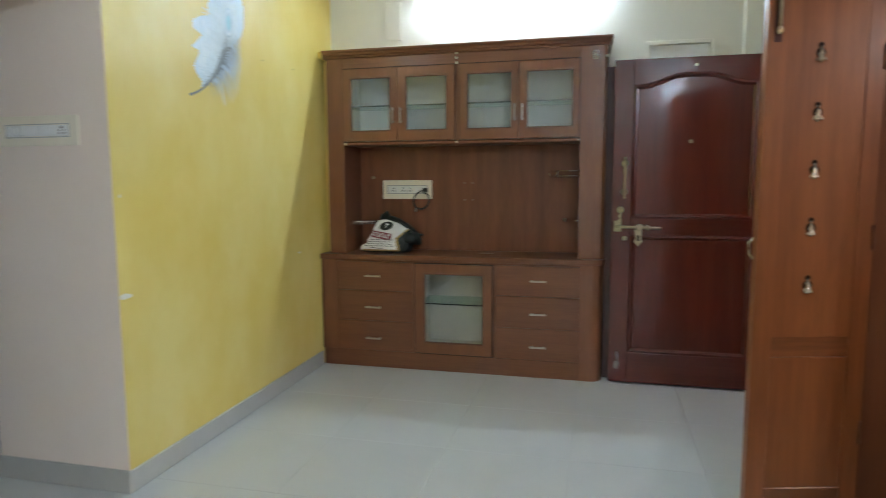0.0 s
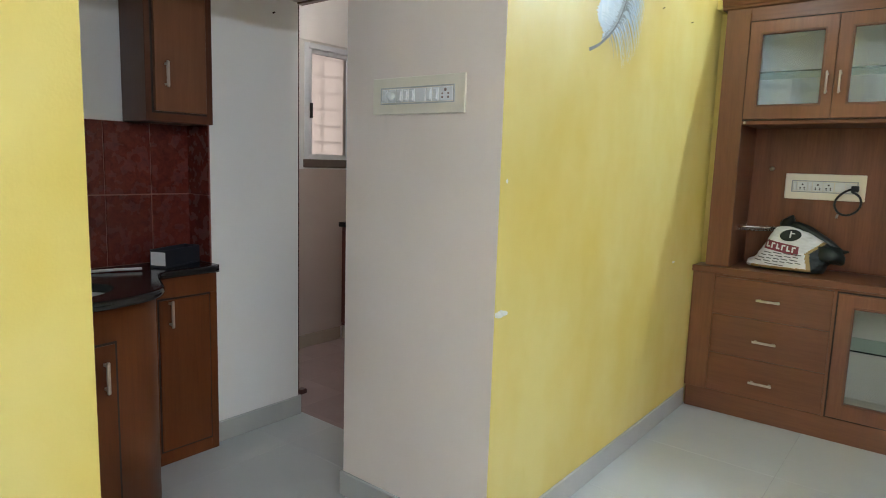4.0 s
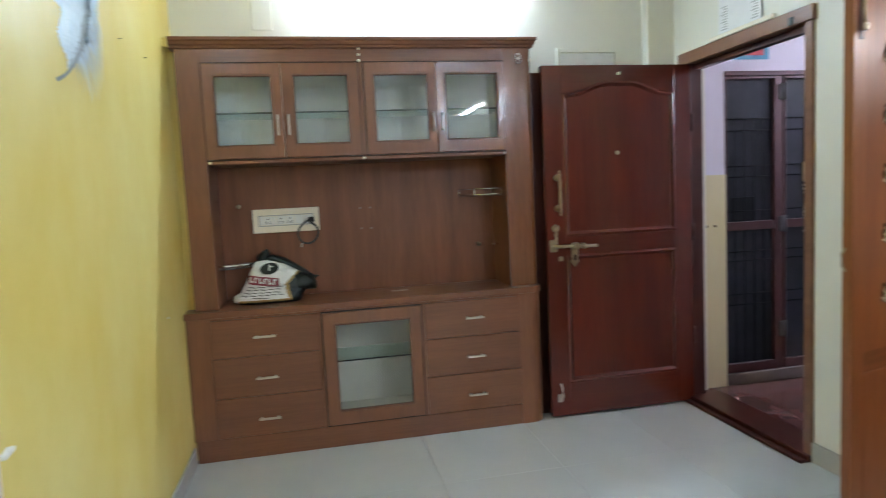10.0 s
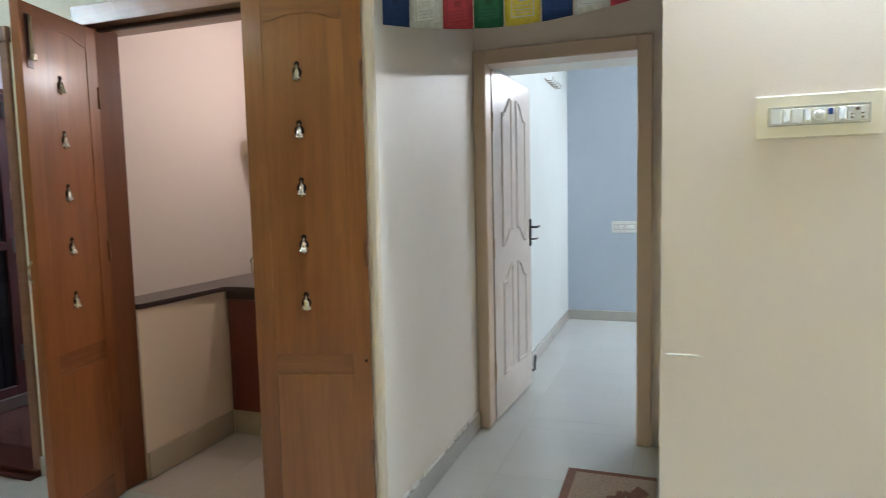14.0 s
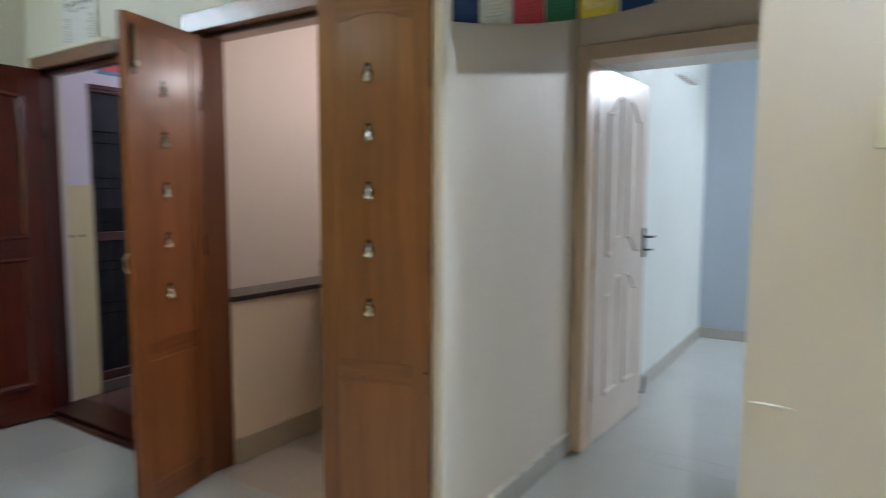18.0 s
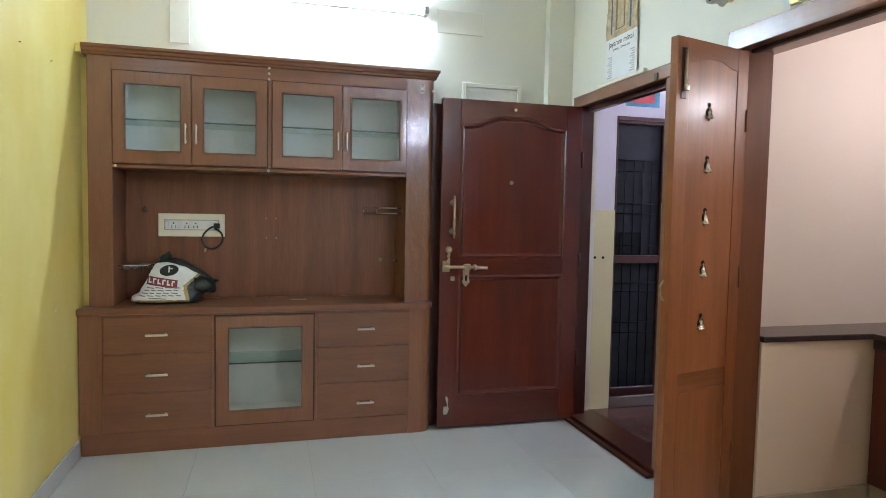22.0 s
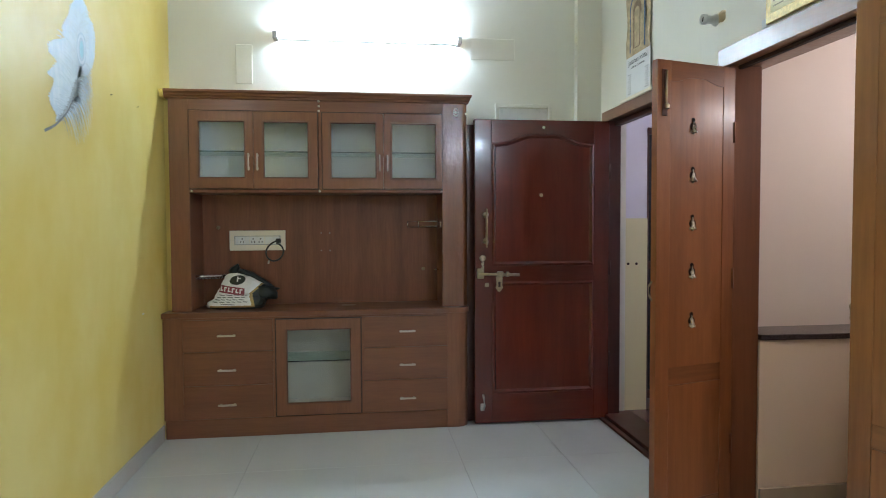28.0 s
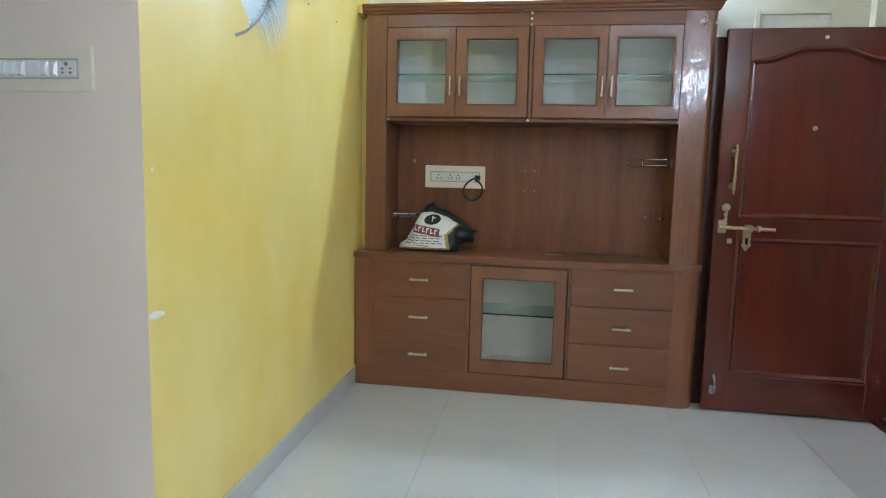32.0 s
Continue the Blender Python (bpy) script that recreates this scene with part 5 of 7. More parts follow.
# inside: slab, cupboard, ledge
pts = [(3.083, -1.657), (3.083, -1.80), (3.0435, -1.80), (3.0435, -1.880), (3.612, -1.903), (3.612, -3.08), (4.198, -3.08), (4.198, -1.657)]
single("granite_slab", prism(bm_new(), pts, "z", 0.8125, 0.838, 0.004), M_SLAB, 3.6, -1.9, 0.8125, "dark polished granite slab along two walls of the prayer room", "slab")
pc = thing("prayer_cupboard", 3.99, -2.49, 0.0, "dark red laminate cupboard under the granite slab", "cupboard")
part("body", box(bm_new(), 3.645, 4.198, -3.075, -1.890, 0.14, 0.811), M_PUJACAB, pc)
part("plinth", box(bm_new(), 3.66, 4.198, -3.075, -1.890, 0.0, 0.14), M_SKIRTB, pc)
for y0, y1 in ((-2.275, -1.900), (-2.66, -2.285), (-3.07, -2.67)):
    d = part("door", box(bm_new(), 3.632, 3.647, y0 + 0.003, y1 - 0.003, 0.15, 0.765, 0.003, 2), M_PUJACAB, pc)
    part("handle", rod(bm_new(), [(3.622, y0 + 0.05, 0.55), (3.612, y0 + 0.05, 0.56), (3.612, y0 + 0.05, 0.64), (3.622, y0 + 0.05, 0.65)], 0.004), M_STEEL, d)
part("edge_strip", box(bm_new(), 3.63, 3.646, -3.075, -1.892, 0.768, 0.811, 0.002), M_GROOVE, pc)
single("wall_ledge", box(bm_new(), 4.11, 4.20, -2.6, -1.74, 1.61, 1.715, 0.004), M_PINK, 4.32, -2.0, 1.61, "small pink plastered ledge on the prayer room wall", "ledge")

# ---------------- on the entrance wall ----------------
def text_mesh(body, size, m, mat, name, parent, label=""):
    cu = bpy.data.curves.new(name, "FONT")
    cu.body, cu.size, cu.extrude, cu.align_x = body, size, 0.0002, "CENTER"
    ob = bpy.data.objects.new(name, cu)
    me = bpy.data.meshes.new_from_object(ob)
    bpy.data.objects.remove(ob)
    me.transform(m)
    me.transform(WM[parent].inverted())
    me.materials.append(mat)
    o = new(name, me)
    o.parent = parent
    WM[o] = WM[parent]
    if label:
        o["label"] = label
    return o


cal = thing("wall_calendar", 2.93, -0.84, 2.16, "wall calendar with a tan religious print above a white date sheet", "calendar")
b = bm_new()
n = 24
for k in range(n):
    z0, z1 = 2.375 + 0.45 * k / n, 2.375 + 0.45 * (k + 1) / n
    e0 = 0.002 * math.sin(k * 1.9) * (k < 20)
    e1 = 0.002 * math.sin((k + 1) * 1.9) * (k < 20)
    b.faces.new([b.verts.new(v) for v in ((2.922 - 0.004 * math.sin(k * 0.4), -0.995 + e0, z0), (2.922 - 0.004 * math.sin(k * 0.4), -0.665 - e0, z0), (2.922 - 0.004 * math.sin((k + 1) * 0.4), -0.665 - e1, z1), (2.922 - 0.004 * math.sin((k + 1) * 0.4), -0.995 + e1, z1))])
bmesh.ops.remove_doubles(b, verts=b.verts, dist=0.0002)
g = bmesh.ops.solidify(b, geom=b.faces[:], thickness=0.002)
part("picture", b, M_CARD, cal, "tan and brown printed picture card")
def arch(cy, half, z0, z1, n=14):
    """A round-headed outline on the picture."""
    r = half
    return [(cy - half, z0), (cy + half, z0)] + [(cy + r * math.cos(math.pi * k / n), z1 - r + r * math.sin(math.pi * k / n)) for k in range(n + 1)]
for nm, half, z0, z1, x, mt, lb in (("printed_border", 0.108, 2.405, 2.765, 2.9140, M_CARDB, "blue printed arch"), ("printed_arch", 0.092, 2.400, 2.745, 2.9132, M_CARD, "tan printed arch"), ("printed_recess", 0.058, 2.42, 2.70, 2.9124, M_CARDD, "brown printed recess"), ("printed_shrine", 0.034, 2.425, 2.665, 2.9116, M_CARD, "tan printed shrine shape")):
    part(nm, prism(bm_new(), arch(-0.832, half, z0, z1), "x", x, x + 0.0007), mt, cal, lb)
for k in range(2):
    part("printed_column", box(bm_new(), 2.9108, 2.9114, -0.895 + 0.115 * k, -0.880 + 0.115 * k, 2.41, 2.62), M_CARD, cal)
part("date_sheet", box(bm_new(), 2.916, 2.920, -1.005, -0.672, 2.140, 2.383), M_PAPER, cal, "white date sheet")
turn = Matrix.Translation((2.9155, -0.838, 0)) @ Matrix(((0, 0, -1, 0), (-1, 0, 0, 0), (0, 1, 0, 0), (0, 0, 0, 1)))
text_mesh("Jayaram mittai", 0.046, turn @ Matrix.Translation((0, 2.335, 0)), M_INK, "heading", cal, "printed words Jayaram mittai")
text_mesh("12 Months   12 Week Stall", 0.017, turn @ Matrix.Translation((0, 2.307, 0)), M_INK, "subheading", cal)
b = bm_new()
for k in range(10):
    for y0 in (-0.985, -0.745):
        box(b, 2.9148, 2.9158, y0, y0 + 0.05 - 0.012 * (k % 3), 2.155 + 0.013 * k, 2.161 + 0.013 * k)
ob = part("date_print", b, M_GREYP, cal, "grey lines of small print")
ob["kind"] = "stuff"
single("calendar_ledge", box(bm_new(), 2.905, 2.93, -1.095, -0.60, 2.117, 2.140, 0.003), M_IVORY, 2.92, -0.85, 2.117, "thin ivory cable channel above the entrance door", "cable channel")
pp = thing("lamp_holder", 2.93, -1.69, 2.31, "empty ivory lamp holder with rough plaster round it", "lamp holder")
part("mouth", lathe(bm_new(), [(0.0155, 0.060), (0.0155, 0.0635)], pose(2.93, -1.67, 2.315, 0, -90, 0)), M_DARK, pp)
part("socket", lathe(bm_new(), [(0.030, 0), (0.028, 0.01), (0.019, 0.02), (0.019, 0.050), (0.024, 0.052), (0.024, 0.074), (0.017, 0.074), (0.016, 0.05)], pose(2.93, -1.67, 2.315, 0, -90, 0)), M_LIGHTGREY, pp)
b = bm_new()
bmesh.ops.create_icosphere(b, subdivisions=3, radius=0.032, matrix=pose(2.930, -1.712, 2.315) @ Matrix.Diagonal((0.16, 1.3, 0.9, 1)))
for v in b.verts:
    v.co += Vector((0, 1, 0)) * 0.012 * noise.noise(v.co * 40) + Vector((0, 0, 1)) * 0.012 * noise.noise(v.co * 33)
part("plaster_patch", b, plain("tan_plaster", (0.58, 0.47, 0.32), 0.8, 0.0, 0.2, 40.0), pp, "rough tan plaster smear")
wpic = thing("certificate", 2.93, -2.27, 2.17, "gold-bordered printed certificate on the wall above the prayer room door", "certificate")
part("frame", box(bm_new(), 2.914, 2.930, -2.47, -2.065, 2.168, 2.55, 0.003), plain("gold_foil_print", (0.60, 0.46, 0.16), 0.3, 0.2, 0.35, 60.0), wpic, "mottled gold border")
part("sheet", box(bm_new(), 2.9125, 2.9145, -2.435, -2.10, 2.205, 2.515), plain("pale_gold_print", (0.80, 0.75, 0.48), 0.22, 0.0, 0.08, 9.0), wpic, "pale yellow glossy sheet")
b = bm_new()
for k, (y0, y1) in enumerate(((-2.40, -2.14), (-2.36, -2.16), (-2.38, -2.12), (-2.30, -2.13), (-2.35, -2.12))):
    box(b, 2.9115, 2.9122, y0, y1, 2.48 - 0.026 * k, 2.487 - 0.026 * k)
for k in range(4):
    box(b, 2.9115, 2.9122, -2.18, -2.115, 2.225 + 0.022 * k, 2.231 + 0.022 * k)
    if k < 2:
        box(b, 2.9115, 2.9122, -2.41, -2.34, 2.235 + 0.022 * k, 2.241 + 0.022 * k)
part("printed_lines", b, plain("olive_print", (0.34, 0.30, 0.15), 0.4, 0.0, 0.4, 30.0), wpic, "olive lines of small print")
single("tape_strip", box(bm_new(), 2.9285, 2.9298, -2.055, -2.02, 2.165, 2.20), M_ICE, 2.93, -2.04, 2.165, "strip of pale tape on the wall", "tape")

# ---------------- on the back wall ----------------
BW = -0.15
for nm, x0, x1, z0, z1 in (("wall_cover", 0.425, 0.534, 2.290, 2.548), ("wall_cover", 2.008, 2.318, 2.492, 2.640)):
    t = thing(nm, (x0 + x1) / 2, BW, z0, "flat painted junction box cover flush on the wall", "cover", "junction covers")
    part("plate", box(bm_new(), x0, x1, BW - 0.006, BW, z0, z1, 0.003), M_BACK, t)
db = thing("meter_box", 2.384, BW, 2.03, "cream framed meter box set in the wall behind the open door", "meter box")
part("frame", bm_frame(2.180, 2.585, 1.85, 2.190, 2.206, 2.560, 1.876, 2.164, BW - 0.012, BW, 0.002), M_BACK, db)
part("lid", box(bm_new(), 2.210, 2.556, BW - 0.004, BW + 0.002, 1.88, 2.160, 0.001), M_WHITEP, db)
single("lamp_switch_knob", lathe(bm_new(), [(0.014, 0), (0.014, 0.02), (0.02, 0.03), (0.012, 0.05), (0.004, 0.055)], pose(1.508, BW, 2.487, 90)), M_WHITEP, 1.508, BW, 2.487, "small white starter knob under the tube light", "knob")

# ---------------- switchboards ----------------
def switchboard(origin, rz, w, h, modules, label, depth=0.009, matp=None):
    """An ivory plate with a row of switches; local x along the wall, local -y out of it."""
    x, y, z = origin
    t = thing("switchboard", x, y, z, label, "switchboard", "wall switchboards", rz)
    L = dict(local=True)
    part("cover_plate", box(bm_new(), -w / 2, w / 2, -depth, 0, 0, h, 0.0025, 2), matp or M_IVORY, t, **L)
    iw, z0, z1 = w * 0.80, h * 0.27, h * 0.73
    part("inner_frame", bm_frame(-iw / 2, iw / 2, z0, z1, -iw / 2 + 0.004, iw / 2 - 0.004, z0 + 0.004, z1 - 0.004, -depth - 0.003, -depth, 0), M_LIGHTGREY, t, **L)
    total = sum(q[1] for q in modules)
    a = -iw / 2 + 0.006
    span = iw - 0.012
    for kind, wt in modules:
        mw = span * wt / total
        c = a + mw / 2
        zc = (z0 + z1) / 2
        hh = (z1 - z0) / 2 - 0.006
        m = part("module", box(bm_new(), a + 0.001, a + mw - 0.001, -depth - 0.004, -depth + 0.001, zc - hh, zc + hh, 0.002), M_WHITEP, t, **L)
        if kind == "switch":
            q = box(bm_new(), c - mw * 0.36, c + mw * 0.36, -depth - 0.010, -depth - 0.003, zc - hh * 0.82, zc + hh * 0.82, 0.003)
            for v in q.verts:
                if v.co.z > zc and v.co.y < -depth - 0.006:
                    v.co.y += 0.004
            part("rocker", q, M_WHITEP, m, **L)
        elif kind == "socket":
            q = bm_new()
            for dx, dz, r in ((0, 0.55, 0.0055), (-0.012, 0.0, 0.0035), (0.012, 0.0, 0.0035), (-0.012, -0.5, 0.004), (0.012, -0.5, 0.004)):
                lathe(q, [(r, 0), (r, 0.001)], pose(c + dx, -depth - 0.004, zc + dz * hh, 90), 8)
            part("pin_holes", q, M_BEADG, m, **L)
        elif kind == "dial":
            part("regulator_knob", lathe(bm_new(), [(min(hh, mw / 2) * 0.8, 0), (min(hh, mw / 2) * 0.7, 0.012), (min(hh, mw / 2) * 0.3, 0.014)], pose(c, -depth - 0.004, zc, 90), 16), M_WHITEP, m, **L)
        elif kind == "indicator":
            part("indicator", box(bm_new(), c - mw * 0.3, c + mw * 0.3, -depth - 0.006, -depth - 0.003, zc, zc + hh * 0.8, 0.001), plain("dark_blue_indicator", (0.02, 0.05, 0.16), 0.25), m, "dark blue indicator lamp", **L)
        a += mw


switchboard((-0.338, -2.36, 1.466), 0, 0.400, 0.122, [("switch", 0.8), ("dial", 1.1), ("switch", 0.9), ("switch", 0.8), ("switch", 0.8), ("blank", 1.4), ("switch", 0.8), ("switch", 0.8), ("socket", 1.7)], "ivory switchboard with a fan regulator and socket on the pier")
switchboard((2.84, -4.558, 1.448), -90, 0.310, 0.118, [("blank", 0.9), ("switch", 0.6), ("blank", 0.9), ("switch", 0.6), ("dial", 1.1), ("indicator", 0.6), ("blank", 0.25), ("switch", 0.6), ("socket", 1.5)], "ivory switchboard with white rocker switches on the cream wall")
switchboard((0.03, -3.850, 1.449), 90, 0.174, 0.109, [("socket", 1), ("switch", 1)], "ivory switchboard with one socket and one switch on the yellow wall")
switchboard((7.3, -3.76, 0.89), -90, 0.25, 0.115, [("socket", 1), ("socket", 1), ("switch", 1)], "white socket board on the blue bedroom wall", 0.012, M_WHITEP)

# ---------------- chips and marks in the plaster ----------------
def chip(loc, size, normal, seed, label):
    b = bm_new()
    bmesh.ops.create_icosphere(b, subdivisions=2, radius=1.0)
    sx, sz = size
    for v in b.verts:
        k = 1 + 0.45 * noise.noise(v.co * 1.7 + Vector((seed, 0, 0)))
        v.co = Vector((v.co.x * sx * k, v.co.y * 0.0035, v.co.z * sz * k))
    b.transform(pose(0, 0, 0, 0, 0, {"x": 90, "y": 0}[normal]))
    ob = new("plaster_chip", mesh_of("plaster_chip", b, M_PUTTY))
    ob.matrix_basis = pose(*loc)
    tagged(ob, label, "chip", "plaster chips")
chip((0.0, -2.325, 0.842), (0.036, 0.012), "x", 1, "white plaster chip at the corner of the yellow wall")
chip((0.0, -0.746, 0.845), (0.018, 0.006), "x", 2, "small white plaster chip in the yellow wall")
chip((0.0, -2.322, 1.26), (0.005, 0.007), "x", 4, "small pale chip in the yellow wall")
chip((2.84, -4.215, 0.806), (0.055, 0.004), "x", 6, "pale scratch in the cream wall")
for i, (y, z) in enumerate(((-0.763, 2.014), (-1.144, 2.005))):
    single("wall_nail", rod(bm_new(), [(0.0, y, z), (0.009, y - 0.002, z + 0.002)], 0.0018, 6), M_DARK, 0.0, y, z, "small dark nail in the yellow wall", "nail", "wall nails")
single("wall_nail", rod(bm_new(), [(-1.445, -2.12, 1.965), (-1.432, -2.12, 1.967)], 0.0035, 6), M_DARK, -1.445, -2.12, 1.965, "small dark nail in the off-white wall", "nail", "wall nails")
# ragged filler along the top of the corridor skirting
b = bm_new()
x = 2.93
while x < 4.08:
    w = random.uniform(0.02, 0.07)
    box(b, x, x + w, -3.190, -3.179, 0.098, 0.104 + random.uniform(0.002, 0.014), 0.002)
    x += w * random.uniform(0.9, 1.9)
ob = single("filler_line", b, M_PUTTY, 3.5, -3.185, 0.098, "ragged white filler along the top of the skirting", "filler")
ob["kind"] = "stuff"

# ---------------- the painted feather ----------------
fe = thing("feather_painting", 0.002, -1.6, 1.73, "white and pale blue feather painted on the yellow wall", "wall painting")
M_FW, nt, b = material("feather_white")
n1 = node(nt, "ShaderNodeTexNoise", Scale=1.0, Detail=4.0, Roughness=0.6)
nt.links.new(coords(nt, (1, 34, 13)), n1.inputs["Vector"])
streaks = ramp(nt, n1.outputs[0], [(0.40, (0.70, 0.80, 0.84)), (0.58, (0.84, 0.90, 0.91))])
sep = nt.nodes.new("ShaderNodeSeparateXYZ")
nt.links.new(coords(nt, (1, 1, 1)), sep.inputs[0])
mr = nt.nodes.new("ShaderNodeMapRange")
mr.inputs["From Min"].default_value, mr.inputs["From Max"].default_value, mr.inputs["To Max"].default_value = 0.05, 0.62, 0.75
nt.links.new(sep.outputs[2], mr.inputs[0])
nt.links.new(mixed(nt, mr.outputs[0], streaks, (0.66, 0.80, 0.89)), b.inputs["Base Color"])
b.inputs["Roughness"].default_value = 0.5
M_FB = plain("feather_pale_blue", (0.70, 0.80, 0.83), 0.5, 0.0, 0.15, 22.0)
M_FC = plain("feather_cyan", (0.42, 0.72, 0.78), 0.5, 0.0, 0.15, 40.0)
M_FR = plain("feather_rim_blue", (0.56, 0.69, 0.76), 0.5, 0.0, 0.12, 30.0)
M_FG = plain("feather_grey", (0.22, 0.23, 0.22), 0.5, 0.0, 0.3, 40.0)
M_FS = plain("feather_shade_grey", (0.40, 0.45, 0.45), 0.5, 0.0, 0.3, 40.0)


def spine(u):
    """The quill line, from the tip of the quill to the top of the feather, as y, z."""
    p = [(-1.832, 1.726), (-1.735, 1.766), (-1.620, 1.845), (-1.540, 1.955), (-1.495, 2.085), (-1.472, 2.225), (-1.462, 2.372)]
    s = u * (len(p) - 1)
    i = min(int(s), len(p) - 2)
    f = s - i
    q = [p[max(0, i - 1)], p[i], p[i + 1], p[min(len(p) - 1, i + 2)]]
    return tuple(0.5 * ((2 * q[1][k]) + (q[2][k] - q[0][k]) * f + (2 * q[0][k] - 5 * q[1][k] + 4 * q[2][k] - q[3][k]) * f * f + (3 * q[1][k] - q[0][k] - 3 * q[2][k] + q[3][k]) * f ** 3) for k in (0, 1))


def barb(b, u, side, length, width, x, droop, rise, blunt=4):
    """One soft barb: a curved tapering blade that starts on the spine."""
    y0, z0 = spine(u)
    last = None
    n = 9
    for k in range(n + 1):
        f = k / n
        y = y0 + side * length * f
        z = z0 + rise * length * math.sin(f * 1.4) - droop * length * f * f
        w = width * (1 - f ** blunt) + 0.0010
        pair = (b.verts.new((x, y, z - w)), b.verts.new((x, y, z + w)))
        if last:
            b.faces.new((last[0], pair[0], pair[1], last[1]))
        last = pair


random.seed(5)
groups = {"white": bm_new(), "blue": bm_new(), "grey": bm_new()}
MID = [(1.726, -1.834), (1.777, -1.732), (1.864, -1.621), (1.962, -1.546), (2.042, -1.515), (2.13, -1.495), (2.385, -1.465)]
LEFT = [(1.775, -1.740), (1.805, -1.728), (1.839, -1.776), (1.872, -1.792), (1.928, -1.750), (1.948, -1.744), (1.962, -1.802), (1.984, -1.768), (2.030, -1.714), (2.050, -1.782), (2.085, -1.784), (2.112, -1.735), (2.141, -1.646), (2.189, -1.660), (2.257, -1.598), (2.30, -1.578), (2.385, -1.49)]
RIGHT = [(1.775, -1.730), (1.90, -1.565), (1.98, -1.500), (2.04, -1.42), (2.09, -1.352), (2.15, -1.322), (2.25, -1.314), (2.297, -1.338), (2.312, -1.385), (2.350, -1.396), (2.385, -1.455)]


# the solid part: a sheet between the two edges, frayed along the barbs
b = groups["white"]
last = None
for k in range(241):
    z = 1.776 + 0.607 * k / 240
    ragl = 0.009 * ((k * 0.17) % 1.0) + 0.004 * math.sin(k * 1.3)
    ragr = 0.010 * ((-k * 0.13) % 1.0) + 0.004 * math.sin(k * 1.1)
    yl, ym, yr = table(LEFT, z) + ragl, table(MID, z), table(RIGHT, z) - ragr
    yr = max(yr, ym + 0.004)
    row = []
    for y in (yl, yl * 0.6 + ym * 0.4, ym * 0.8 + yl * 0.2, ym, ym * 0.7 + yr * 0.3, ym * 0.4 + yr * 0.6, yr):
        row.append(b.verts.new((0.0022, y, z)))
    if last:
        for i in range(6):
            b.faces.new((last[i], last[i + 1], row[i + 1], row[i]))
    last = row
for k in range(70):
    u = 0.24 + 0.66 * k / 69
    reach = max(0.02, (spine(u)[0] - table(LEFT, spine(u)[1] + 0.03)) * random.uniform(0.35, 0.8))
    barb(groups["blue"], u, -1, reach, 0.0022, 0.0028 + 0.00003 * (k % 7), 0.10, 0.55 if u > 0.45 else 0.30, 2)
    if u > 0.5:
        barb(groups["blue"], u, 1, random.uniform(0.05, 0.11), 0.0018, 0.0028 + 0.00003 * (k % 5), 0.25, 0.75, 2)
for k in range(46):
    f = k / 45
    u = 0.225 + 0.40 * f
    reach = 0.135 + 0.055 * math.sin(math.pi * min(1, f * 1.2)) + 0.02 * random.random()
    droop = 1.45 - 0.80 * f
    barb(groups["blue"], u, 1, reach * random.uniform(0.75, 0.95), 0.0050, 0.00245, droop, 0.85, 2)
    barb(groups["white"], u + 0.003, 1, reach, 0.0036, 0.0030, droop, 0.85, 2)
for k in range(46):
    u = 0.20 + 0.34 * k / 45
    barb(groups["grey"], u, 1, 0.05 + 0.09 * random.random(), 0.0013, 0.0033, 1.45 - 1.6 * (u - 0.2), 0.85, 2)
    barb(groups["grey"], u, -1, 0.015 + 0.02 * random.random(), 0.0014, 0.0033, 0.1, 0.4)
for g, mt, nm in (("white", M_FW, "white_plume"), ("blue", M_FB, "pale_blue_plume"), ("grey", M_FS, "grey_shading")):
    ob = part(nm, groups[g], mt, fe)
    ob["kind"] = "stuff"
b = bm_new()
last = None
for k in range(41):
    u = k / 40 * 0.72
    y, z = spine(u)
    w = 0.0045 * (1 - u / 0.72) + 0.001
    pair = (b.verts.new((0.0040, y + w * 0.6, z - w)), b.verts.new((0.0040, y - w * 0.6, z + w)))
    if last:
        b.faces.new((last[0], pair[0], pair[1], last[1]))
    last = pair
part("quill", b, M_FG, fe, "dark grey painted quill")
for nm, r, x, mt in (("eye_rim", (0.050, 0.098), 0.0041, M_FR), ("eye_ring", (0.042, 0.086), 0.0044, M_FW), ("eye_patch", (0.031, 0.068), 0.0047, M_FR), ("eye_centre", (0.019, 0.048), 0.0051, M_FC)):
    b = bm_new()
    b.faces.new([b.verts.new((x, -1.476 + r[0] * math.cos(a), 2.140 + 0.78 * r[1] * math.sin(a) + 0.2 * r[0] * math.cos(a))) for a in [2 * math.pi * k / 28 for k in range(28)]])
    part(nm, b, mt, fe)

# ---------------- wash area ----------------
YC = -3.17      # middle of the basin


def counter_front(y, inset_by=0.0):
    """How far the counter comes forward at y: straight wings and a rounded belly for the basin."""
    d = abs(y - YC)
    k = 1 / (1 + math.exp((d - 0.365) / 0.03))
    belly = 0.385 * math.sqrt(max(0.0, 1 - (min(d, 0.44) / 0.56) ** 2))
    return -1.385 + belly * k - inset_by


ys = [-2.452 - 0.012 * i for i in range(0, 122)]
rim = [(counter_front(y), y) for y in ys]
SINK = (-1.225, YC - 0.045, 0.160, 0.240)
wv = thing("vanity_unit", -1.40, YC, 0, "orange-brown laminate washbasin unit with a bowed front", "vanity unit")
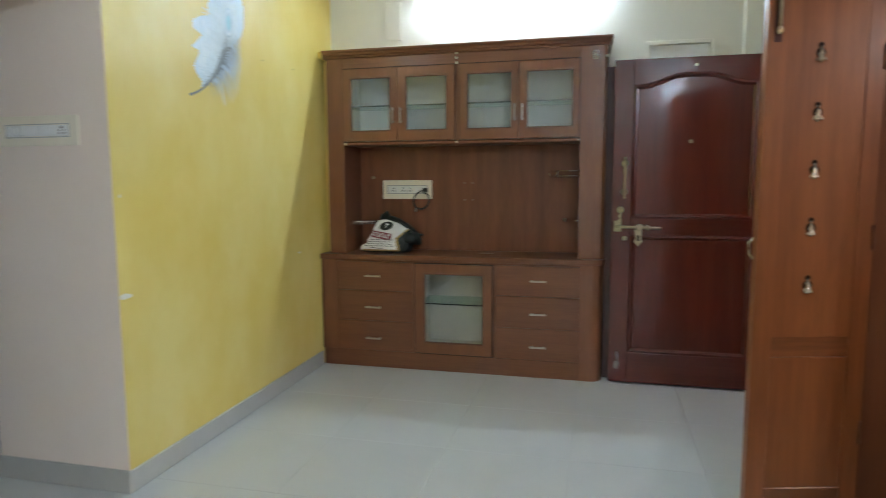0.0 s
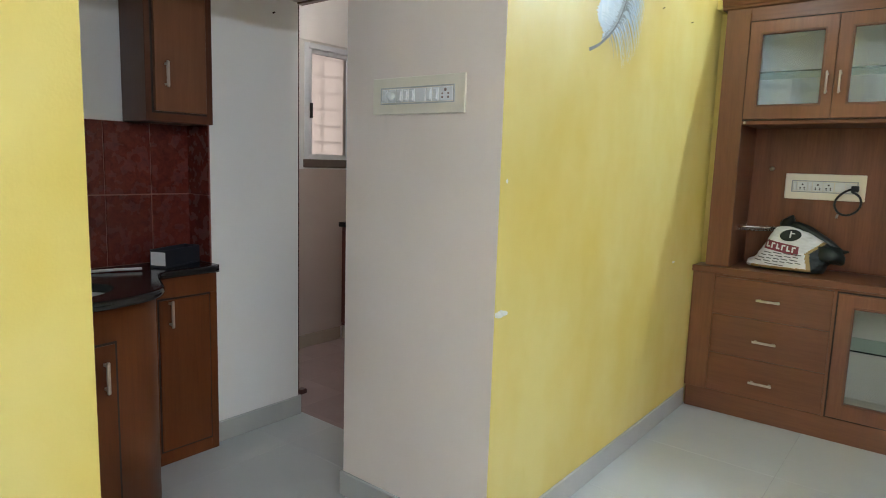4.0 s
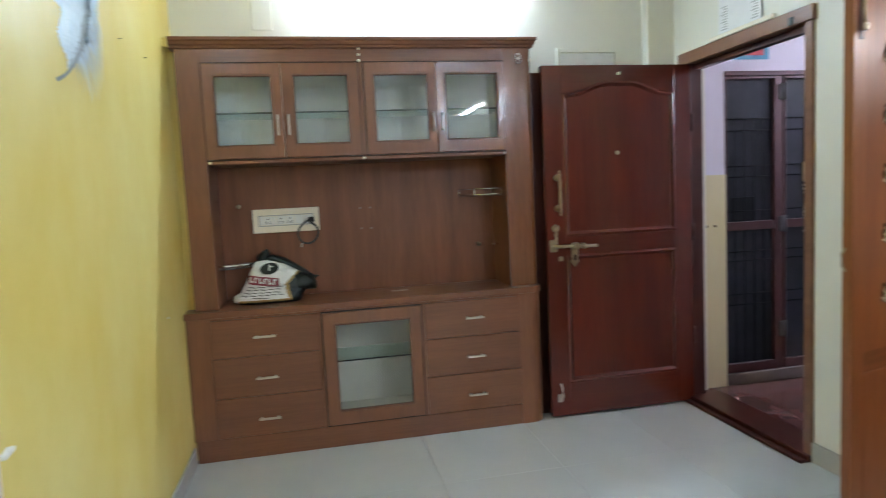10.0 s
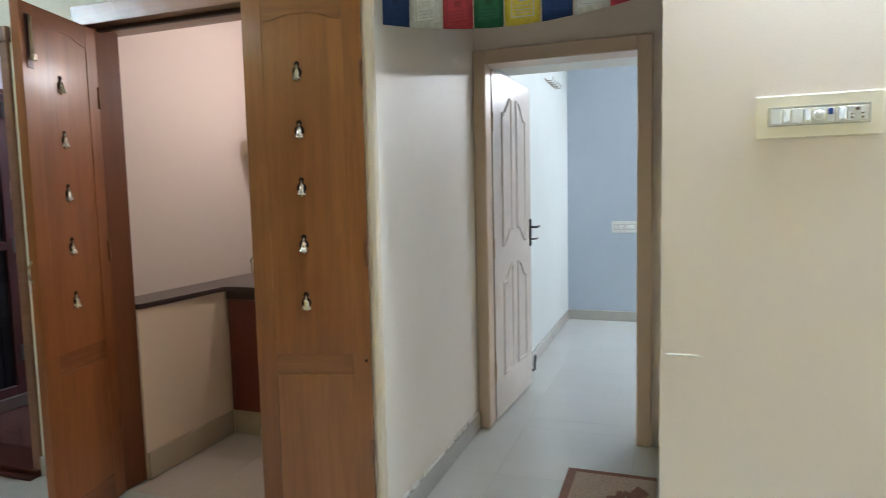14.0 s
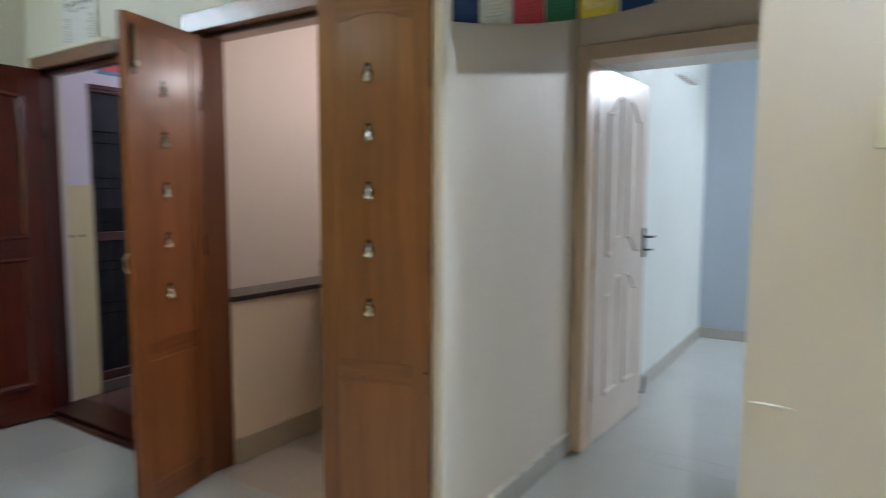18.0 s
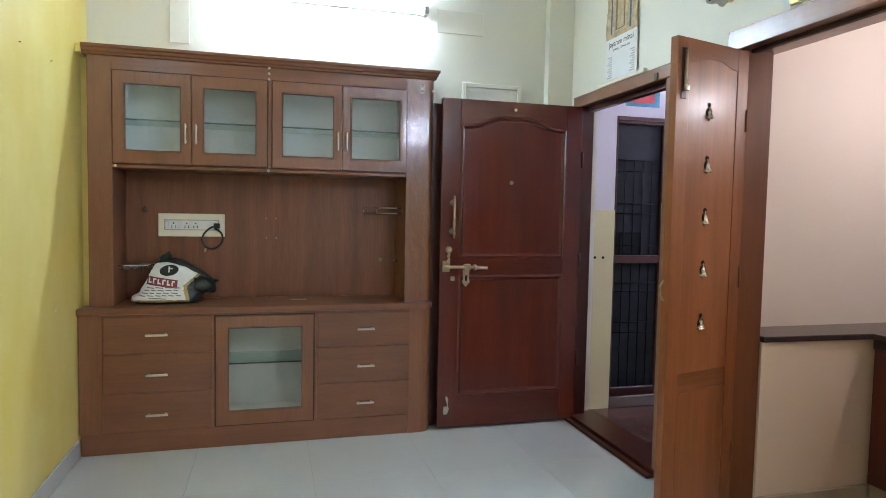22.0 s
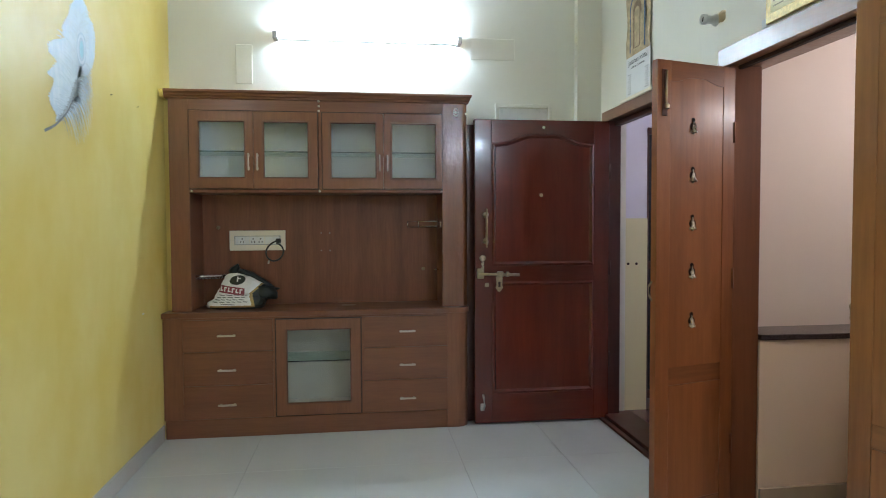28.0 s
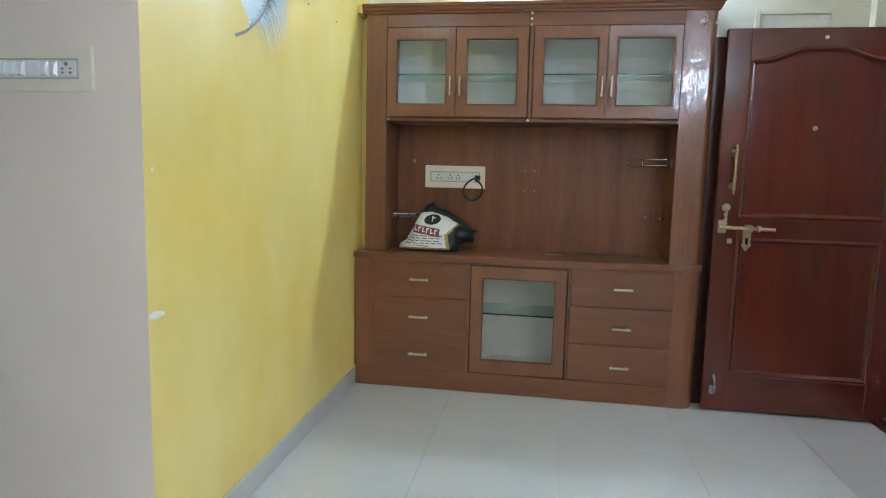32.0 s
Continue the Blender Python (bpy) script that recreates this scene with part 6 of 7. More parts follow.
# top: a plate with an oval hole for the basin
b = bm_new()
outer = [(-1.618, ys[0])] + rim + [(-1.618, ys[-1])]
hole = [(SINK[0] + SINK[2] * math.cos(a), SINK[1] + SINK[3] * math.sin(a)) for a in [2 * math.pi * k / 40 for k in range(40)]]
for z in (0.808, 0.840):
    eo = [b.verts.new((x, y, z)) for x, y in outer]
    eh = [b.verts.new((x, y, z)) for x, y in hole]
    edges = [b.edges.new((eo[i], eo[(i + 1) % len(eo)])) for i in range(len(eo))] + [b.edges.new((eh[i], eh[(i + 1) % 40])) for i in range(40)]
    bmesh.ops.triangle_fill(b, use_beauty=True, edges=edges)
    if z < 0.82:
        low = (eo, eh)
for lo, hi in ((low[0], eo), (low[1], eh)):
    for i in range(len(lo)):
        b.faces.new((lo[i], lo[(i + 1) % len(lo)], hi[(i + 1) % len(lo)], hi[i]))
bmesh.ops.recalc_face_normals(b, faces=b.faces)
part("countertop", b, M_GRANITE, wv, "polished black granite top")
rd = bm_new()
rod(rd, [(x + 0.004, y, 0.824) for x, y in rim[1:-1:2]], 0.017, 8)
part("counter_nosing", rd, M_GRANITE, wv, "rounded black granite edge")
b = bm_new()
prev = None
for k in range(9):
    f = k / 8
    s = math.cos(f * math.pi / 2) ** 0.55 if k < 8 else 0.12
    ring = [b.verts.new((SINK[0] + (SINK[2] + 0.004) * s * math.cos(a), SINK[1] + (SINK[3] + 0.004) * s * math.sin(a), 0.822 - 0.13 * math.sin(f * math.pi / 2))) for a in [2 * math.pi * j / 32 for j in range(32)]]
    if prev:
        for j in range(32):
            b.faces.new((prev[j], prev[(j + 1) % 32], ring[(j + 1) % 32], ring[j]))
    prev = ring
b.faces.new(prev)
for f in b.faces:
    f.smooth = True
bmesh.ops.recalc_face_normals(b, faces=b.faces)
bs = part("basin", b, M_CERAM, wv, "white ceramic oval basin")
part("drain", lathe(bm_new(), [(0.02, 0), (0.02, 0.004), (0.012, 0.005)], pose(SINK[0], SINK[1], 0.690)), M_CHROME, bs)
# bowed front under the basin, and the straight wing
fr_pts = [(counter_front(y, 0.032), y) for y in ys if -3.60 < y < -2.795]
b = bm_new()
lo = [b.verts.new((x, y, 0.0)) for x, y in fr_pts]
hi = [b.verts.new((x, y, 0.808)) for x, y in fr_pts]
for i in range(len(lo) - 1):
    f = b.faces.new((lo[i], lo[i + 1], hi[i + 1], hi[i]))
    f.smooth = True
bmesh.ops.recalc_face_normals(b, faces=b.faces)
bmesh.ops.solidify(b, geom=b.faces[:], thickness=0.018)
part("bowed_front", b, M_WASH, wv)
part("wing_body", box(bm_new(), -1.615, -1.412, -2.80, -2.452, 0.0, 0.808), M_WASH, wv)
part("wing_rail", box(bm_new(), -1.412, -1.404, -2.80, -2.453, 0.720, 0.806, 0.002), M_WASH, wv)
part("wing_stile", box(bm_new(), -1.412, -1.404, -2.485, -2.453, 0.0, 0.720, 0.002), M_WASH, wv)
part("wing_stile", box(bm_new(), -1.412, -1.404, -2.80, -2.722, 0.0, 0.720, 0.002), M_WASH, wv)
part("wing_plinth", box(bm_new(), -1.412, -1.404, -2.722, -2.485, 0.0, 0.055, 0.002), M_WASH, wv)
part("shadow_gap", box(bm_new(), -1.411, -1.407, -2.722, -2.485, 0.055, 0.720), M_GROOVE, wv)
wd = part("wing_door", box(bm_new(), -1.409, -1.401, -2.714, -2.490, 0.062, 0.712, 0.003, 2), M_WASH, wv)
def steel_pull(parent, x, y, z, l):
    q = box(bm_new(), x, x + 0.010, y - 0.006, y + 0.006, z - l / 2, z + l / 2, 0.003)
    for s in (-1, 1):
        box(q, x - 0.024, x + 0.002, y - 0.004, y + 0.004, z + s * (l / 2 - 0.014) - 0.004, z + s * (l / 2 - 0.014) + 0.004)
    part("handle", q, M_STEEL, parent, "brushed steel bar handle")
steel_pull(wd, -1.378, -2.672, 0.655, 0.115)
# door in the belly, a little proud of the bowed face
def bowed_patch(y0, y1, z0, z1, off, n=12):
    b = bm_new()
    a = [b.verts.new((counter_front(y0 + (y1 - y0) * i / n, 0.032) + off, y0 + (y1 - y0) * i / n, z0)) for i in range(n + 1)]
    c = [b.verts.new((v.co.x, v.co.y, z1)) for v in a]
    for i in range(n):
        b.faces.new((a[i], a[i + 1], c[i + 1], c[i]))
    bmesh.ops.recalc_face_normals(b, faces=b.faces)
    bmesh.ops.solidify(b, geom=b.faces[:], thickness=0.004)
    return b
part("shadow_gap", bowed_patch(-3.43, -3.045, 0.065, 0.690, 0.0015), M_GROOVE, wv)
bd = part("belly_door", bowed_patch(-3.422, -3.053, 0.073, 0.682, 0.005), M_WASH, wv)
steel_pull(bd, counter_front(-3.092, 0.032) + 0.030, -3.092, 0.580, 0.11)
vt = part("vent_grille", bowed_patch(-3.325, -3.215, 0.445, 0.555, 0.009, 4), M_IVORY, bd, "ivory ventilation grille")
for k in range(7):
    part("slot", bowed_patch(-3.311, -3.232, 0.460 + 0.0125 * k, 0.4665 + 0.0125 * k, 0.0105, 3), M_DARK, vt)
# upper cupboard
uc = thing("wall_cupboard", -1.51, -2.64, 1.44, "dark brown laminate wall cupboard in the corner over the basin", "cupboard")
part("body", box(bm_new(), -1.615, -1.412, -2.738, -2.452, 1.437, 2.065, 0.002), M_UPPER, uc)
part("shadow_gap", box(bm_new(), -1.4125, -1.410, -2.716, -2.482, 1.470, 2.05), M_GROOVE, uc)
ud = part("door", box(bm_new(), -1.412, -1.394, -2.708, -2.490, 1.478, 2.045, 0.0015, 1), wood("brown_cupboard_door", (0.13, 0.048, 0.022), (0.20, 0.08, 0.036), 0.3, "z", 1.0, 0.3), uc)
part("handle", box(bm_new(), -1.376, -1.366, -2.672, -2.660, 1.570, 1.672, 0.003), M_STEEL, ud, "brushed steel bar handle")
for z in (1.582, 1.660):
    part("handle_foot", box(bm_new(), -1.396, -1.374, -2.670, -2.662, z - 0.004, z + 0.004), M_STEEL, ud)
# loft hatch in the soffit
lh = thing("loft_hatch", -0.60, -3.0, 2.07, "dark brown wooden loft hatch in the low soffit", "hatch")
part("panel", prism(bm_new(), [(-0.985, -2.482), (-0.972, -3.45), (-0.20, -3.45), (-0.20, -3.11)], "z", 2.052, 2.0695, 0.003), M_HATCH, lh)
# things on the counter
bx = thing("cardboard_box", -1.508, -2.583, 0.84, "dark navy open-topped cardboard box with a white label", "box", "", 114)
M_NAVY = plain("navy_card", (0.010, 0.014, 0.022), 0.45, 0.0, 0.3, 30.0)
LB = dict(local=True)
part("base", box(bm_new(), -0.11, 0.11, -0.040, 0.040, 0.001, 0.006), M_NAVY, bx, **LB)
for q in ((-0.11, -0.106, -0.040, 0.040), (0.106, 0.11, -0.040, 0.040), (-0.106, 0.106, -0.040, -0.036), (-0.106, 0.106, 0.036, 0.040)):
    part("side", box(bm_new(), *q, 0.006, 0.075, 0.0008), M_NAVY, bx, **LB)
part("label", box(bm_new(), -0.1115, -0.11, -0.036, 0.034, 0.010, 0.066), M_PAPER, bx, "white printed label", **LB)
tb = thing("toothbrush", -1.475, -2.845, 0.84, "white toothbrush lying on the granite", "toothbrush")
part("stem", rod(bm_new(), [(-1.505, -2.925, 0.848), (-1.475, -2.845, 0.850), (-1.437, -2.763, 0.850)], 0.0055), M_WHITEP, tb)
part("head", box(bm_new(), -1.517, -1.502, -2.955, -2.922, 0.842, 0.850, 0.003), M_GREYP, tb)
part("bristles", box(bm_new(), -1.516, -1.503, -2.953, -2.928, 0.850, 0.860, 0.001), M_WHITEP, tb)
sd = thing("soap_dish", -1.51, -3.01, 0.84, "small green glass soap dish", "soap dish")
part("bowl", lathe(bm_new(), [(0.030, 0.001), (0.036, 0.006), (0.052, 0.028), (0.040, 0.036), (0.036, 0.036), (0.046, 0.026), (0.030, 0.010), (0.006, 0.008)], pose(-1.51, -3.01, 0.84), 20), plain("green_glazed", (0.10, 0.20, 0.13), 0.2, 0.0, 0.3, 20.0), sd)
q = bm_new()
for k in range(9):
    a = k * 0.9
    bmesh.ops.create_icosphere(q, subdivisions=1, radius=0.013, matrix=pose(-1.50 + 0.022 * math.cos(a), -3.03 + 0.022 * math.sin(a), 0.868 + 0.006 * (k % 3), 20 * k, 30 * k, 0))
part("scrubber", q, plain("dark_scrubber", (0.02, 0.03, 0.02), 0.8), sd, "dark scouring pad")
tp = thing("basin_tap", -1.53, -3.15, 0.84, "chrome basin tap on the granite top", "tap")
part("body", lathe(bm_new(), [(0.026, 0), (0.024, 0.01), (0.016, 0.02), (0.015, 0.09), (0.019, 0.10), (0.012, 0.115)], pose(-1.53, -3.15, 0.84)), M_CHROME, tp)
part("spout", rod(bm_new(), [(-1.53, -3.15, 0.905), (-1.48, -3.15, 0.925), (-1.43, -3.15, 0.915), (-1.405, -3.15, 0.885)], 0.011, 10), M_CHROME, tp)
part("lever", rod(bm_new(), [(-1.53, -3.11, 0.965), (-1.53, -3.19, 0.965)], 0.008, 8), M_CHROME, tp)
# stubs of the old frame at the passage corner
for z0, z1 in ((2.034, 2.069), (0.105, 0.13)):
    single("frame_stub", box(bm_new(), -1.460, -1.420, -1.977, -1.937, z0, z1, 0.004), M_DARKFRAME, -1.42, -1.96, z0, "dark wood stub fixed to the wall corner", "wood stub", "frame stubs")

single("corner_strip", box(bm_new(), -1.4515, -1.4445, -1.9765, -1.970, 0.131, 2.033, 0.001), M_DARKFRAME, -1.448, -1.973, 0.131, "thin dark wooden strip fixed along the wall corner", "wood strip")

# ---------------- kitchen ----------------
kw = thing("window_kitchen", -2.41, (WY0 + WY1) / 2, WZ0, "sliding kitchen window with frosted panes behind iron bars", "window")
kw["kind"] = "structure"
def frame_x(x0, x1, y0, y1, z0, z1, w, bev=0.002):
    b = bm_new()
    box(b, x0, x1, y0, y0 + w, z0, z1, bev)
    box(b, x0, x1, y1 - w, y1, z0, z1, bev)
    box(b, x0, x1, y0 + w, y1 - w, z0, z0 + w, bev)
    box(b, x0, x1, y0 + w, y1 - w, z1 - w, z1, bev)
    return b
part("outer_frame", frame_x(-2.40, -2.345, WY0, WY1, WZ0 + 0.055, WZ1, 0.035), M_ALU, kw, "white aluminium frame")
part("bottom_rail", box(bm_new(), -2.40, -2.335, WY0 - 0.01, WY1 + 0.01, WZ0, WZ0 + 0.055, 0.003), M_BRONZE, kw, "dark bottom rail")
mid = (WY0 + WY1) / 2
for y0, y1, x in ((WY0 + 0.035, mid + 0.02, -2.372), (mid - 0.02, WY1 - 0.035, -2.392)):
    s = part("sash", frame_x(x, x + 0.018, y0, y1, WZ0 + 0.055, WZ1 - 0.035, 0.032), M_ALU if y0 < -1.0 else M_BRONZE, kw)
    if y0 < -1.0:
        part("meeting_stile", box(bm_new(), x + 0.0185, x + 0.026, y1 - 0.030, y1 + 0.012, WZ0 + 0.058, 1.90, 0.002), M_BRONZE, kw, "dark meeting stile")
    p = part("pane", box(bm_new(), x + 0.006, x + 0.010, y0 + 0.03, y1 - 0.03, WZ0 + 0.085, WZ1 - 0.065), M_FROST, s, "frosted pane")
    p.visible_shadow = False
part("sash_lock", box(bm_new(), -2.353, -2.337, WY0 + 0.045, WY0 + 0.065, 1.58, 1.68, 0.003), M_BLACK, kw, "black sash lock")
for k in range(7):
    z = WZ0 + 0.06 + 0.115 * k
    part("bar", rod(bm_new(), [(-2.44, WY0, z), (-2.44, WY1, z)], 0.004, 6), M_BARS, kw)
for k in range(5):
    y = WY0 + 0.08 + 0.155 * k
    part("upright_bar", rod(bm_new(), [(-2.446, y, WZ0), (-2.446, y, WZ1)], 0.004, 6), M_BARS, kw)
structure("backdrop_facade", box(bm_new(), -5.7, -5.5, -7.0, 5.0, -3.0, 6.0), paint("orange_facade_paint", (0.58, 0.47, 0.40), (0.50, 0.40, 0.34), 0.7), "plain orange-beige wall of the next house", "facade")
kc = thing("kitchen_base_unit", -1.5, -0.57, 0, "dark red-brown kitchen base unit with a black top", "kitchen unit")
part("body", box(bm_new(), -2.345, -0.69, -0.87, -0.255, 0.10, 0.83), M_PUJACAB, kc)
part("plinth", box(bm_new(), -2.345, -0.69, -0.865, -0.26, 0.0, 0.10), M_SKIRTB, kc)
part("worktop", box(bm_new(), -2.348, -0.685, -0.905, -0.252, 0.83, 0.865, 0.006), M_GRANITE, kc, "black granite worktop")
for k in range(3):
    x0 = -2.33 + 0.545 * k
    d = part("door", box(bm_new(), x0, x0 + 0.53, -0.886, -0.871, 0.12, 0.80, 0.003), M_PUJACAB, kc)
    part("handle", box(bm_new(), x0 + 0.455, x0 + 0.467, -0.912, -0.902, 0.585, 0.695, 0.003), M_STEEL, d)
    if k == 0:
        vg = part("vent_grille", box(bm_new(), x0 + 0.175, x0 + 0.33, -0.892, -0.886, 0.565, 0.665, 0.002), M_LIGHTGREY, d, "grey ventilation grille")
        for q in range(3):
            part("slot", box(bm_new(), x0 + 0.190 + 0.045 * q, x0 + 0.222 + 0.045 * q, -0.8945, -0.8915, 0.580, 0.650), M_DARK, vg)
ku = thing("kitchen_wall_cupboard", -2.05, -0.41, 1.57, "red-brown kitchen wall cupboard beside the window", "cupboard")
part("body", box(bm_new(), -2.345, -1.75, -0.565, -0.255, 1.57, 2.10, 0.003), M_PUJACAB, ku)
for k in range(2):
    d = part("door", box(bm_new(), -2.338 + 0.295 * k, -2.053 + 0.295 * k, -0.582, -0.566, 1.58, 2.09, 0.003), M_PUJACAB, ku)
    part("handle", box(bm_new(), -2.085 + 0.06 * k, -2.073 + 0.06 * k, -0.61, -0.60, 1.62, 1.72, 0.003), M_STEEL, d)
du = thing("exhaust_duct", -2.20, -0.41, 2.10, "crumpled silver foil exhaust duct over the kitchen wall cupboard", "duct")
way = [(-2.33, -0.40, 2.40), (-2.30, -0.41, 2.37), (-2.25, -0.42, 2.30), (-2.19, -0.42, 2.20), (-2.13, -0.42, 2.12), (-2.12, -0.42, 2.102)]
fine_way = [Vector(p).lerp(Vector(q), k / 14) for p, q in zip(way, way[1:]) for k in range(14)]
part("hose", taper(bm_new(), fine_way, [0.060 + (0.006 if k % 2 else -0.003) for k in range(len(fine_way))], 20, 0.10), plain("silver_foil", (0.55, 0.55, 0.56), 0.28, 1.0, 0.2, 30.0), du)
part("cuff", taper(bm_new(), [(-2.345, -0.40, 2.41), (-2.325, -0.402, 2.395)], [0.075, 0.072], 20), M_BLACK, du, "black cuff")
structure("wall_kitchen_lower", box(bm_new(), -2.349, -2.343, -1.945, -0.256, 0.091, 1.238), M_KTILE, "pinkish brown lower wall under the kitchen window", "wall")
structure("wall_kitchen_upper", box(bm_new(), -2.3495, -2.342, -1.945, -0.256, 2.085, 2.745), M_WHITE, "white painted band above the kitchen window", "wall")

# ---------------- corridor and bedroom ----------------
bf = thing("door_frame_bedroom", 4.17, -3.63, 0, "beige painted wooden bedroom door frame", "door frame")
bf["kind"] = "structure"
part("jamb", box(bm_new(), 4.098, 4.212, -3.250, -3.182, 0.006, 2.065, 0.006), M_BEDFRAME, bf)
part("jamb", box(bm_new(), 4.095, 4.262, -4.095, -4.022, 0.0, 2.065, 0.006), M_BEDFRAME, bf)
part("head", box(bm_new(), 4.098, 4.262, -4.022, -3.250, 1.990, 2.065, 0.004), M_BEDFRAME, bf)
bdoor = thing("bedroom_door", 4.218, -3.238, 0, "cream moulded-panel bedroom door standing open into the room", "door", "", -3.3)
L = dict(local=True)
W = 0.775
part("leaf", box(bm_new(), 0, W, -0.018, 0.018, 0.012, 1.985, 0.003, 2), M_BEDDOOR, bdoor, **L)


def raised(parent, x0, x1, low0, low1, top0, top1):
    """A moulded panel: a rounded ridge whose head and foot sweep from one height to another."""
    n = 14
    wave = [0.5 - 0.5 * math.cos(math.pi * min(1, max(0, (i / n - 0.12) / 0.76))) for i in range(n + 1)]
    xs = [x0 + (x1 - x0) * i / n for i in range(n + 1)]
    pts = [(xs[i], low0 + (low1 - low0) * wave[i]) for i in range(n, -1, -1)] + [(xs[i], top0 + (top1 - top0) * wave[i]) for i in range(n + 1)]
    b = bm_new()
    rings = []
    for d, y in ((0.0, -0.0178), (0.003, -0.0225), (0.007, -0.0262), (0.012, -0.0275), (0.017, -0.0262), (0.021, -0.0225), (0.025, -0.0150), (0.031, -0.0150), (0.037, -0.0185)):
        rings.append([b.verts.new((x, y, z)) for x, z in inset(pts, d)])
    for va, vc in zip(rings, rings[1:]):
        for k in range(len(va)):
            f = b.faces.new((va[k], va[(k + 1) % len(va)], vc[(k + 1) % len(va)], vc[k]))
            f.smooth = True
    b.faces.new(rings[-1])
    bmesh.ops.recalc_face_normals(b, faces=b.faces)
    part("panel_moulding", b, M_BEDDOOR, parent, **L)


raised(bdoor, 0.150, 0.355, 1.000, 1.090, 1.770, 1.872)
raised(bdoor, 0.440, 0.650, 1.090, 1.000, 1.872, 1.770)
raised(bdoor, 0.150, 0.355, 0.235, 0.240, 0.795, 0.890)
raised(bdoor, 0.440, 0.650, 0.240, 0.235, 0.890, 0.795)
pl = part("handle_plate", box(bm_new(), W - 0.040, W - 0.002, -0.026, -0.018, 0.955, 1.135, 0.003), M_BLACK, bdoor, "dark lever handle plate", **L)
part("lever", rod(bm_new(), [(W - 0.020, -0.026, 1.08), (W - 0.020, -0.06, 1.08), (W - 0.005, -0.066, 1.08), (W + 0.045, -0.064, 1.083)], 0.008), M_IRON, pl, **L)
part("key_knob", rod(bm_new(), [(W - 0.020, -0.026, 1.0), (W + 0.012, -0.052, 1.0), (W + 0.04, -0.054, 1.003)], 0.006), M_IRON, pl, **L)
part("stopper", rod(bm_new(), [(W - 0.008, -0.02, 0.098), (W + 0.005, -0.034, 0.105), (W + 0.008, -0.036, 0.16), (W + 0.022, -0.036, 0.19), (W + 0.032, -0.036, 0.193)], 0.008), M_IRON, bdoor, "dark door stopper", **L)
for z in (0.3, 1.0, 1.7):
    part("hinge", rod(bm_new(), [(-0.002, -0.018, z - 0.05), (-0.002, -0.018, z + 0.05)], 0.006), M_BEDFRAME, bdoor, **L)
cl = thing("clothes_hook", 6.35, -3.2, 2.23, "small metal hook rail on the bedroom wall", "hook rail")
part("rail", box(bm_new(), 6.10, 6.60, -3.206, -3.2, 2.225, 2.25, 0.002), M_STEEL, cl)
for k in range(5):
    part("hook", rod(bm_new(), [(6.14 + 0.105 * k, -3.206, 2.235), (6.14 + 0.105 * k, -3.25, 2.225), (6.14 + 0.105 * k, -3.262, 2.255)], 0.0045), M_STEEL, cl)
# floor mat
fm = thing("door_mat", 3.40, -3.94, 0, "beige and brown patterned door mat on the corridor floor", "mat")
b = box(bm_new(), 3.02, 3.73, -4.132, -3.735, 0.001, 0.009, 0.003)
M_MATB = plain("brown_mat_border", (0.25, 0.13, 0.105), 0.9, 0.0, 0.35, 90.0)
M_MATC = plain("beige_mat_pile", (0.46, 0.36, 0.29), 0.95, 0.0, 0.3, 120.0)
part("border", b, M_MATB, fm)
part("field", box(bm_new(), 3.06, 3.69, -4.130, -3.775, 0.009, 0.011, 0.001), M_MATC, fm)
b = bm_new()
random.seed(9)
for k in range(16):
    cx, cy = random.uniform(3.14, 3.60), random.uniform(-4.08, -3.83)
    r = random.uniform(0.022, 0.05)
    m = 9
    fan = [b.verts.new((cx + r * (1 + 0.45 * math.sin(a * 3 + k)) * math.cos(a), cy + 0.7 * r * (1 + 0.4 * math.cos(a * 2 + k)) * math.sin(a), 0.0114 + 0.00005 * k)) for a in [2 * math.pi * j / m for j in range(m)]]
    b.faces.new(fan)
ob = part("woven_pattern", b, M_MATB, fm, "brown woven leaves")
ob["kind"] = "stuff"
# prayer flags
FLAGS = ("blue", "white", "red", "green", "yellow")
FM = {"blue": (0.015, 0.045, 0.15), "white": (0.68, 0.67, 0.64), "red": (0.45, 0.05, 0.07), "green": (0.02, 0.13, 0.06), "yellow": (0.70, 0.55, 0.06)}
FD = {k: plain(k + "_print", tuple(0.6 * x for x in v), 0.85) for k, v in FM.items()}
FM = {k: plain(k + "_cotton", v, 0.85, 0.0, 0.2, 60.0) for k, v in FM.items()}
def sag(y):
    u = (y + 3.69) / 0.47
    return 1.852 + 0.055 * u * u
fs = thing("prayer_flag_string", 2.90, -3.69, 2.0, "string of small coloured prayer flags hung across the corridor", "flags")
part("cord", rod(bm_new(), [(2.875, -3.19 - 0.096 * k, sag(-3.19 - 0.096 * k) + 0.155) for k in range(11)], 0.0025, 6), M_IVORY, fs)
y = -3.229
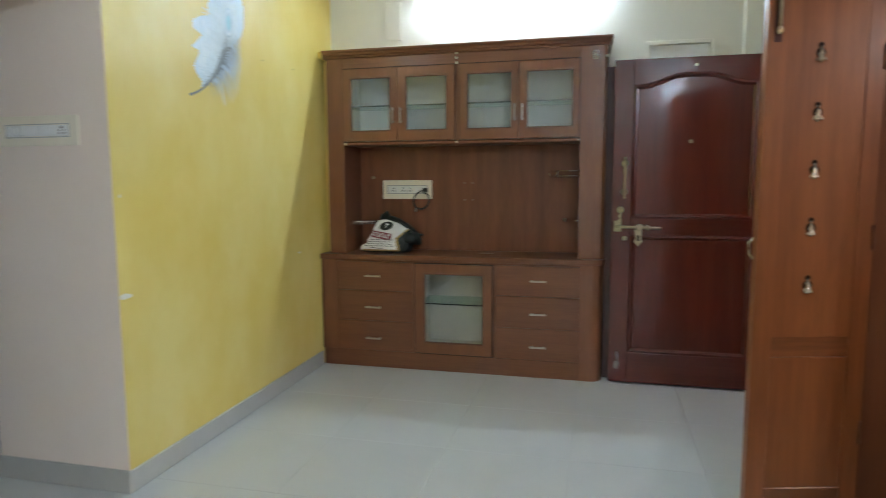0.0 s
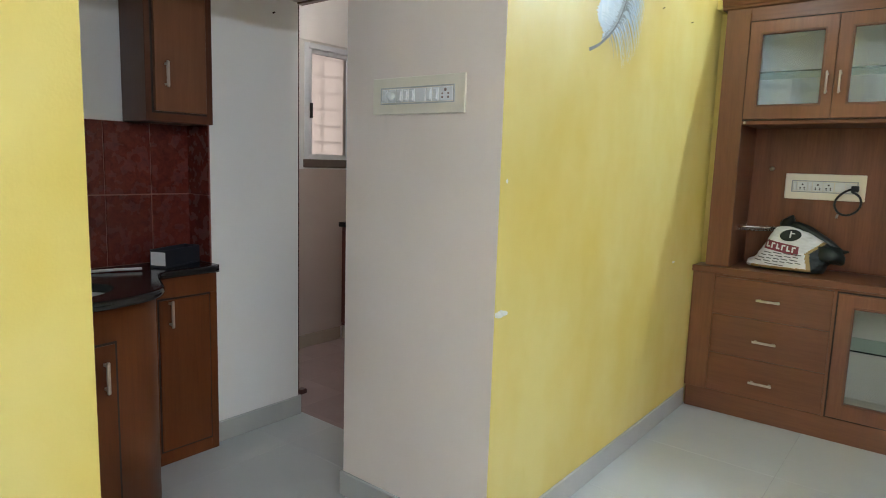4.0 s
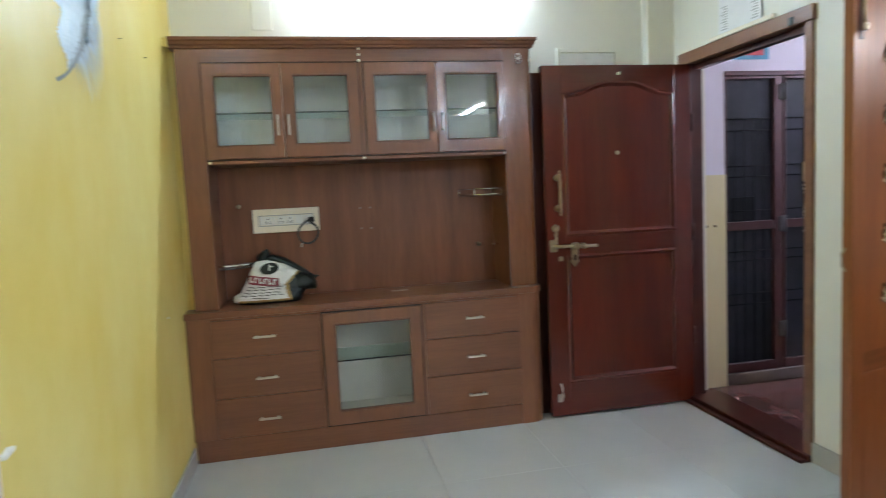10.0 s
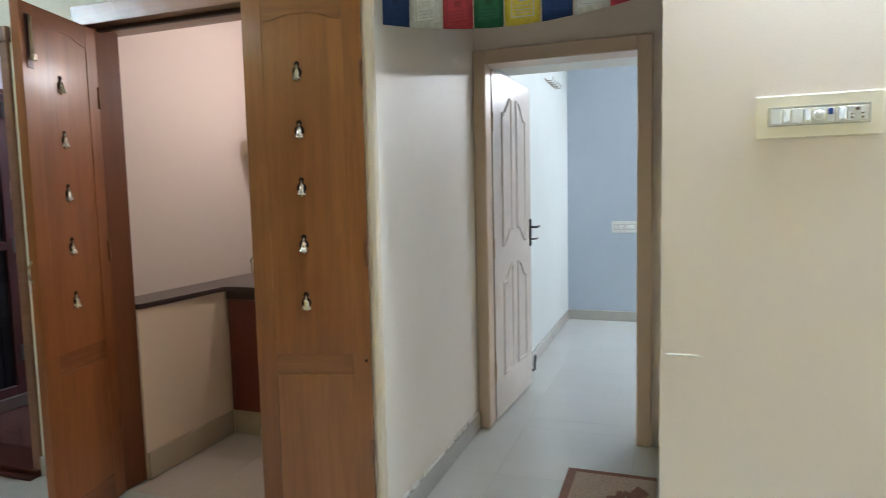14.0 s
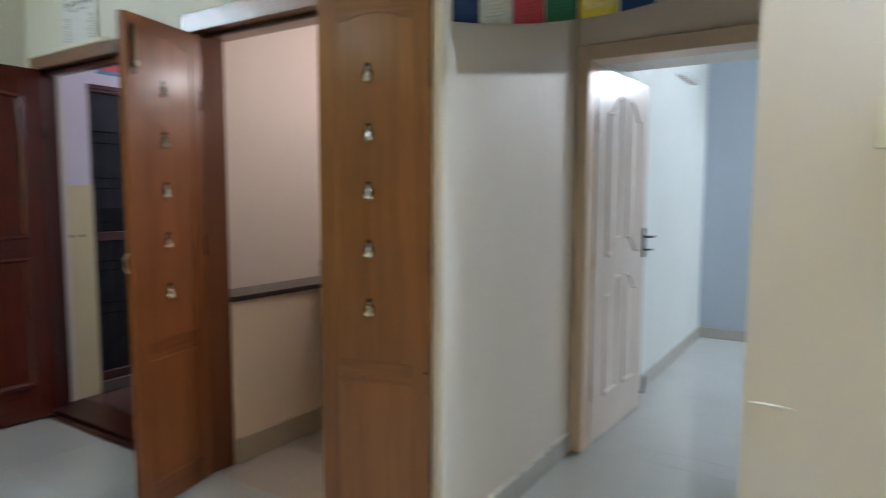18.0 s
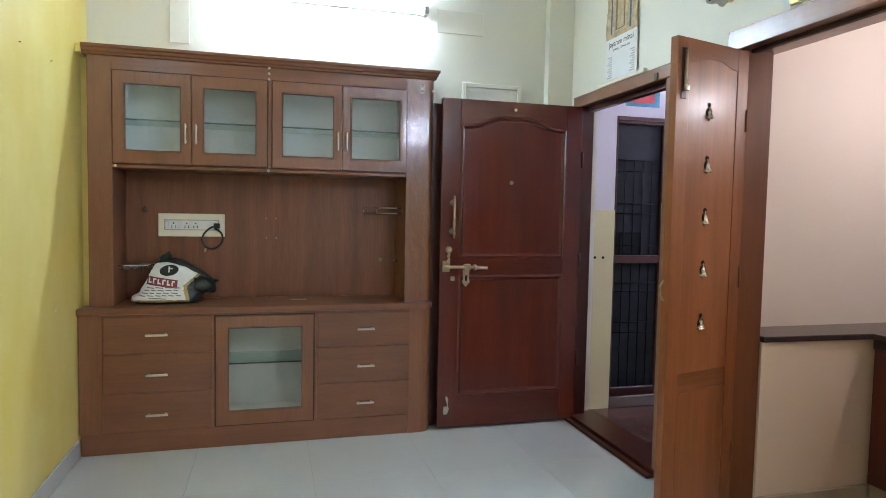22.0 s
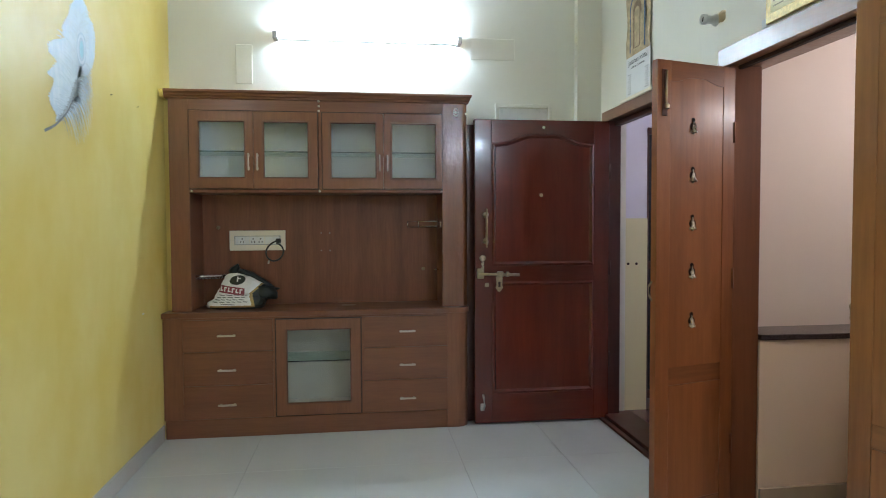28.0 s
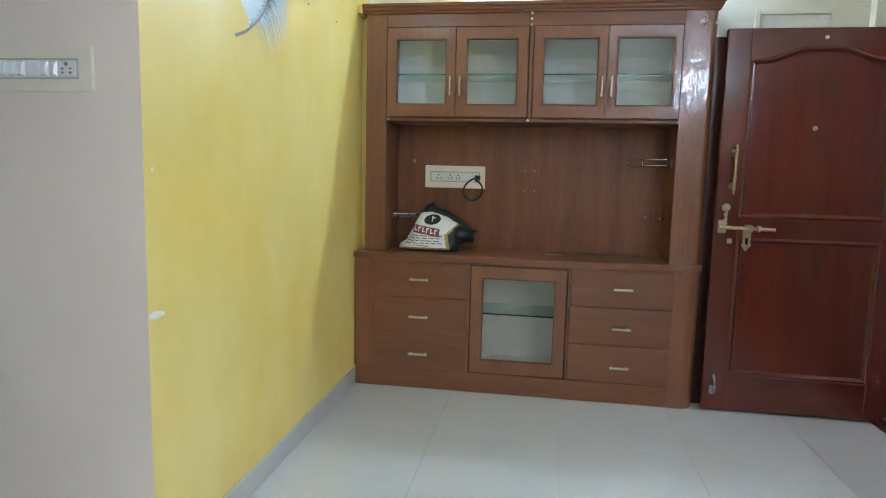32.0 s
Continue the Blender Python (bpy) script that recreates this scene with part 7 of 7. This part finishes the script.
for k, w in enumerate((0.105, 0.118, 0.108, 0.104, 0.121, 0.103, 0.110, 0.134)):
    y1 = y - w
    c = FLAGS[k % 5]
    b = bm_new()
    n = 5
    rows_ = []
    for j in range(n + 1):
        row = []
        for i in range(n + 1):
            yy = y + (y1 + 0.004 - y) * i / n
            row.append(b.verts.new((2.874 - 0.004 * math.sin(3.0 * i / n + k) * (1 - j / n), yy, sag(yy) + 0.152 * j / n)))
        rows_.append(row)
    for j in range(n):
        for i in range(n):
            b.faces.new((rows_[j][i], rows_[j][i + 1], rows_[j + 1][i + 1], rows_[j + 1][i]))
    for f in b.faces:
        f.smooth = True
    bmesh.ops.solidify(b, geom=b.faces[:], thickness=0.0008)
    fl = part("flag", b, FM[c], fs, c + " cotton flag")
    ym = (y + y1) / 2
    q = bm_new()
    zb = sag(ym) + 0.022
    for y0_, y1_, z0_, z1_ in ((-0.037, -0.034, 0.0, 0.11), (0.034, 0.037, 0.0, 0.11), (-0.034, 0.034, 0.0, 0.003), (-0.034, 0.034, 0.107, 0.11), (-0.012, 0.012, 0.048, 0.066)):
        box(q, 2.8672, 2.8680, ym + y0_, ym + y1_, zb + z0_, zb + z1_)
    for j in range(6):
        z = zb + (0.012, 0.022, 0.034, 0.076, 0.086, 0.096)[j]
        box(q, 2.8672, 2.8680, ym - 0.026, ym + 0.026, z, z + 0.0022)
    part("print", q, M_GREYP if c in ("white", "yellow") else FD[c], fl, "faint printed panel")
    y = y1

# ---------------- floor and wall tiles ----------------
def tile_field(parent, x0, x1, y0, y1, step, mat, ox=0.0, oy=0.0, joint=0.0010, z=0.0):
    """Tiles of a regular grid that starts at ox, oy, cut to a rectangle; alike tiles share a mesh."""
    made = {}
    ix0, ix1 = math.floor((x0 - ox) / step), math.ceil((x1 - ox) / step)
    iy0, iy1 = math.floor((y0 - oy) / step), math.ceil((y1 - oy) / step)
    for i in range(ix0, ix1):
        for j in range(iy0, iy1):
            a0, a1 = max(x0, ox + i * step) + joint / 2, min(x1, ox + (i + 1) * step) - joint / 2
            b0, b1 = max(y0, oy + j * step) + joint / 2, min(y1, oy + (j + 1) * step) - joint / 2
            if a1 - a0 < 0.01 or b1 - b0 < 0.01:
                continue
            key = (round(a1 - a0, 3), round(b1 - b0, 3))
            if key not in made:
                w, d = key[0] / 2, key[1] / 2
                made[key] = mesh_of("tile", box(bm_new(), -w, w, -d, d, -0.008, 0.0, 0.0006), mat)
            ob = new("tile", made[key])
            ob.parent = parent
            ob.matrix_basis = pose((a0 + a1) / 2, (b0 + b1) / 2, z)


tile_field(floors["floor"], 0.0, 2.93, -6.6, -0.0, 0.6, M_FLOOR, 0.0, -0.42)
tile_field(floors["floor"], -1.62, 0.0, -3.9, -1.95, 0.6, M_FLOOR, 0.0, -0.42)
tile_field(floors["floor_east"], 2.93, 4.36, -4.15, -3.14, 0.6, M_FLOOR, 0.0, -0.42, 0.0005)
tile_field(floors["floor_east"], 2.93, 3.70, -3.14, -1.885, 0.3, M_FLOORB, 0.05, -0.42)
tile_field(floors["floor_east"], 4.36, 7.3, -6.6, -3.18, 0.6, M_FLOOR, 0.0, -0.42, 0.0004)
tile_field(floors["floor_kitchen"], -2.35, -0.68, -1.95, -0.25, 0.3, M_PINKTILE, 0.0, -0.42)
tile_field(floors["floor_landing"], 3.08, 5.2, -1.42, 0.9, 0.3, M_REDTILE, 0.0, -0.42)
# wall tiles behind the basin
tw = structure("tile_backing", box(bm_new(), -1.62, -1.6165, -3.9, -2.4535, 0.838, 1.437), M_GROUT, "rust-red ceramic wall tiles with pale joints", "tiles")
te = structure("tile_backing_end", box(bm_new(), -1.6165, -1.446, -2.4535, -2.45, 0.838, 1.437), M_GROUT, "rust-red ceramic wall tiles with pale joints", "tiles")
cuts = [-2.4535, -2.627, -2.819, -3.012, -3.205, -3.398, -3.591, -3.784, -3.9]
shared = {}
for z0, z1 in ((0.841, 1.135), (1.138, 1.436)):
    for a, c in zip(cuts, cuts[1:]):
        key = (round(a - c, 3), round(z1 - z0, 3))
        if key not in shared:
            shared[key] = mesh_of("wall_tile", box(bm_new(), -0.003, 0.003, -key[0] / 2 + 0.0022, key[0] / 2 - 0.0022, -key[1] / 2 + 0.0014, key[1] / 2 - 0.0014, 0.0012), M_WALLTILE)
        ob = new("wall_tile", shared[key])
        ob.parent = tw
        ob.matrix_basis = pose(-1.6145, (a + c) / 2, (z0 + z1) / 2)
    ob = new("wall_tile", mesh_of("wall_tile", box(bm_new(), -0.0825, 0.0825, -0.003, 0.003, -(z1 - z0) / 2 + 0.0005, (z1 - z0) / 2 - 0.0005, 0.0012), M_WALLTILE))
    ob.parent = te
    ob.matrix_basis = pose(-1.530, -2.4555, (z0 + z1) / 2)
